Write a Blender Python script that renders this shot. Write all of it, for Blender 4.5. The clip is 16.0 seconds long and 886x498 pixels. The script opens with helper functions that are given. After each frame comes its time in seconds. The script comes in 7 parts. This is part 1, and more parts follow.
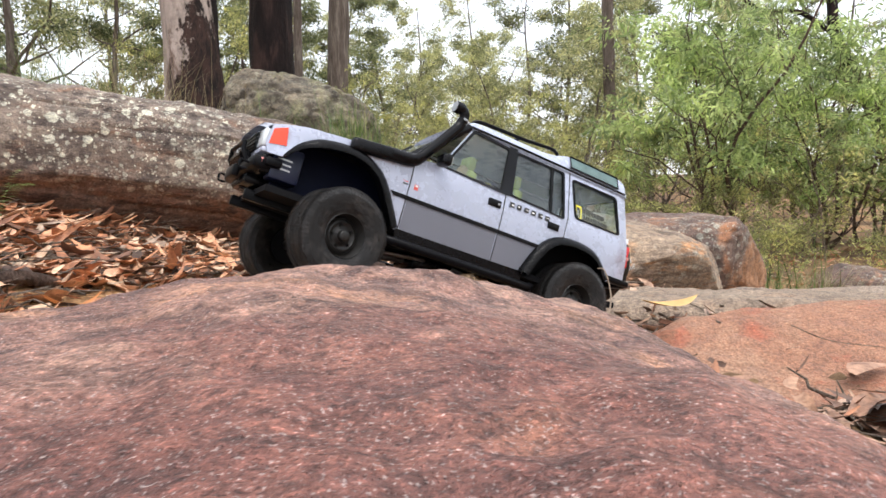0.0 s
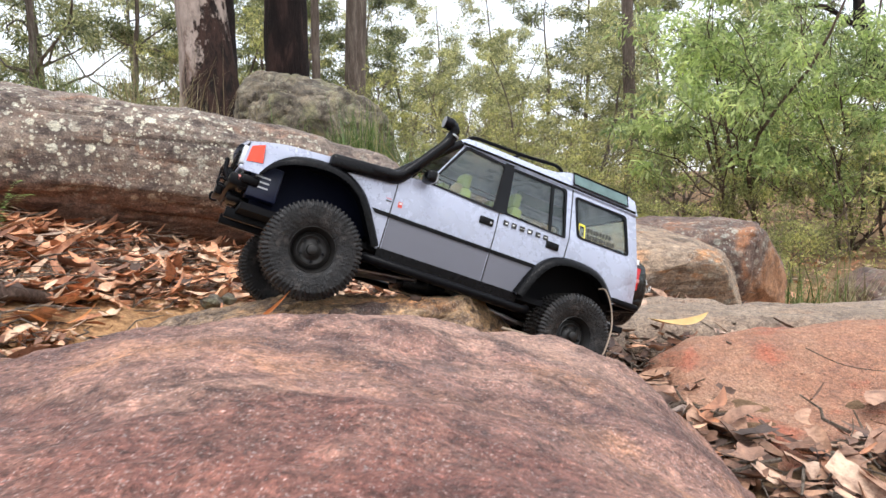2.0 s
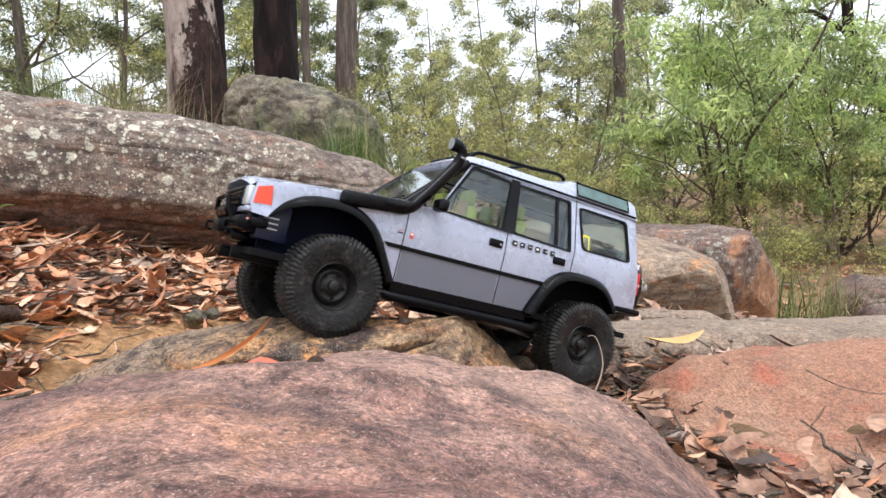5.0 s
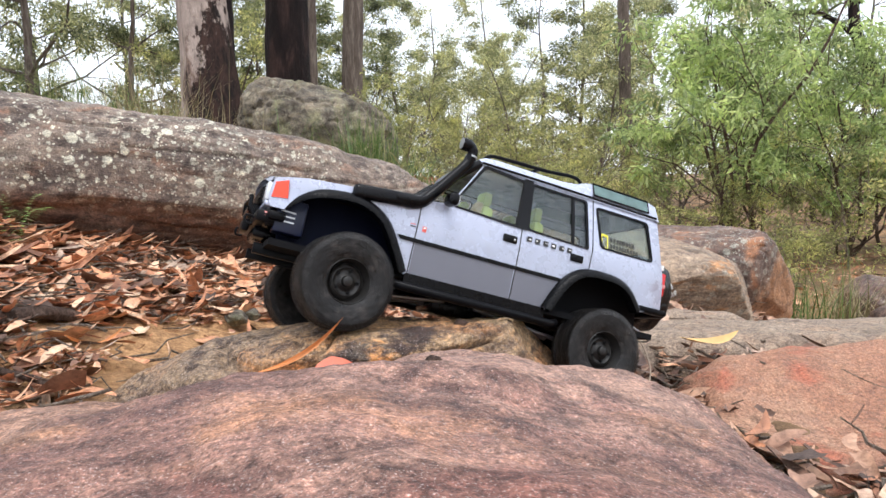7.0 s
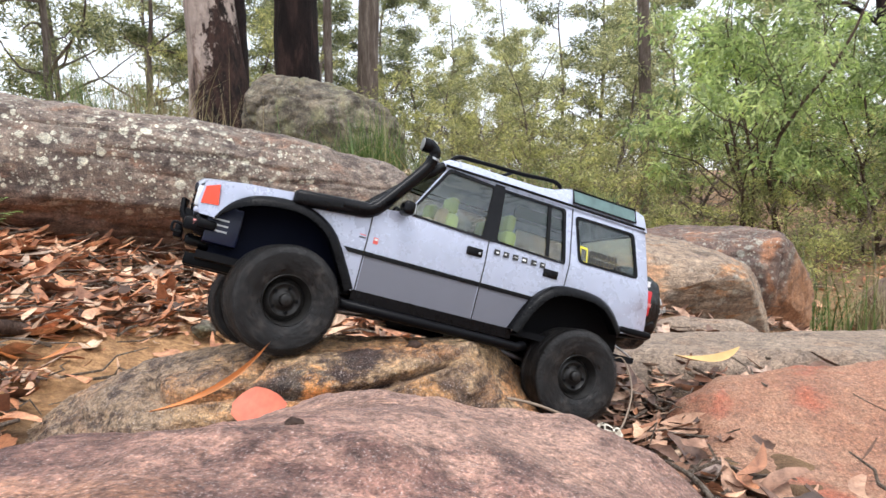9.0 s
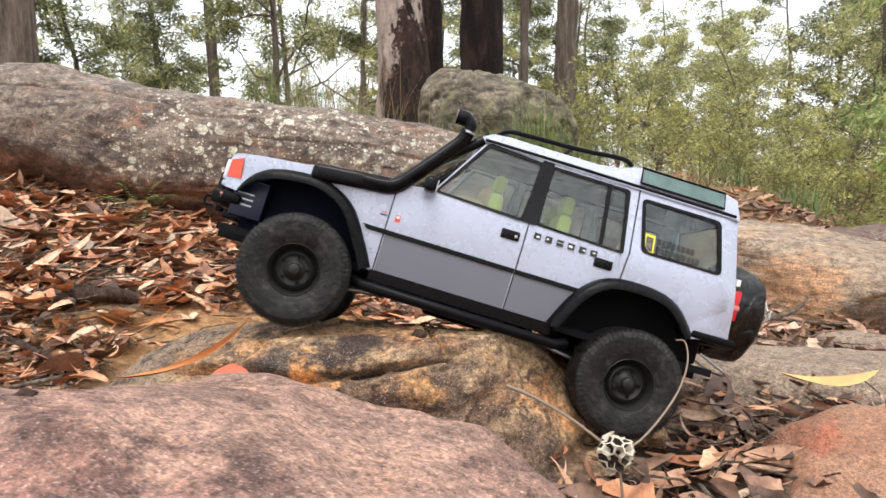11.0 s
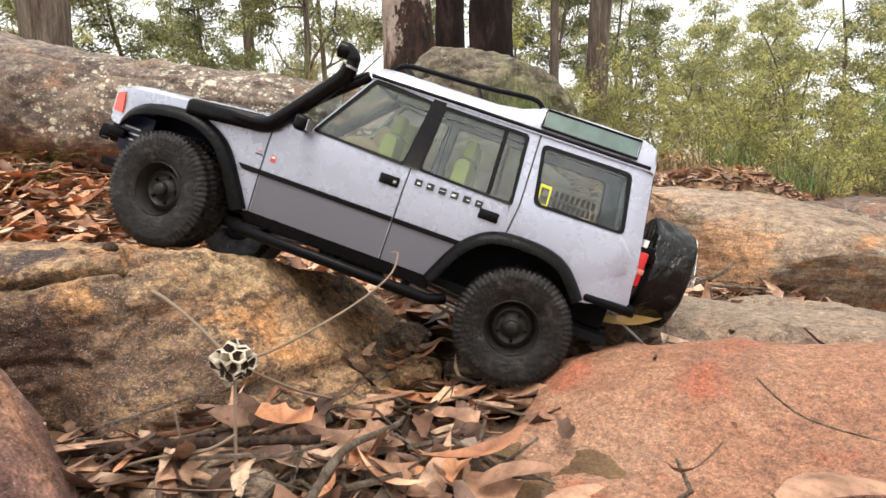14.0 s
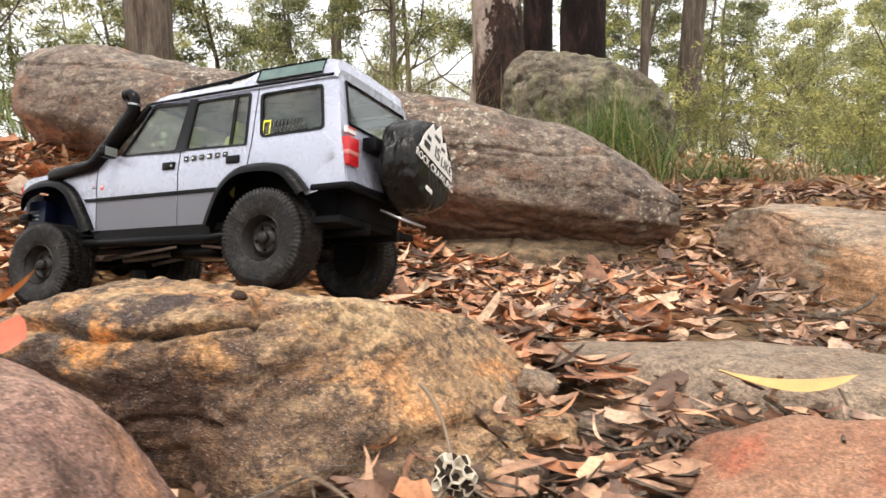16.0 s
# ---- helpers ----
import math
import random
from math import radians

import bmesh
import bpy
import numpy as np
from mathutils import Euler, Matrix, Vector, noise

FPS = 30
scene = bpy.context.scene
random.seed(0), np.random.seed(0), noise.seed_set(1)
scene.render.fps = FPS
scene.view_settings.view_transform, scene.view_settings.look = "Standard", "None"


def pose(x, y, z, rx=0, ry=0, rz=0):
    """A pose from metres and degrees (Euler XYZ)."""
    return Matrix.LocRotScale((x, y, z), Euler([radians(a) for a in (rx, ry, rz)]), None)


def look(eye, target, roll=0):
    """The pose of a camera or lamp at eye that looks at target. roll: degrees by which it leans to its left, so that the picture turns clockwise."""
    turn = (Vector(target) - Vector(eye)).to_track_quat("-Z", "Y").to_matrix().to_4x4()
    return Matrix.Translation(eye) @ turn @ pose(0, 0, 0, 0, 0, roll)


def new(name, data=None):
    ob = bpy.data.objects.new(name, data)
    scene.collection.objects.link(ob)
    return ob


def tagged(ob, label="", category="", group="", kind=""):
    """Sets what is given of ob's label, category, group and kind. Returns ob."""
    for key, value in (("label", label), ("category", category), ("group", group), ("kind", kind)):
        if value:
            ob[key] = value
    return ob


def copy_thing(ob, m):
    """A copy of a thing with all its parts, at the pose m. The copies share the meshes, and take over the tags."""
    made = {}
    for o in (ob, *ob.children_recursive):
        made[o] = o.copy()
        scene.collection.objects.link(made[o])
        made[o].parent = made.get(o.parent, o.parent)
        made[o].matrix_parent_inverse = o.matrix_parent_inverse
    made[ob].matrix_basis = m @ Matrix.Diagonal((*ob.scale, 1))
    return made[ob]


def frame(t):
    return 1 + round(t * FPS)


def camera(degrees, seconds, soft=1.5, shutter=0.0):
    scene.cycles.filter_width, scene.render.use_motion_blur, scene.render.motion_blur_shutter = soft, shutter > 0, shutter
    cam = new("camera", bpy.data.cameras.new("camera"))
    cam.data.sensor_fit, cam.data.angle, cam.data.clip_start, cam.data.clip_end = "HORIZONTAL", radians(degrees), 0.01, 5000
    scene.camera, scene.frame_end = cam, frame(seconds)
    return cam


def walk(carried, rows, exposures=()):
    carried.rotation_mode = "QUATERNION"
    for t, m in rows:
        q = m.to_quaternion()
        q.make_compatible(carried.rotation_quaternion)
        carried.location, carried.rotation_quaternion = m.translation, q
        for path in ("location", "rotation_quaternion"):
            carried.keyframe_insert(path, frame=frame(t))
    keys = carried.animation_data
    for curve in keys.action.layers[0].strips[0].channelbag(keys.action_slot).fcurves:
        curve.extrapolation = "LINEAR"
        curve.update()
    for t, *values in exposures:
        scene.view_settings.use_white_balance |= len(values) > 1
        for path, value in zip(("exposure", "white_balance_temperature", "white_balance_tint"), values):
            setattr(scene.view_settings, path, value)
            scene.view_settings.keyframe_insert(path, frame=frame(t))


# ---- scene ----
cam = camera(66.7, 16.0, 1.5, 0.35)
METRES, EYE, TILT, LEAN, TURN = 0.95, 0.35, -6.0, 1.0, 0.0
ROWS = [
    (0.0, 0.0, 0.0, 0.0, -0.0, 0.0, 0.0),
    (0.5, -0.0065, -0.0062, -0.0032, 1.29, -0.11, -0.08),
    (1.0, 0.0035, 0.0025, -0.0001, 1.58, -0.11, -0.05),
    (1.5, 0.0201, 0.0184, 0.0143, 1.68, -0.15, -0.02),
    (2.0, 0.0332, 0.0376, 0.0286, 1.67, -0.21, -0.01),
    (2.5, 0.0411, 0.0571, 0.0391, 1.61, -0.23, -0.03),
    (3.0, 0.0462, 0.0722, 0.0456, 1.5, -0.2, -0.04),
    (3.5, 0.0497, 0.0804, 0.0473, 1.32, -0.14, -0.04),
    (6.0, -0.001, 0.0486, 0.0534, 0.78, -0.05, -0.13),
    (6.5, -0.0221, 0.0393, 0.0543, 0.92, -0.06, -0.14),
    (7.0, -0.0281, 0.0368, 0.0541, 1.06, -0.03, -0.09),
    (7.5, -0.0184, 0.0448, 0.059, 1.21, -0.11, -0.05),
    (8.0, -0.0039, 0.0645, 0.0661, 1.36, -0.18, -0.03),
    (8.5, 0.0142, 0.0932, 0.0716, 1.69, -0.22, -0.02),
    (9.0, 0.0426, 0.1252, 0.0707, 2.85, -0.29, -0.02),
    (9.5, 0.0822, 0.1538, 0.0672, 7.3, -0.4, -0.43),
    (12.0, 0.3018, 0.2675, 0.0494, 23.69, -1.19, -2.18),
    (12.5, 0.3437, 0.2888, 0.036, 23.85, -1.28, -2.2),
    (13.0, 0.3939, 0.3236, 0.0041, 23.97, -1.29, -2.17),
    (13.5, 0.4499, 0.3652, -0.0108, 24.07, -1.32, -2.15),
    (14.0, 0.4858, 0.4013, -0.0081, 24.2, -1.35, -2.24),
    (14.5, 0.491, 0.4291, 0.0009, 24.96, -1.33, -2.34),
    (15.0, 0.4751, 0.4432, 0.0103, 26.18, -1.42, -2.54),
    (15.5, 0.4427, 0.4421, 0.0217, 28.38, -1.61, -2.84),
    (16.0, 0.409, 0.4245, 0.0331, 30.84, -1.73, -3.11),
]
walk(cam, [(t, pose(0, 0, EYE, TILT, LEAN, TURN) @ pose(METRES * x, METRES * y, METRES * z, 90 + pitch, roll, yaw)) for t, x, y, z, yaw, pitch, roll in ROWS],
     [(0.0, 0.65, 6200, 10), (3.5, 0.65, 6000, 10), (9.5, 0.65, 6000, 10), (12.5, 0.65, 6800, 10), (16.0, 0.65, 6800, 10)])

# ---- world and light: bright overcast ----
world = bpy.data.worlds.new("overcast_sky")
scene.world = world
world.use_nodes = True
wn, wl = world.node_tree.nodes, world.node_tree.links
wn.clear()
SUN_ELEV, SUN_ROT = radians(58), radians(150)
sky = wn.new("ShaderNodeTexSky")
sky.sky_type, sky.sun_disc, sky.sun_elevation, sky.sun_rotation = "NISHITA", False, SUN_ELEV, SUN_ROT
sky.air_density, sky.dust_density = 1.0, 4.0
bg_sky, bg_cloud, bg_add, wout = wn.new("ShaderNodeBackground"), wn.new("ShaderNodeBackground"), wn.new("ShaderNodeAddShader"), wn.new("ShaderNodeOutputWorld")
bg_sky.inputs["Strength"].default_value = 0.05
bg_cloud.inputs["Color"].default_value = (1.0, 1.0, 1.0, 1)
bg_cloud.inputs["Strength"].default_value = 0.95
wl.new(sky.outputs[0], bg_sky.inputs["Color"])
wl.new(bg_sky.outputs[0], bg_add.inputs[0])
wl.new(bg_cloud.outputs[0], bg_add.inputs[1])
wl.new(bg_add.outputs[0], wout.inputs["Surface"])
sun_data = bpy.data.lights.new("sun", "SUN")
sun_data.energy, sun_data.angle, sun_data.color = 1.2, radians(25), (1.0, 0.96, 0.9)
sun = new("sun", sun_data)
sun.matrix_world = look((0.6, -1.0, 6), (0, 0.9, 0))
scene.view_settings.exposure = 0.65

# ---- materials ----
def mat(name):
    m = bpy.data.materials.new(name)
    m.use_nodes = True
    nt = m.node_tree
    nt.nodes.clear()
    out = nt.nodes.new("ShaderNodeOutputMaterial")
    return m, nt, out


def node(nt, kind, **values):
    n = nt.nodes.new(kind)
    for k, v in values.items():
        n.inputs[k.replace("_", " ")].default_value = v
    return n


def coords(nt, scale=1.0, stretch=(1, 1, 1), turn=(0, 0, 0)):
    tc = nt.nodes.new("ShaderNodeTexCoord")
    mp = nt.nodes.new("ShaderNodeMapping")
    mp.inputs["Scale"].default_value = [scale * s for s in stretch]
    mp.inputs["Rotation"].default_value = turn
    nt.links.new(tc.outputs["Object"], mp.inputs["Vector"])
    return mp.outputs[0]


def noise_fac(nt, vec, scale, detail=6.0, rough=0.6, distort=0.0):
    n = node(nt, "ShaderNodeTexNoise", Scale=scale, Detail=detail, Roughness=rough, Distortion=distort)
    nt.links.new(vec, n.inputs["Vector"])
    return n.outputs["Fac"]


def ramp(nt, fac, stops):
    r = nt.nodes.new("ShaderNodeValToRGB")
    e = r.color_ramp.elements
    while len(e) < len(stops):
        e.new(0.5)
    for el, (p, c) in zip(e, stops):
        el.position = p
        el.color = (*c, 1) if len(c) == 3 else c
    nt.links.new(fac, r.inputs["Fac"])
    return r.outputs["Color"]


def grey(nt, fac, lo, hi, a=0.0, b=1.0):
    return ramp(nt, fac, [(lo, (a, a, a)), (hi, (b, b, b))])


def blend(nt, fac, a, b, mode="MIX"):
    m = nt.nodes.new("ShaderNodeMix")
    m.data_type, m.blend_type = "RGBA", mode
    for sock, v in ((m.inputs[0], fac), (m.inputs[6], a), (m.inputs[7], b)):
        if isinstance(v, (int, float)):
            sock.default_value = v
        elif isinstance(v, tuple):
            sock.default_value = (*v, 1)
        else:
            nt.links.new(v, sock)
    return m.outputs[2]


def surface(nt, out, colour, rough=0.7, metal=0.0, bumps=(), spec=0.5, **extra):
    p = node(nt, "ShaderNodeBsdfPrincipled", Metallic=metal)
    p.inputs["Specular IOR Level"].default_value = spec
    for k, v in extra.items():
        p.inputs[k.replace("_", " ")].default_value = v
    if isinstance(colour, tuple):
        p.inputs["Base Color"].default_value = (*colour, 1)
    else:
        nt.links.new(colour, p.inputs["Base Color"])
    if isinstance(rough, (int, float)):
        p.inputs["Roughness"].default_value = rough
    else:
        nt.links.new(rough, p.inputs["Roughness"])
    last = None
    for fac, dist, strength in bumps:
        b = node(nt, "ShaderNodeBump", Strength=strength, Distance=dist)
        nt.links.new(fac, b.inputs["Height"])
        if last is not None:
            nt.links.new(last, b.inputs["Normal"])
        last = b.outputs[0]
    if last is not None:
        nt.links.new(last, p.inputs["Normal"])
    nt.links.new(p.outputs[0], out.inputs["Surface"])
    return p


def plain(name, colour, rough=0.5, metal=0.0, vary=0.15, scale=60.0, bump=0.0, spec=0.5):
    m, nt, out = mat(name)
    v = coords(nt)
    f = noise_fac(nt, v, scale)
    c = blend(nt, f, tuple(x * (1 - vary) for x in colour), tuple(min(1, x * (1 + vary)) for x in colour))
    surface(nt, out, c, rough, metal, [(f, 0.001, bump)] if bump else (), spec)
    return m


def toned_patch(nt, colour, vec, middle, reach, tone, strength=0.85):
    """A patch of another tone with a ragged edge over a colour: its middle, reach and tone."""
    tc = nt.nodes.new("ShaderNodeTexCoord")
    ds = nt.nodes.new("ShaderNodeVectorMath")
    ds.operation = "DISTANCE"
    ds.inputs[1].default_value = middle
    nt.links.new(tc.outputs["Object"], ds.inputs[0])
    pa = nt.nodes.new("ShaderNodeMath")
    pa.operation = "MULTIPLY_ADD"
    pa.inputs[1].default_value = 3.2 * reach
    nt.links.new(noise_fac(nt, vec, 0.9 / reach, 8, 0.72, 0.5), pa.inputs[0])
    nt.links.new(ds.outputs["Value"], pa.inputs[2])
    pr = nt.nodes.new("ShaderNodeMapRange")
    pr.inputs["From Min"].default_value, pr.inputs["From Max"].default_value = 2.4 * reach, 2.8 * reach
    pr.inputs["To Min"].default_value, pr.inputs["To Max"].default_value = strength, 0.0
    nt.links.new(pa.outputs[0], pr.inputs["Value"])
    return blend(nt, pr.outputs[0], colour, tone)


def sandstone(name, dark, mid, light, accent, stain=0.5, stain_col=(0.05, 0.04, 0.04), lichen=0.0, lichen_col=(0.5, 0.5, 0.42), grain=1.0, accent_at=(0.55, 0.7), big=5.0, stretch=(1, 1, 1), moss=0.0, foot=None, blotch=0.0, specks=0.0, stain_at=(0.52, 0.66), relief=1.0, blotch_size=95.0, patch=(), mottle=0.0, mottle_size=70.0, lichen_near=()):
    """Weathered sandstone: broad colour patches, iron stains, sand grain, lichen spots."""
    m, nt, out = mat(name)
    v = coords(nt)
    vs = coords(nt, 1.0, stretch)
    broad = noise_fac(nt, vs, big, 5, 0.6, 0.6)
    mids = noise_fac(nt, vs, big * 5, 6, 0.65, 0.3)
    fine = noise_fac(nt, v, 260, 4, 0.7)
    speck = noise_fac(nt, v, 700, 2, 0.6)
    c = ramp(nt, broad, [(0.3, dark), (0.5, mid), (0.68, light)])
    c2 = ramp(nt, mids, [(0.32, dark), (0.52, mid), (0.7, light)])
    c = blend(nt, 0.5, c, c2)
    acc = grey(nt, noise_fac(nt, coords(nt, 1, stretch, (0.4, 0.8, 0.3)), big * 1.7, 5, 0.6, 0.8), *accent_at)
    c = blend(nt, acc, c, accent)
    st = grey(nt, noise_fac(nt, coords(nt, 1, stretch, (1.2, 0.2, 0.9)), big * 2.6, 8, 0.7, 0.5), *stain_at)
    stm = nt.nodes.new("ShaderNodeMath")
    stm.operation = "MULTIPLY"
    stm.inputs[1].default_value = stain
    nt.links.new(st, stm.inputs[0])
    c = blend(nt, stm.outputs[0], c, stain_col)
    if lichen:
        where = grey(nt, noise_fac(nt, v, 4.2, 6, 0.7), 0.26 if lichen_near else 0.42, 0.44 if lichen_near else 0.58)
        if lichen_near:
            near = (0.22, 0.22, 0.22)
            for middle, reach in lichen_near:
                near = toned_patch(nt, near, v, middle, reach, (1.0, 1.0, 1.0), 1.0)
            where = blend(nt, 1.0, where, near, "MULTIPLY")
        for size in (30.0, 62.0, 125.0):
            vo = node(nt, "ShaderNodeTexVoronoi", Scale=size, Randomness=1.0)
            wv = nt.nodes.new("ShaderNodeVectorMath")
            wv.operation = "ADD"
            nt.links.new(v, wv.inputs[0])
            wob = node(nt, "ShaderNodeTexNoise", Scale=160.0)
            nt.links.new(v, wob.inputs["Vector"])
            sc = nt.nodes.new("ShaderNodeVectorMath")
            sc.operation = "SCALE"
            sc.inputs["Scale"].default_value = 0.006
            nt.links.new(wob.outputs["Color"], sc.inputs[0])
            nt.links.new(sc.outputs[0], wv.inputs[1])
            nt.links.new(wv.outputs[0], vo.inputs["Vector"])
            sx = nt.nodes.new("ShaderNodeSeparateColor")
            nt.links.new(vo.outputs["Color"], sx.inputs[0])
            ma = nt.nodes.new("ShaderNodeMath")
            ma.operation = "MULTIPLY_ADD"
            ma.inputs[1].default_value = -0.46
            nt.links.new(sx.outputs[0], ma.inputs[0])
            nt.links.new(vo.outputs["Distance"], ma.inputs[2])
            spot = nt.nodes.new("ShaderNodeMapRange")
            spot.inputs["From Min"].default_value, spot.inputs["From Max"].default_value = -0.10, -0.03
            spot.inputs["To Min"].default_value, spot.inputs["To Max"].default_value = lichen, 0.0
            nt.links.new(ma.outputs[0], spot.inputs["Value"])
            c = blend(nt, blend(nt, 1.0, spot.outputs[0], where, "MULTIPLY"), c, lichen_col)
        film = grey(nt, noise_fac(nt, v, 48, 7, 0.8), 0.52, 0.62)
        film = blend(nt, 1.0, film, grey(nt, noise_fac(nt, v, 3.2, 4, 0.6), 0.50, 0.62, 0.0, 0.9), "MULTIPLY")
        c = blend(nt, blend(nt, 1.0, film, where, "MULTIPLY") if lichen_near else film, c, tuple(0.75 * x for x in lichen_col))
    if moss:
        ms = grey(nt, noise_fac(nt, v, 7, 6, 0.7), 0.5, 0.62)
        k = nt.nodes.new("ShaderNodeMath")
        k.operation = "MULTIPLY"
        k.inputs[1].default_value = moss
        nt.links.new(ms, k.inputs[0])
        c = blend(nt, k.outputs[0], c, (0.16, 0.17, 0.07))
    if foot:
        # foot: colour, and the plane a x + z = b under which the band lies
        tc = nt.nodes.new("ShaderNodeTexCoord")
        dp = nt.nodes.new("ShaderNodeVectorMath")
        dp.operation = "DOT_PRODUCT"
        dp.inputs[1].default_value = (foot[1], 0.0, 1.0)
        nt.links.new(tc.outputs["Object"], dp.inputs[0])
        ma = nt.nodes.new("ShaderNodeMath")
        ma.operation = "MULTIPLY_ADD"
        ma.inputs[1].default_value = 0.16
        nt.links.new(noise_fac(nt, vs, 6, 6, 0.65, 0.4), ma.inputs[0])
        nt.links.new(dp.outputs["Value"], ma.inputs[2])
        mr = nt.nodes.new("ShaderNodeMapRange")
        mr.inputs["From Min"].default_value, mr.inputs["From Max"].default_value = foot[2] - 0.03, foot[2] + 0.03
        mr.inputs["To Min"].default_value, mr.inputs["To Max"].default_value = 0.8, 0.0
        nt.links.new(ma.outputs[0], mr.inputs["Value"])
        c = blend(nt, mr.outputs[0], c, blend(nt, mids, foot[0], tuple(0.45 * q for q in foot[0])))
    for middle, reach, tone, strength in patch:
        c = toned_patch(nt, c, vs, middle, reach, tone, strength)
    if mottle:
        where = grey(nt, noise_fac(nt, vs, 11, 5, 0.65, 0.4), 0.40, 0.58)
        spots = grey(nt, noise_fac(nt, vs, mottle_size, 7, 0.74, 0.25), 0.47, 0.56, 0.0, mottle)
        c = blend(nt, blend(nt, 1.0, spots, where, "MULTIPLY"), c, stain_col)
    if blotch:
        bl = ramp(nt, noise_fac(nt, v, blotch_size, 8, 0.78, 0.3), [(0.38, (0.30, 0.26, 0.24)), (0.49, (0.95, 0.95, 0.95)), (0.62, (1.55, 1.5, 1.4))])
        c = blend(nt, blotch, c, bl, "MULTIPLY")
    if specks:
        sp = grey(nt, noise_fac(nt, v, 900, 2, 0.5), 0.60, 0.68, 0.0, specks)
        c = blend(nt, sp, c, (0.62, 0.54, 0.50))
    g = ramp(nt, fine, [(0.34, (0.48, 0.46, 0.45)), (0.5, (0.98, 0.98, 0.98)), (0.66, (1.42, 1.38, 1.35))])
    c = blend(nt, grain * 0.8, c, g, "MULTIPLY")
    g2 = ramp(nt, speck, [(0.34, (0.5, 0.48, 0.5)), (0.46, (1, 1, 1)), (0.60, (1, 1, 1)), (0.70, (2.0, 1.95, 1.95))])
    c = blend(nt, grain * 0.7, c, g2, "MULTIPLY")
    rg = ramp(nt, mids, [(0.3, (0.5, 0.5, 0.5)), (0.7, (0.85, 0.85, 0.85))])
    surface(nt, out, c, rg, 0.0, [(mids, 0.014 * relief, 0.7), (fine, 0.0035, 0.75), (speck, 0.0014, 0.6)], 0.4)
    return m


M_FG = sandstone("red_sandstone", (0.12, 0.060, 0.054), (0.28, 0.150, 0.116), (0.44, 0.265, 0.195), (0.46, 0.235, 0.135), 0.7, (0.070, 0.034, 0.030), big=5.0, accent_at=(0.54, 0.68), stretch=(1, 1.15, 1), blotch=0.6, specks=0.4, grain=1.25, stain_at=(0.49, 0.62), blotch_size=48.0, mottle=0.65, mottle_size=30.0,
                 patch=[((0.0, 0.10, 0.29), 0.15, (0.18, 0.066, 0.050), 0.7), ((0.20, 0.36, 0.22), 0.12, (0.110, 0.062, 0.060), 0.3), ((0.03, 0.50, 0.26), 0.13, (0.44, 0.28, 0.21), 0.6), ((-0.30, 0.42, 0.27), 0.12, (0.46, 0.28, 0.185), 0.5), ((-0.22, 0.58, 0.20), 0.09, (0.44, 0.26, 0.19), 0.3)])
# patches: darker lower front face, dark and orange spots higher up, paler top
M_MID = sandstone("yellow_sandstone", (0.20, 0.112, 0.060), (0.45, 0.285, 0.148), (0.70, 0.500, 0.285), (0.66, 0.33, 0.135), 0.65, (0.048, 0.026, 0.020), big=6, accent_at=(0.52, 0.66), stretch=(1, 1, 2.2), blotch=0.8, blotch_size=120.0, specks=0.6, stain_at=(0.54, 0.63), relief=0.9, grain=0.95, mottle=0.85, mottle_size=52.0, patch=[((-0.02, 0.70, 0.11), 0.13, (0.085, 0.048, 0.032), 0.85), ((-0.16, 0.64, 0.155), 0.06, (0.060, 0.036, 0.028), 0.85), ((-0.005, 0.71, 0.205), 0.024, (0.62, 0.33, 0.13), 0.7), ((-0.34, 0.76, 0.20), 0.13, (0.25, 0.185, 0.13), 0.75), ((-0.125, 0.68, 0.225), 0.036, (0.085, 0.075, 0.062), 0.85),
                    ((-0.098, 0.685, 0.219), 0.028, (0.70, 0.33, 0.11), 0.95), ((-0.150, 0.680, 0.225), 0.026, (0.075, 0.05, 0.042), 0.85), ((-0.039, 0.692, 0.165), 0.05, (0.090, 0.050, 0.034), 0.75), ((-0.072, 0.743, 0.226), 0.030, (0.032, 0.019, 0.017), 0.95), ((-0.070, 0.69, 0.214), 0.016, (0.035, 0.023, 0.018), 0.92), ((0.02, 0.85, 0.235), 0.05, (0.62, 0.45, 0.26), 0.7)])
M_SLAB = sandstone("orange_slab_stone", (0.23, 0.105, 0.065), (0.37, 0.18, 0.105), (0.46, 0.29, 0.19), (0.42, 0.11, 0.055), 0.15, (0.151, 0.08, 0.06), big=6, blotch=0.3, specks=0.2)
M_FLAT = sandstone("grey_flat_stone", (0.192, 0.139, 0.098), (0.312, 0.234, 0.170), (0.420, 0.330, 0.247), (0.360, 0.242, 0.161), 0.5, (0.0765, 0.0595, 0.051), big=7, blotch=0.6, specks=0.2, stretch=(1, 1.6, 1))
LICHEN = [((-0.66, 1.68, 0.40), 0.23), ((-0.98, 1.53, 0.44), 0.15), ((0.05, 2.03, 0.22), 0.09), ((-0.40, 1.82, 0.42), 0.07)]
M_WHALE = sandstone("lichened_sandstone", (0.085, 0.064, 0.052), (0.24, 0.185, 0.148), (0.42, 0.35, 0.285), (0.36, 0.20, 0.13), 0.75, (0.045, 0.030, 0.027), 0.95, (0.64, 0.62, 0.50), big=3.2, stretch=(1, 1, 2.4), accent_at=(0.56, 0.70), foot=((0.27, 0.13, 0.08), 0.21, 0.265), blotch=0.65, stain_at=(0.51, 0.63), relief=0.9, blotch_size=42.0, mottle=0.75, mottle_size=34.0, patch=[((-1.52, 1.42, 0.42), 0.17, (0.40, 0.19, 0.115), 0.75)], lichen_near=LICHEN)
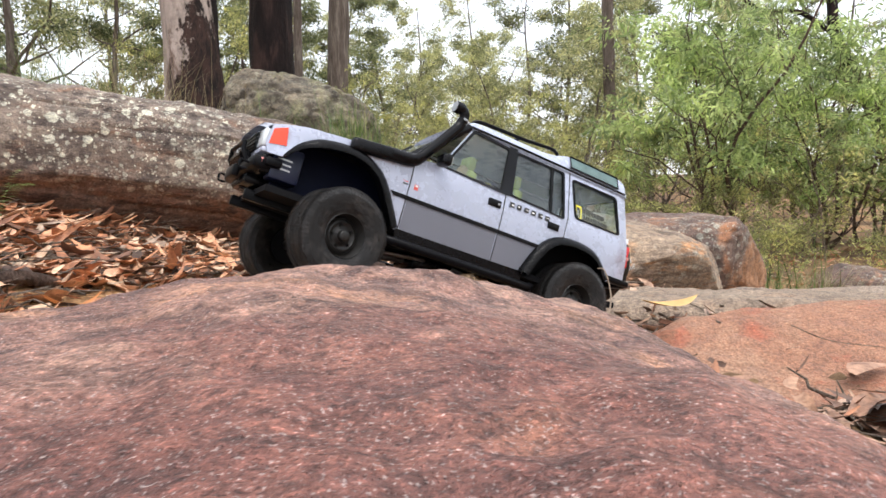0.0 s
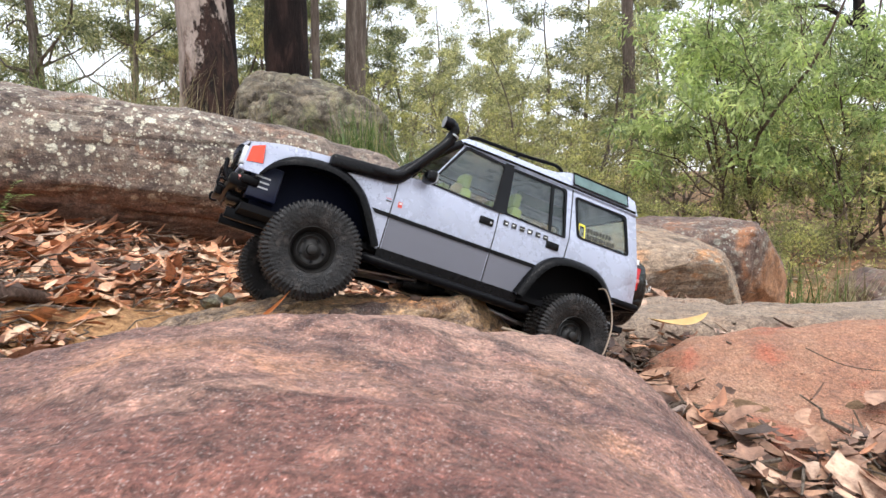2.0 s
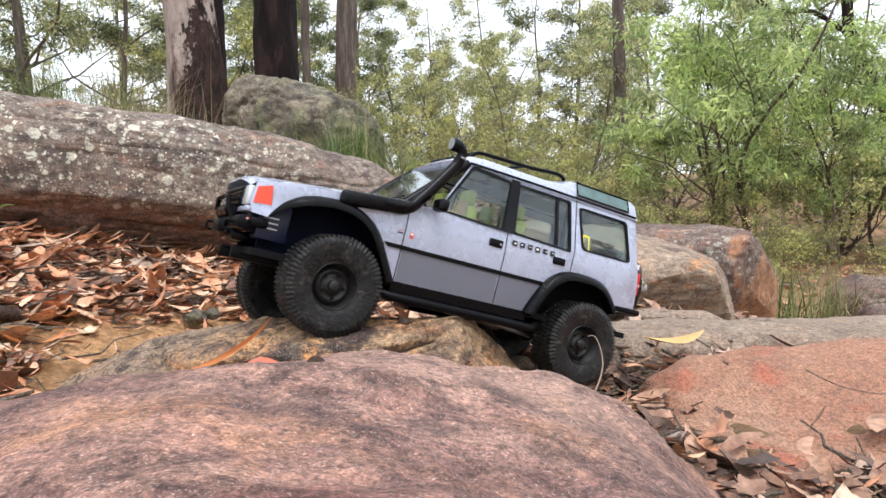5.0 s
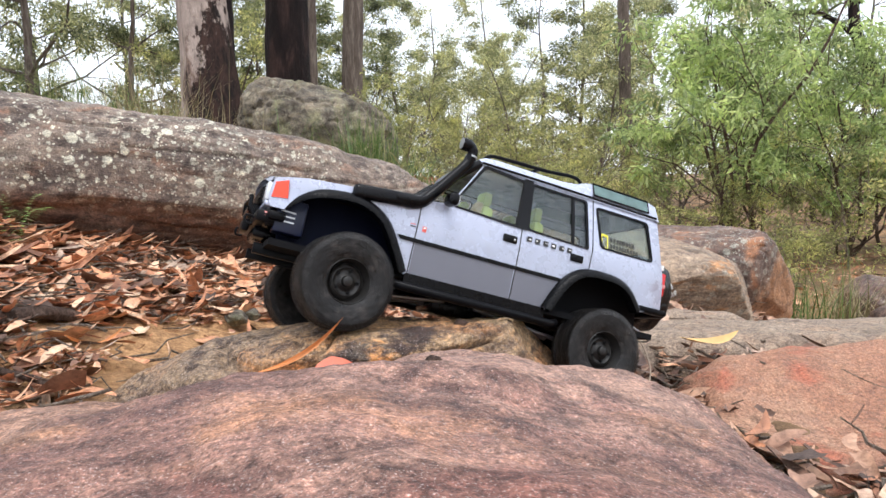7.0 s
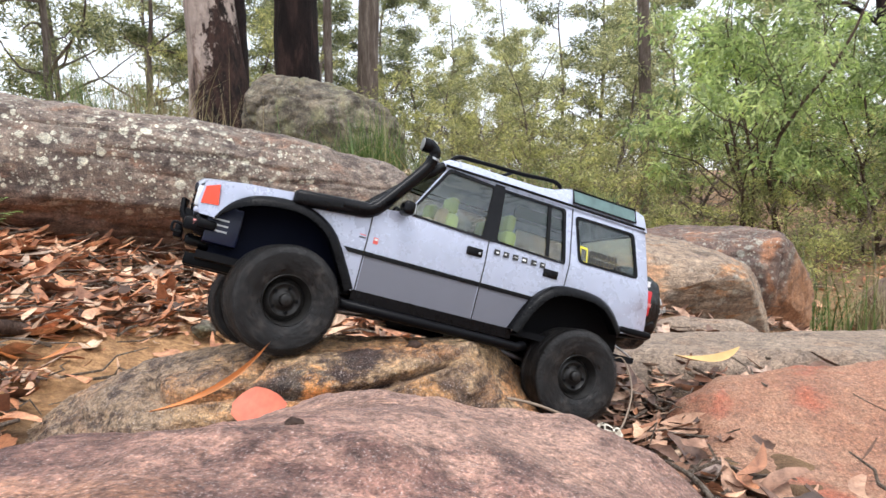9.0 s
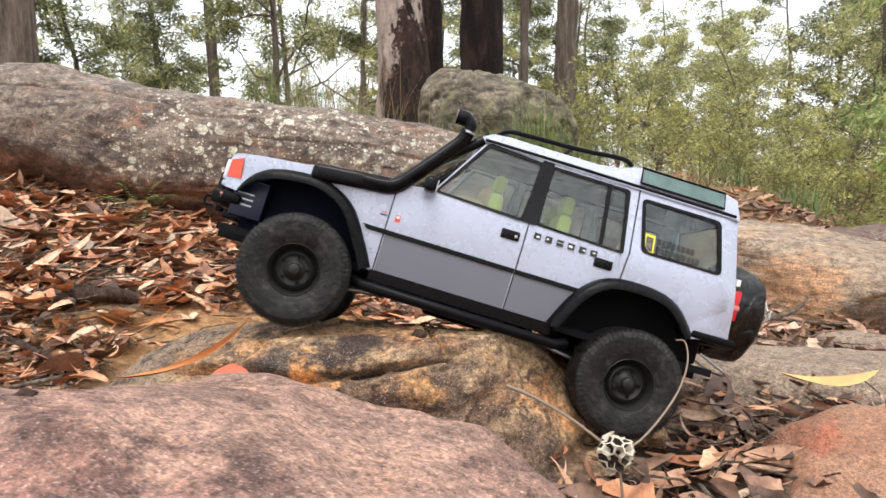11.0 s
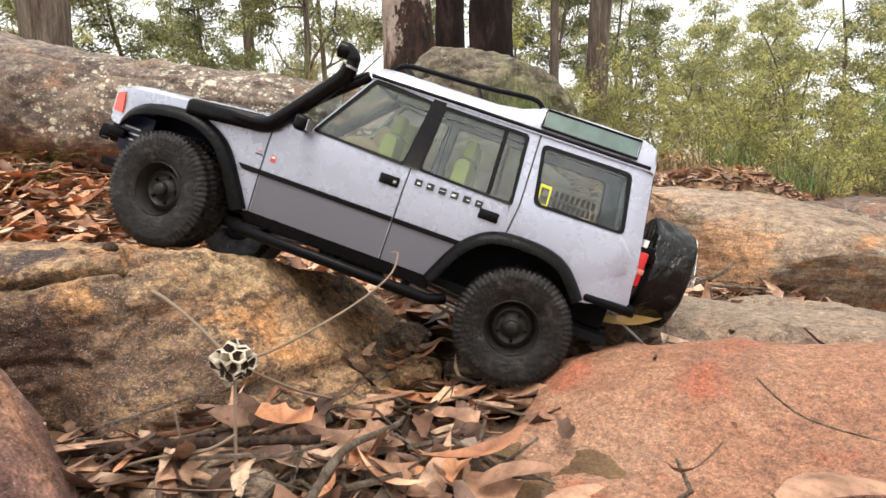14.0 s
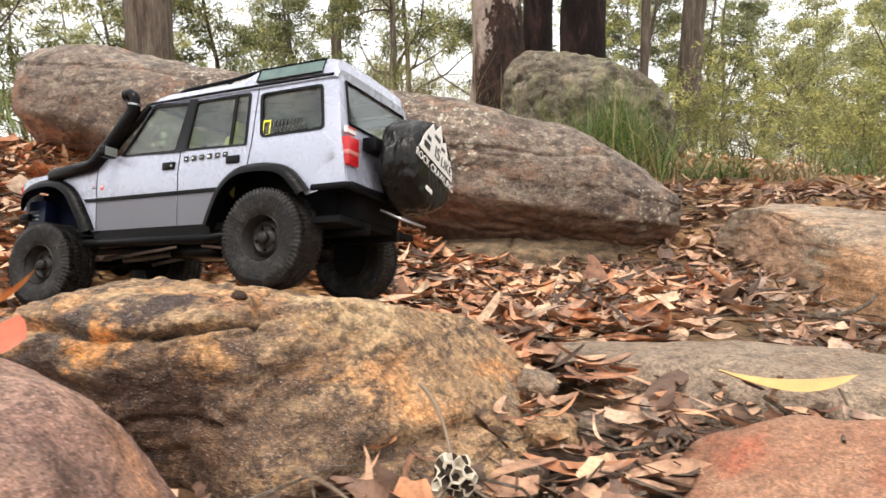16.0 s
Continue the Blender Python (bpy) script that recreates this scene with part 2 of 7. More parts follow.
M_LOGROCK = sandstone("banded_sandstone", (0.18, 0.12, 0.085), (0.36, 0.265, 0.185), (0.50, 0.395, 0.29), (0.46, 0.24, 0.11), 0.5, (0.07, 0.052, 0.042), 0.4, (0.5, 0.5, 0.42), big=4, accent_at=(0.56, 0.64), stretch=(1, 1, 4), blotch=0.75, blotch_size=36.0, mottle=0.4, mottle_size=38.0, patch=[((0.43, 1.86, 0.11), 0.09, (0.56, 0.31, 0.16), 0.8), ((0.225, 2.00, 0.13), 0.125, (0.52, 0.33, 0.215), 0.9)])
M_FOOT = sandstone("earthy_shelf_stone", (0.115, 0.078, 0.050), (0.23, 0.162, 0.100), (0.35, 0.265, 0.165), (0.30, 0.19, 0.10), 0.6, (0.06, 0.042, 0.03), big=6, blotch=0.7, blotch_size=40.0, mottle=0.5, mottle_size=40.0, relief=1.4, stretch=(1, 1, 2))
M_BOULDER = sandstone("mossy_boulder_stone", (0.055, 0.044, 0.034), (0.15, 0.123, 0.090), (0.30, 0.255, 0.185), (0.26, 0.19, 0.12), 0.75, (0.04, 0.034, 0.028), 0.5, (0.40, 0.39, 0.28), big=3.5, moss=0.45, blotch=0.9, relief=3.0, blotch_size=14.0, mottle=0.5, mottle_size=20.0)
M_DARKROCK = sandstone("dark_topped_stone", (0.07, 0.05, 0.045), (0.17, 0.11, 0.085), (0.30, 0.18, 0.125), (0.42, 0.19, 0.09), 0.75, (0.035, 0.027, 0.027), 0.65, big=4, blotch=0.6, blotch_size=30.0, patch=[((1.10, 2.30, -0.02), 0.13, (0.36, 0.19, 0.10), 0.92)])


def earth():
    m, nt, out = mat("sandy_soil")
    v = coords(nt)
    a, b, f = noise_fac(nt, v, 2.2, 6), noise_fac(nt, v, 18, 8, 0.7), noise_fac(nt, v, 320, 4, 0.7)
    c = ramp(nt, a, [(0.35, (0.07, 0.05, 0.035)), (0.5, (0.24, 0.145, 0.08)), (0.62, (0.47, 0.27, 0.13))])
    c = blend(nt, 0.45, c, ramp(nt, b, [(0.35, (0.05, 0.035, 0.028)), (0.65, (0.36, 0.24, 0.13))]))
    c = blend(nt, 0.8, c, ramp(nt, f, [(0.3, (0.5, 0.5, 0.5)), (0.7, (1.35, 1.3, 1.25))]), "MULTIPLY")
    for middle, reach in (((-0.60, 0.95, 0.17), 0.14), ((-0.45, 1.15, 0.15), 0.16), ((-0.36, 1.30, 0.13), 0.10)):
        c = toned_patch(nt, c, v, middle, reach, blend(nt, grey(nt, noise_fac(nt, v, 70, 7, 0.75), 0.42, 0.62), (0.26, 0.14, 0.066), (0.62, 0.36, 0.17)), 0.85)
    # dark soil beside the ledge, with the pocket's shade put into its colour
    c = toned_patch(nt, c, v, (0.15, 0.97, 0.085), 0.11, (0.045, 0.031, 0.024), 0.9)
    surface(nt, out, c, 0.95, 0, [(b, 0.02, 0.6), (f, 0.004, 0.8)], 0.2)
    return m


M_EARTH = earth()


def leaf_mat(name, stops, rough=0.55, island=True, translucent=0.0, vein=False):
    m, nt, out = mat(name)
    if island:
        g = nt.nodes.new("ShaderNodeNewGeometry")
        rnd = g.outputs["Random Per Island"]
    else:
        g = nt.nodes.new("ShaderNodeObjectInfo")
        rnd = g.outputs["Random"]
    c = ramp(nt, rnd, stops)
    v = coords(nt)
    f = noise_fac(nt, v, 110, 5, 0.7)
    c = blend(nt, 0.7, c, ramp(nt, f, [(0.34, (0.44, 0.38, 0.35)), (0.50, (1.0, 0.98, 0.97)), (0.7, (1.35, 1.3, 1.25))]), "MULTIPLY")
    if not translucent:
        big = noise_fac(nt, v, 38, 4, 0.6)
        c = blend(nt, 0.9, c, ramp(nt, big, [(0.35, (0.58, 0.50, 0.46)), (0.52, (1.05, 1.0, 0.97)), (0.68, (1.35, 1.3, 1.25))]), "MULTIPLY")
    # broad noise darkens and brightens whole clumps of a crown
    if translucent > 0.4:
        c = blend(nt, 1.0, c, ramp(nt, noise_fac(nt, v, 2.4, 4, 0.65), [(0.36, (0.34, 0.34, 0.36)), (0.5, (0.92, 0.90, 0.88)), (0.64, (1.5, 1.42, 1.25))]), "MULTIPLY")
    p = surface(nt, out, c, rough, 0, [(f, 0.002, 0.4)] if not translucent else (), 0.4)
    if translucent:
        t = nt.nodes.new("ShaderNodeBsdfTranslucent")
        nt.links.new(c, t.inputs["Color"])
        mx = node(nt, "ShaderNodeMixShader", Fac=translucent)
        nt.links.new(p.outputs[0], mx.inputs[1])
        nt.links.new(t.outputs[0], mx.inputs[2])
        nt.links.new(mx.outputs[0], out.inputs["Surface"])
    return m


DRY = [(0.0, (0.06, 0.040, 0.03)), (0.16, (0.22, 0.11, 0.066)), (0.34, (0.44, 0.20, 0.10)), (0.54, (0.60, 0.305, 0.165)), (0.72, (0.66, 0.41, 0.26)), (0.88, (0.60, 0.45, 0.31)), (1.0, (0.27, 0.21, 0.17))]
M_LITTER = leaf_mat("dry_leaf_litter", DRY)
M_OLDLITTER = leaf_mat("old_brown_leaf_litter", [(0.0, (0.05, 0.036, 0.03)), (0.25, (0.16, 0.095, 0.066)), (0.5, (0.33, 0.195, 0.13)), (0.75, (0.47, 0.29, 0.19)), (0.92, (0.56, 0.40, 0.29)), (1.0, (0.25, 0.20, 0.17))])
M_DRYLEAF = leaf_mat("dry_leaf", DRY, island=False)
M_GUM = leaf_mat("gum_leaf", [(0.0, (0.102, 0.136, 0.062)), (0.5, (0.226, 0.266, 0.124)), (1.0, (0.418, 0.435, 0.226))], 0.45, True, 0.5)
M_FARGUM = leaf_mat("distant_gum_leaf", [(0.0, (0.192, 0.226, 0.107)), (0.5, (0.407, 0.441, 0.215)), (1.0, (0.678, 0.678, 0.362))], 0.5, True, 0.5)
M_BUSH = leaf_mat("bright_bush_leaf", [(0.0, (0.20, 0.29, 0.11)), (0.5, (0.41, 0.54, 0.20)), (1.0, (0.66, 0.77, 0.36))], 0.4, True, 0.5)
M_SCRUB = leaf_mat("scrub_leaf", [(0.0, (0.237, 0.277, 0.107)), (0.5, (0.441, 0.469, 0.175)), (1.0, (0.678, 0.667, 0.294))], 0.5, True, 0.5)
M_GRASS = leaf_mat("grass_blade", [(0.0, (0.05, 0.09, 0.022)), (0.5, (0.12, 0.20, 0.050)), (0.85, (0.24, 0.28, 0.095)), (1.0, (0.36, 0.30, 0.15))], 0.5, True, 0.3)
M_DRYGRASS = leaf_mat("dry_grass_blade", [(0.0, (0.16, 0.14, 0.06)), (0.5, (0.3, 0.25, 0.13)), (1.0, (0.42, 0.36, 0.22))], 0.6, True, 0.2)


def bark(name, a, b, c_, scale=14.0, char=0.0, stretch=0.25, at=(0.35, 0.5, 0.65)):
    m, nt, out = mat(name)
    v = coords(nt, 1.0, (1, 1, stretch))
    f, g = noise_fac(nt, v, scale, 8, 0.7, 0.4), noise_fac(nt, v, scale * 5, 6, 0.7)
    c = ramp(nt, f, [(at[0], a), (at[1], b), (at[2], c_)])
    c = blend(nt, 0.6, c, ramp(nt, g, [(0.35, (0.4, 0.4, 0.4)), (0.65, (1.3, 1.3, 1.3))]), "MULTIPLY")
    if char:
        tc = nt.nodes.new("ShaderNodeTexCoord")
        sx = nt.nodes.new("ShaderNodeSeparateXYZ")
        nt.links.new(tc.outputs["Object"], sx.inputs[0])
        ad = nt.nodes.new("ShaderNodeMath")
        ad.operation = "MULTIPLY_ADD"
        nt.links.new(noise_fac(nt, coords(nt, 1, (1, 1, 0.55)), 4.5, 8, 0.72), ad.inputs[0])
        ad.inputs[1].default_value = 3.2
        side = nt.nodes.new("ShaderNodeMath")
        side.operation = "MULTIPLY_ADD"
        side.inputs[1].default_value = -3.8
        nt.links.new(sx.outputs[0], side.inputs[0])
        nt.links.new(sx.outputs[2], side.inputs[2])
        nt.links.new(side.outputs[0], ad.inputs[2])
        mr = nt.nodes.new("ShaderNodeMapRange")
        mr.inputs["From Min"].default_value, mr.inputs["From Max"].default_value = char, char + 0.12
        mr.inputs["To Min"].default_value, mr.inputs["To Max"].default_value = 1.0, 0.0
        nt.links.new(ad.outputs[0], mr.inputs["Value"])
        c = blend(nt, mr.outputs[0], c, ramp(nt, g, [(0.4, (0.012, 0.009, 0.008)), (0.6, (0.05, 0.028, 0.022))]))
    surface(nt, out, c, 0.9, 0, [(f, 0.05, 0.7), (g, 0.01, 0.6)], 0.2)
    return m


M_BARK_PALE = bark("patchy_pale_bark", (0.030, 0.020, 0.017), (0.19, 0.135, 0.11), (0.37, 0.30, 0.26), 4.2, 2.5, 0.4, (0.36, 0.42, 0.47))
M_BARK_DARK = bark("charred_bark", (0.006, 0.004, 0.004), (0.016, 0.010, 0.009), (0.055, 0.031, 0.026), 9)
M_BARK_GREY = bark("grey_stringy_bark", (0.07, 0.055, 0.045), (0.14, 0.11, 0.09), (0.22, 0.185, 0.155), 16, 0, 0.12)
M_TWIG = bark("dry_twig_bark", (0.12, 0.085, 0.06), (0.22, 0.17, 0.13), (0.38, 0.32, 0.26), 60, 0, 0.4)
M_STICK = bark("dark_stick_bark", (0.05, 0.032, 0.025), (0.1, 0.065, 0.05), (0.19, 0.13, 0.1), 40, 0, 0.4)


def body_paint():
    m, nt, out = mat("lilac_silver_paint")
    v = coords(nt)
    dirt = grey(nt, noise_fac(nt, v, 28, 8, 0.75), 0.54, 0.80, 0.0, 0.08)
    c = blend(nt, dirt, (0.405, 0.435, 0.545), (0.30, 0.28, 0.27))
    rg = ramp(nt, noise_fac(nt, v, 45, 6, 0.7), [(0.3, (0.18, 0.18, 0.18)), (0.7, (0.38, 0.38, 0.38))])
    surface(nt, out, c, rg, 0.2, (), 0.5, Coat_Weight=0.6, Coat_Roughness=0.08)
    return m


M_PAINT = body_paint()
M_LOWPAINT = plain("grey_lower_paint", (0.150, 0.155, 0.185), 0.45, 0.1, 0.06, 30)
M_BLACK = plain("black_plastic", (0.004, 0.004, 0.005), 0.22, 0, 0.5, 90, 0.2, 0.15)
M_SATIN = plain("satin_black_metal", (0.004, 0.004, 0.005), 0.32, 0.0, 0.5, 120, 0.1, 0.09)
M_RIM = plain("muddy_black_rim", (0.014, 0.013, 0.012), 0.42, 0.0, 0.6, 140, 0.3, 0.3)
M_FLARE = plain("scuffed_black_flare", (0.0035, 0.0035, 0.004), 0.26, 0.0, 0.8, 160, 0.9, 0.12)
M_DARKIN = plain("dark_interior", (0.007, 0.007, 0.008), 0.8, 0, 0.15, 60, 0, 0.1)
M_BLUE = plain("deep_blue_inner_panel", (0.003, 0.007, 0.030), 0.4, 0.1)
# the inner panel's blue again, darkened to hold the shade of the wheel arch
M_BLUE_SHADED = plain("shaded_blue_inner_arch", (0.0016, 0.0032, 0.0130), 0.6, 0.0, 0.3, 60, 0, 0.1)
M_STEEL = plain("dull_steel", (0.42, 0.42, 0.43), 0.35, 0.9)
M_SEAT = plain("lime_yellow_seat_cloth", (0.50, 0.52, 0.13), 0.8)
M_TAN = plain("tan_plush", (0.45, 0.3, 0.16), 0.95, 0, 0.3, 200, 0.4)
M_WHITE = plain("white_print", (0.78, 0.78, 0.76), 0.6)
M_INK = plain("black_print", (0.02, 0.02, 0.02), 0.6)
M_RED = plain("red_sticker", (0.6, 0.08, 0.06), 0.5)
M_YELLOW = plain("yellow_sticker", (0.78, 0.72, 0.04), 0.5)
M_ORANGE = plain("orange_lens", (0.78, 0.065, 0.022), 0.2, 0, 0.1, 300)
M_REDLENS = plain("red_lens", (0.5, 0.015, 0.02), 0.2, 0, 0.1, 300)
M_PALELENS = plain("pale_pink_lens", (0.55, 0.2, 0.18), 0.2, 0, 0.1, 300)
M_CLEARLENS = plain("clear_lens", (0.65, 0.68, 0.7), 0.12, 0.3)
def creased_vinyl():
    m, nt, out = mat("creased_black_vinyl")
    v = coords(nt, 1.0, (1, 1, 0.45))
    fold, fine = noise_fac(nt, v, 34, 3, 0.5, 0.9), noise_fac(nt, v, 120, 4, 0.6, 0.4)
    c = blend(nt, fine, (0.004, 0.004, 0.004), (0.009, 0.009, 0.009))
    surface(nt, out, c, 0.24, 0, [(fold, 0.012, 0.9), (fine, 0.0015, 0.6)], 0.25)
    return m


M_VINYL = creased_vinyl()


def rubber():
    m, nt, out = mat("muddy_tyre_rubber")
    v = coords(nt)
    mud = grey(nt, noise_fac(nt, v, 75, 8, 0.78), 0.50, 0.70, 0.0, 0.75)
    c = blend(nt, mud, (0.007, 0.0065, 0.0065), (0.072, 0.062, 0.055))
    rg = ramp(nt, noise_fac(nt, v, 120, 5, 0.7), [(0.35, (0.22, 0.22, 0.22)), (0.65, (0.7, 0.7, 0.7))])
    surface(nt, out, c, rg, 0, [(noise_fac(nt, v, 260, 4), 0.0015, 0.9)], 0.3)
    return m


M_RUBBER = rubber()


def glass():
    m, nt, out = mat("dusty_window_glass")
    v = coords(nt)
    tr = nt.nodes.new("ShaderNodeBsdfTransparent")
    tr.inputs["Color"].default_value = (0.80, 0.86, 0.85, 1)
    gl = node(nt, "ShaderNodeBsdfGlossy", Roughness=0.03)
    lw = node(nt, "ShaderNodeLayerWeight", Blend=0.5)
    pw = nt.nodes.new("ShaderNodeMath")
    pw.operation = "POWER"
    pw.inputs[1].default_value = 4.0
    nt.links.new(lw.outputs["Facing"], pw.inputs[0])
    fr = nt.nodes.new("ShaderNodeMath")
    fr.operation = "MULTIPLY_ADD"
    fr.inputs[1].default_value, fr.inputs[2].default_value = 0.8, 0.045
    nt.links.new(pw.outputs[0], fr.inputs[0])
    m1 = nt.nodes.new("ShaderNodeMixShader")
    nt.links.new(fr.outputs[0], m1.inputs[0])
    nt.links.new(tr.outputs[0], m1.inputs[1])
    nt.links.new(gl.outputs[0], m1.inputs[2])
    df = node(nt, "ShaderNodeBsdfDiffuse")
    df.inputs["Color"].default_value = (0.68, 0.74, 0.71, 1)
    m2 = nt.nodes.new("ShaderNodeMixShader")
    nt.links.new(grey(nt, noise_fac(nt, v, 40, 7, 0.7), 0.42, 0.72, 0.0, 0.04), m2.inputs[0])
    nt.links.new(m1.outputs[0], m2.inputs[1])
    nt.links.new(df.outputs[0], m2.inputs[2])
    nt.links.new(m2.outputs[0], out.inputs["Surface"])
    return m


M_GLASS = glass()
M_CELL_SHADE = plain("shaded_nest_cell", (0.05, 0.035, 0.025), 0.95)
M_STEM = plain("dry_stem", (0.23, 0.17, 0.12), 0.8, 0, 0.3, 90, 0.3)
M_NEST = plain("papery_grey_nest", (0.56, 0.50, 0.40), 0.9, 0, 0.3, 150, 0.5)
M_YLEAF = plain("yellow_gum_leaf", (0.57, 0.36, 0.13), 0.55, 0, 0.45, 45, 0.2)
M_OLEAF = plain("orange_gum_leaf", (0.62, 0.25, 0.08), 0.5, 0, 0.25, 60, 0.2)
M_RLEAF = plain("red_gum_leaf", (0.58, 0.13, 0.065), 0.5, 0, 0.45, 70, 0.3)
M_FERN = plain("young_fern_green", (0.22, 0.36, 0.08), 0.5, 0, 0.25, 60, 0.2)

# ---- mesh helpers ----
def mesh_ob(name, verts, faces, material, parent=None, label="", smooth=True):
    me = bpy.data.meshes.new(name)
    me.from_pydata([tuple(v) for v in verts], [], [tuple(f) for f in faces])
    me.materials.append(material)
    if smooth:
        me.polygons.foreach_set("use_smooth", [True] * len(me.polygons))
    me.update()
    ob = new(name, me)
    if parent is not None:
        ob.parent = parent
    if label:
        tagged(ob, label)
    return ob


def part(name, bm, material, parent, label="", smooth=False):
    """Link a bmesh as one mesh object under a thing or part."""
    me = bpy.data.meshes.new(name)
    bm.normal_update()
    bm.to_mesh(me)
    bm.free()
    me.materials.append(material)
    me.polygons.foreach_set("use_smooth", [True] * len(me.polygons))
    me.set_sharp_from_angle(angle=radians(60 if smooth else 28))
    ob = new(name, me)
    if parent is not None:
        ob.parent = parent
    if label:
        tagged(ob, label)
    return ob


def sstep(a, b, x):
    t = np.clip((np.asarray(x, float) - a) / (b - a), 0, 1)
    return t * t * (3 - 2 * t)


def fbm(p, scale, octaves=4, seed=0.0):
    return noise.fractal(Vector((p[0] * scale + seed, p[1] * scale - seed, p[2] * scale + 2 * seed)), 0.9, 2.1, octaves)


# ---- ground ----
def ground_z(x, y):
    """Height of the soil: a gully in front, a litter bank rising to the back and to one side, lower ground beyond."""
    x, y = np.asarray(x, float), np.asarray(y, float)
    z = 0.098 + 0.27 * np.clip(-x - 0.27, 0, 1.1) * sstep(0.5, 1.0, y) + 0.05 * sstep(-0.3, -0.9, x) * sstep(0.9, 0.2, y)
    z = z - 0.44 * np.clip(x - 0.52, 0, 0.9) * sstep(1.15, 1.7, y)
    z = z - 0.16 * np.clip(0.85 - y, 0, 0.45) * sstep(0.05, 0.3, x)
    z = z - 0.030 * np.exp(-((x - 0.225) / 0.085) ** 2 - ((y - 0.92) / 0.13) ** 2)
    z = z - 0.055 * sstep(0.24, 0.45, x) * sstep(1.30, 1.50, y) * sstep(2.2, 1.9, y)
    bank = sstep(1.95, 2.75, y) * sstep(1.25, 0.3, x)
    z = z + 0.16 * bank
    back = sstep(2.6, 4.2, y) * sstep(1.0, -0.8, x)
    z = z * (1 - back) + 0.42 * back
    far = sstep(9, 30, np.hypot(x, y))
    return z * (1 - far) + 0.1 * far


def axis_steps(near_lo, near_hi, step, far, growth=1.16):
    a = list(np.arange(near_lo, near_hi, step))
    s, v = step, near_hi
    while v < far:
        a.append(v)
        s *= growth
        v += s
    a.append(far)
    s, v = step, near_lo - step
    lo = []
    while v > -far:
        lo.append(v)
        s *= growth
        v -= s
    lo.append(-far)
    return np.array(lo[::-1] + a)


gx, gy = axis_steps(-1.6, 1.4, 0.018, 900), axis_steps(0.3, 3.0, 0.018, 900)
GX, GY = np.meshgrid(gx, gy)
GZ = ground_z(GX, GY)
gv = np.stack([GX.ravel(), GY.ravel(), GZ.ravel()], 1)
for i in range(len(gv)):
    r = math.hypot(gv[i, 0], gv[i, 1] - 1.2)
    if r < 14:
        gv[i, 2] += 0.012 * fbm(gv[i], 6, 4) * (1 if r < 3 else 2.5) + (0.006 * fbm(gv[i], 40, 2, 3.0) if r < 2.2 else 0)
nx, ny = len(gx), len(gy)
gf = [(j * nx + i, j * nx + i + 1, (j + 1) * nx + i + 1, (j + 1) * nx + i) for j in range(ny - 1) for i in range(nx - 1)]
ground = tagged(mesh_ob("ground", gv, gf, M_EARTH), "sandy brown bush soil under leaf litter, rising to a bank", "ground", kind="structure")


# ---- rocks ----
def displace(v, f, amp, scale, octaves, seed, ridged=0.0, carve=None, bed=(1.0, 2.0, 0.0)):
    """Push vertices along their normals by noise; bed: how bedding cracks stretch along and across, and their slope."""
    v = np.asarray(v, float)
    n = np.zeros_like(v)
    f = np.asarray(f)
    e = np.cross(v[f[:, 2]] - v[f[:, 0]], v[f[:, 3]] - v[f[:, 1]])
    for k in range(4):
        np.add.at(n, f[:, k], e)
    n /= np.linalg.norm(n, axis=1, keepdims=True) + 1e-12
    for i in range(len(v)):
        p = v[i]
        d = amp * fbm(p, scale, octaves, seed) + 0.20 * amp * fbm(p, scale * 7, 4, seed + 5)
        if ridged:
            q = abs(fbm((p[0] * bed[0], p[1] * bed[0], (p[2] + bed[2] * p[0]) * bed[1]), scale * 1.3, 3, seed + 9))
            d -= ridged * max(0.0, 1 - q * 9)
        n[i] *= d if carve is None else d - carve(p)
    return v + n


def slab_rock(name, outline, widths, top, base, power, step, amp, scale, seed, material, label, ridged=0.0, extra=None, lean=None, carve=None):
    """A low rock standing on the ground: convex plan outline, the width of the rounded shoulder behind each side, and a top surface."""
    o = np.array(outline, float)
    cx, cy = o.mean(0)
    xs, ys = np.arange(o[:, 0].min(), o[:, 0].max() + step, step), np.arange(o[:, 1].min(), o[:, 1].max() + step, step)
    X, Y = np.meshgrid(xs, ys)
    wob = 0.014 * np.sin(13 * X + seed) * np.cos(17 * Y + 2 * seed) + 0.006 * np.sin(41 * X + 3 * seed) * np.sin(37 * Y + seed)
    soft = []
    for (a, b), w in zip(zip(o, np.roll(o, -1, 0)), widths):
        t = (b - a) / np.linalg.norm(b - a)
        n = np.array([-t[1], t[0]])
        if (np.array([cx, cy]) - a) @ n < 0:
            n = -n
        soft.append(((X - a[0]) * n[0] + (Y - a[1]) * n[1] + wob) / w)
    soft = np.array(soft)
    k = 20.0
    D = -np.log(np.exp(-k * np.clip(soft, -3, 6)).sum(0)) / k
    t = np.clip(D, 0, 1)
    prof = (1 - (1 - t) ** power) ** (1 / power)
    Z = base + (top(X, Y) - base) * prof
    if extra is not None:
        Z = extra(X, Y, Z, D)
    keep = D > -0.05
    idx = -np.ones(X.shape, int)
    idx[keep] = np.arange(keep.sum())
    v = np.stack([X[keep], Y[keep], Z[keep]], 1)
    q = np.stack([idx[:-1, :-1], idx[:-1, 1:], idx[1:, 1:], idx[1:, :-1]], -1).reshape(-1, 4)
    q = q[(q >= 0).all(1)]
    if lean is not None:
        v = lean(v)
    v = displace(v, q, amp, scale, 5, seed, ridged, carve)
    return tagged(mesh_ob(name, v, q, material), label, "rock", kind="")


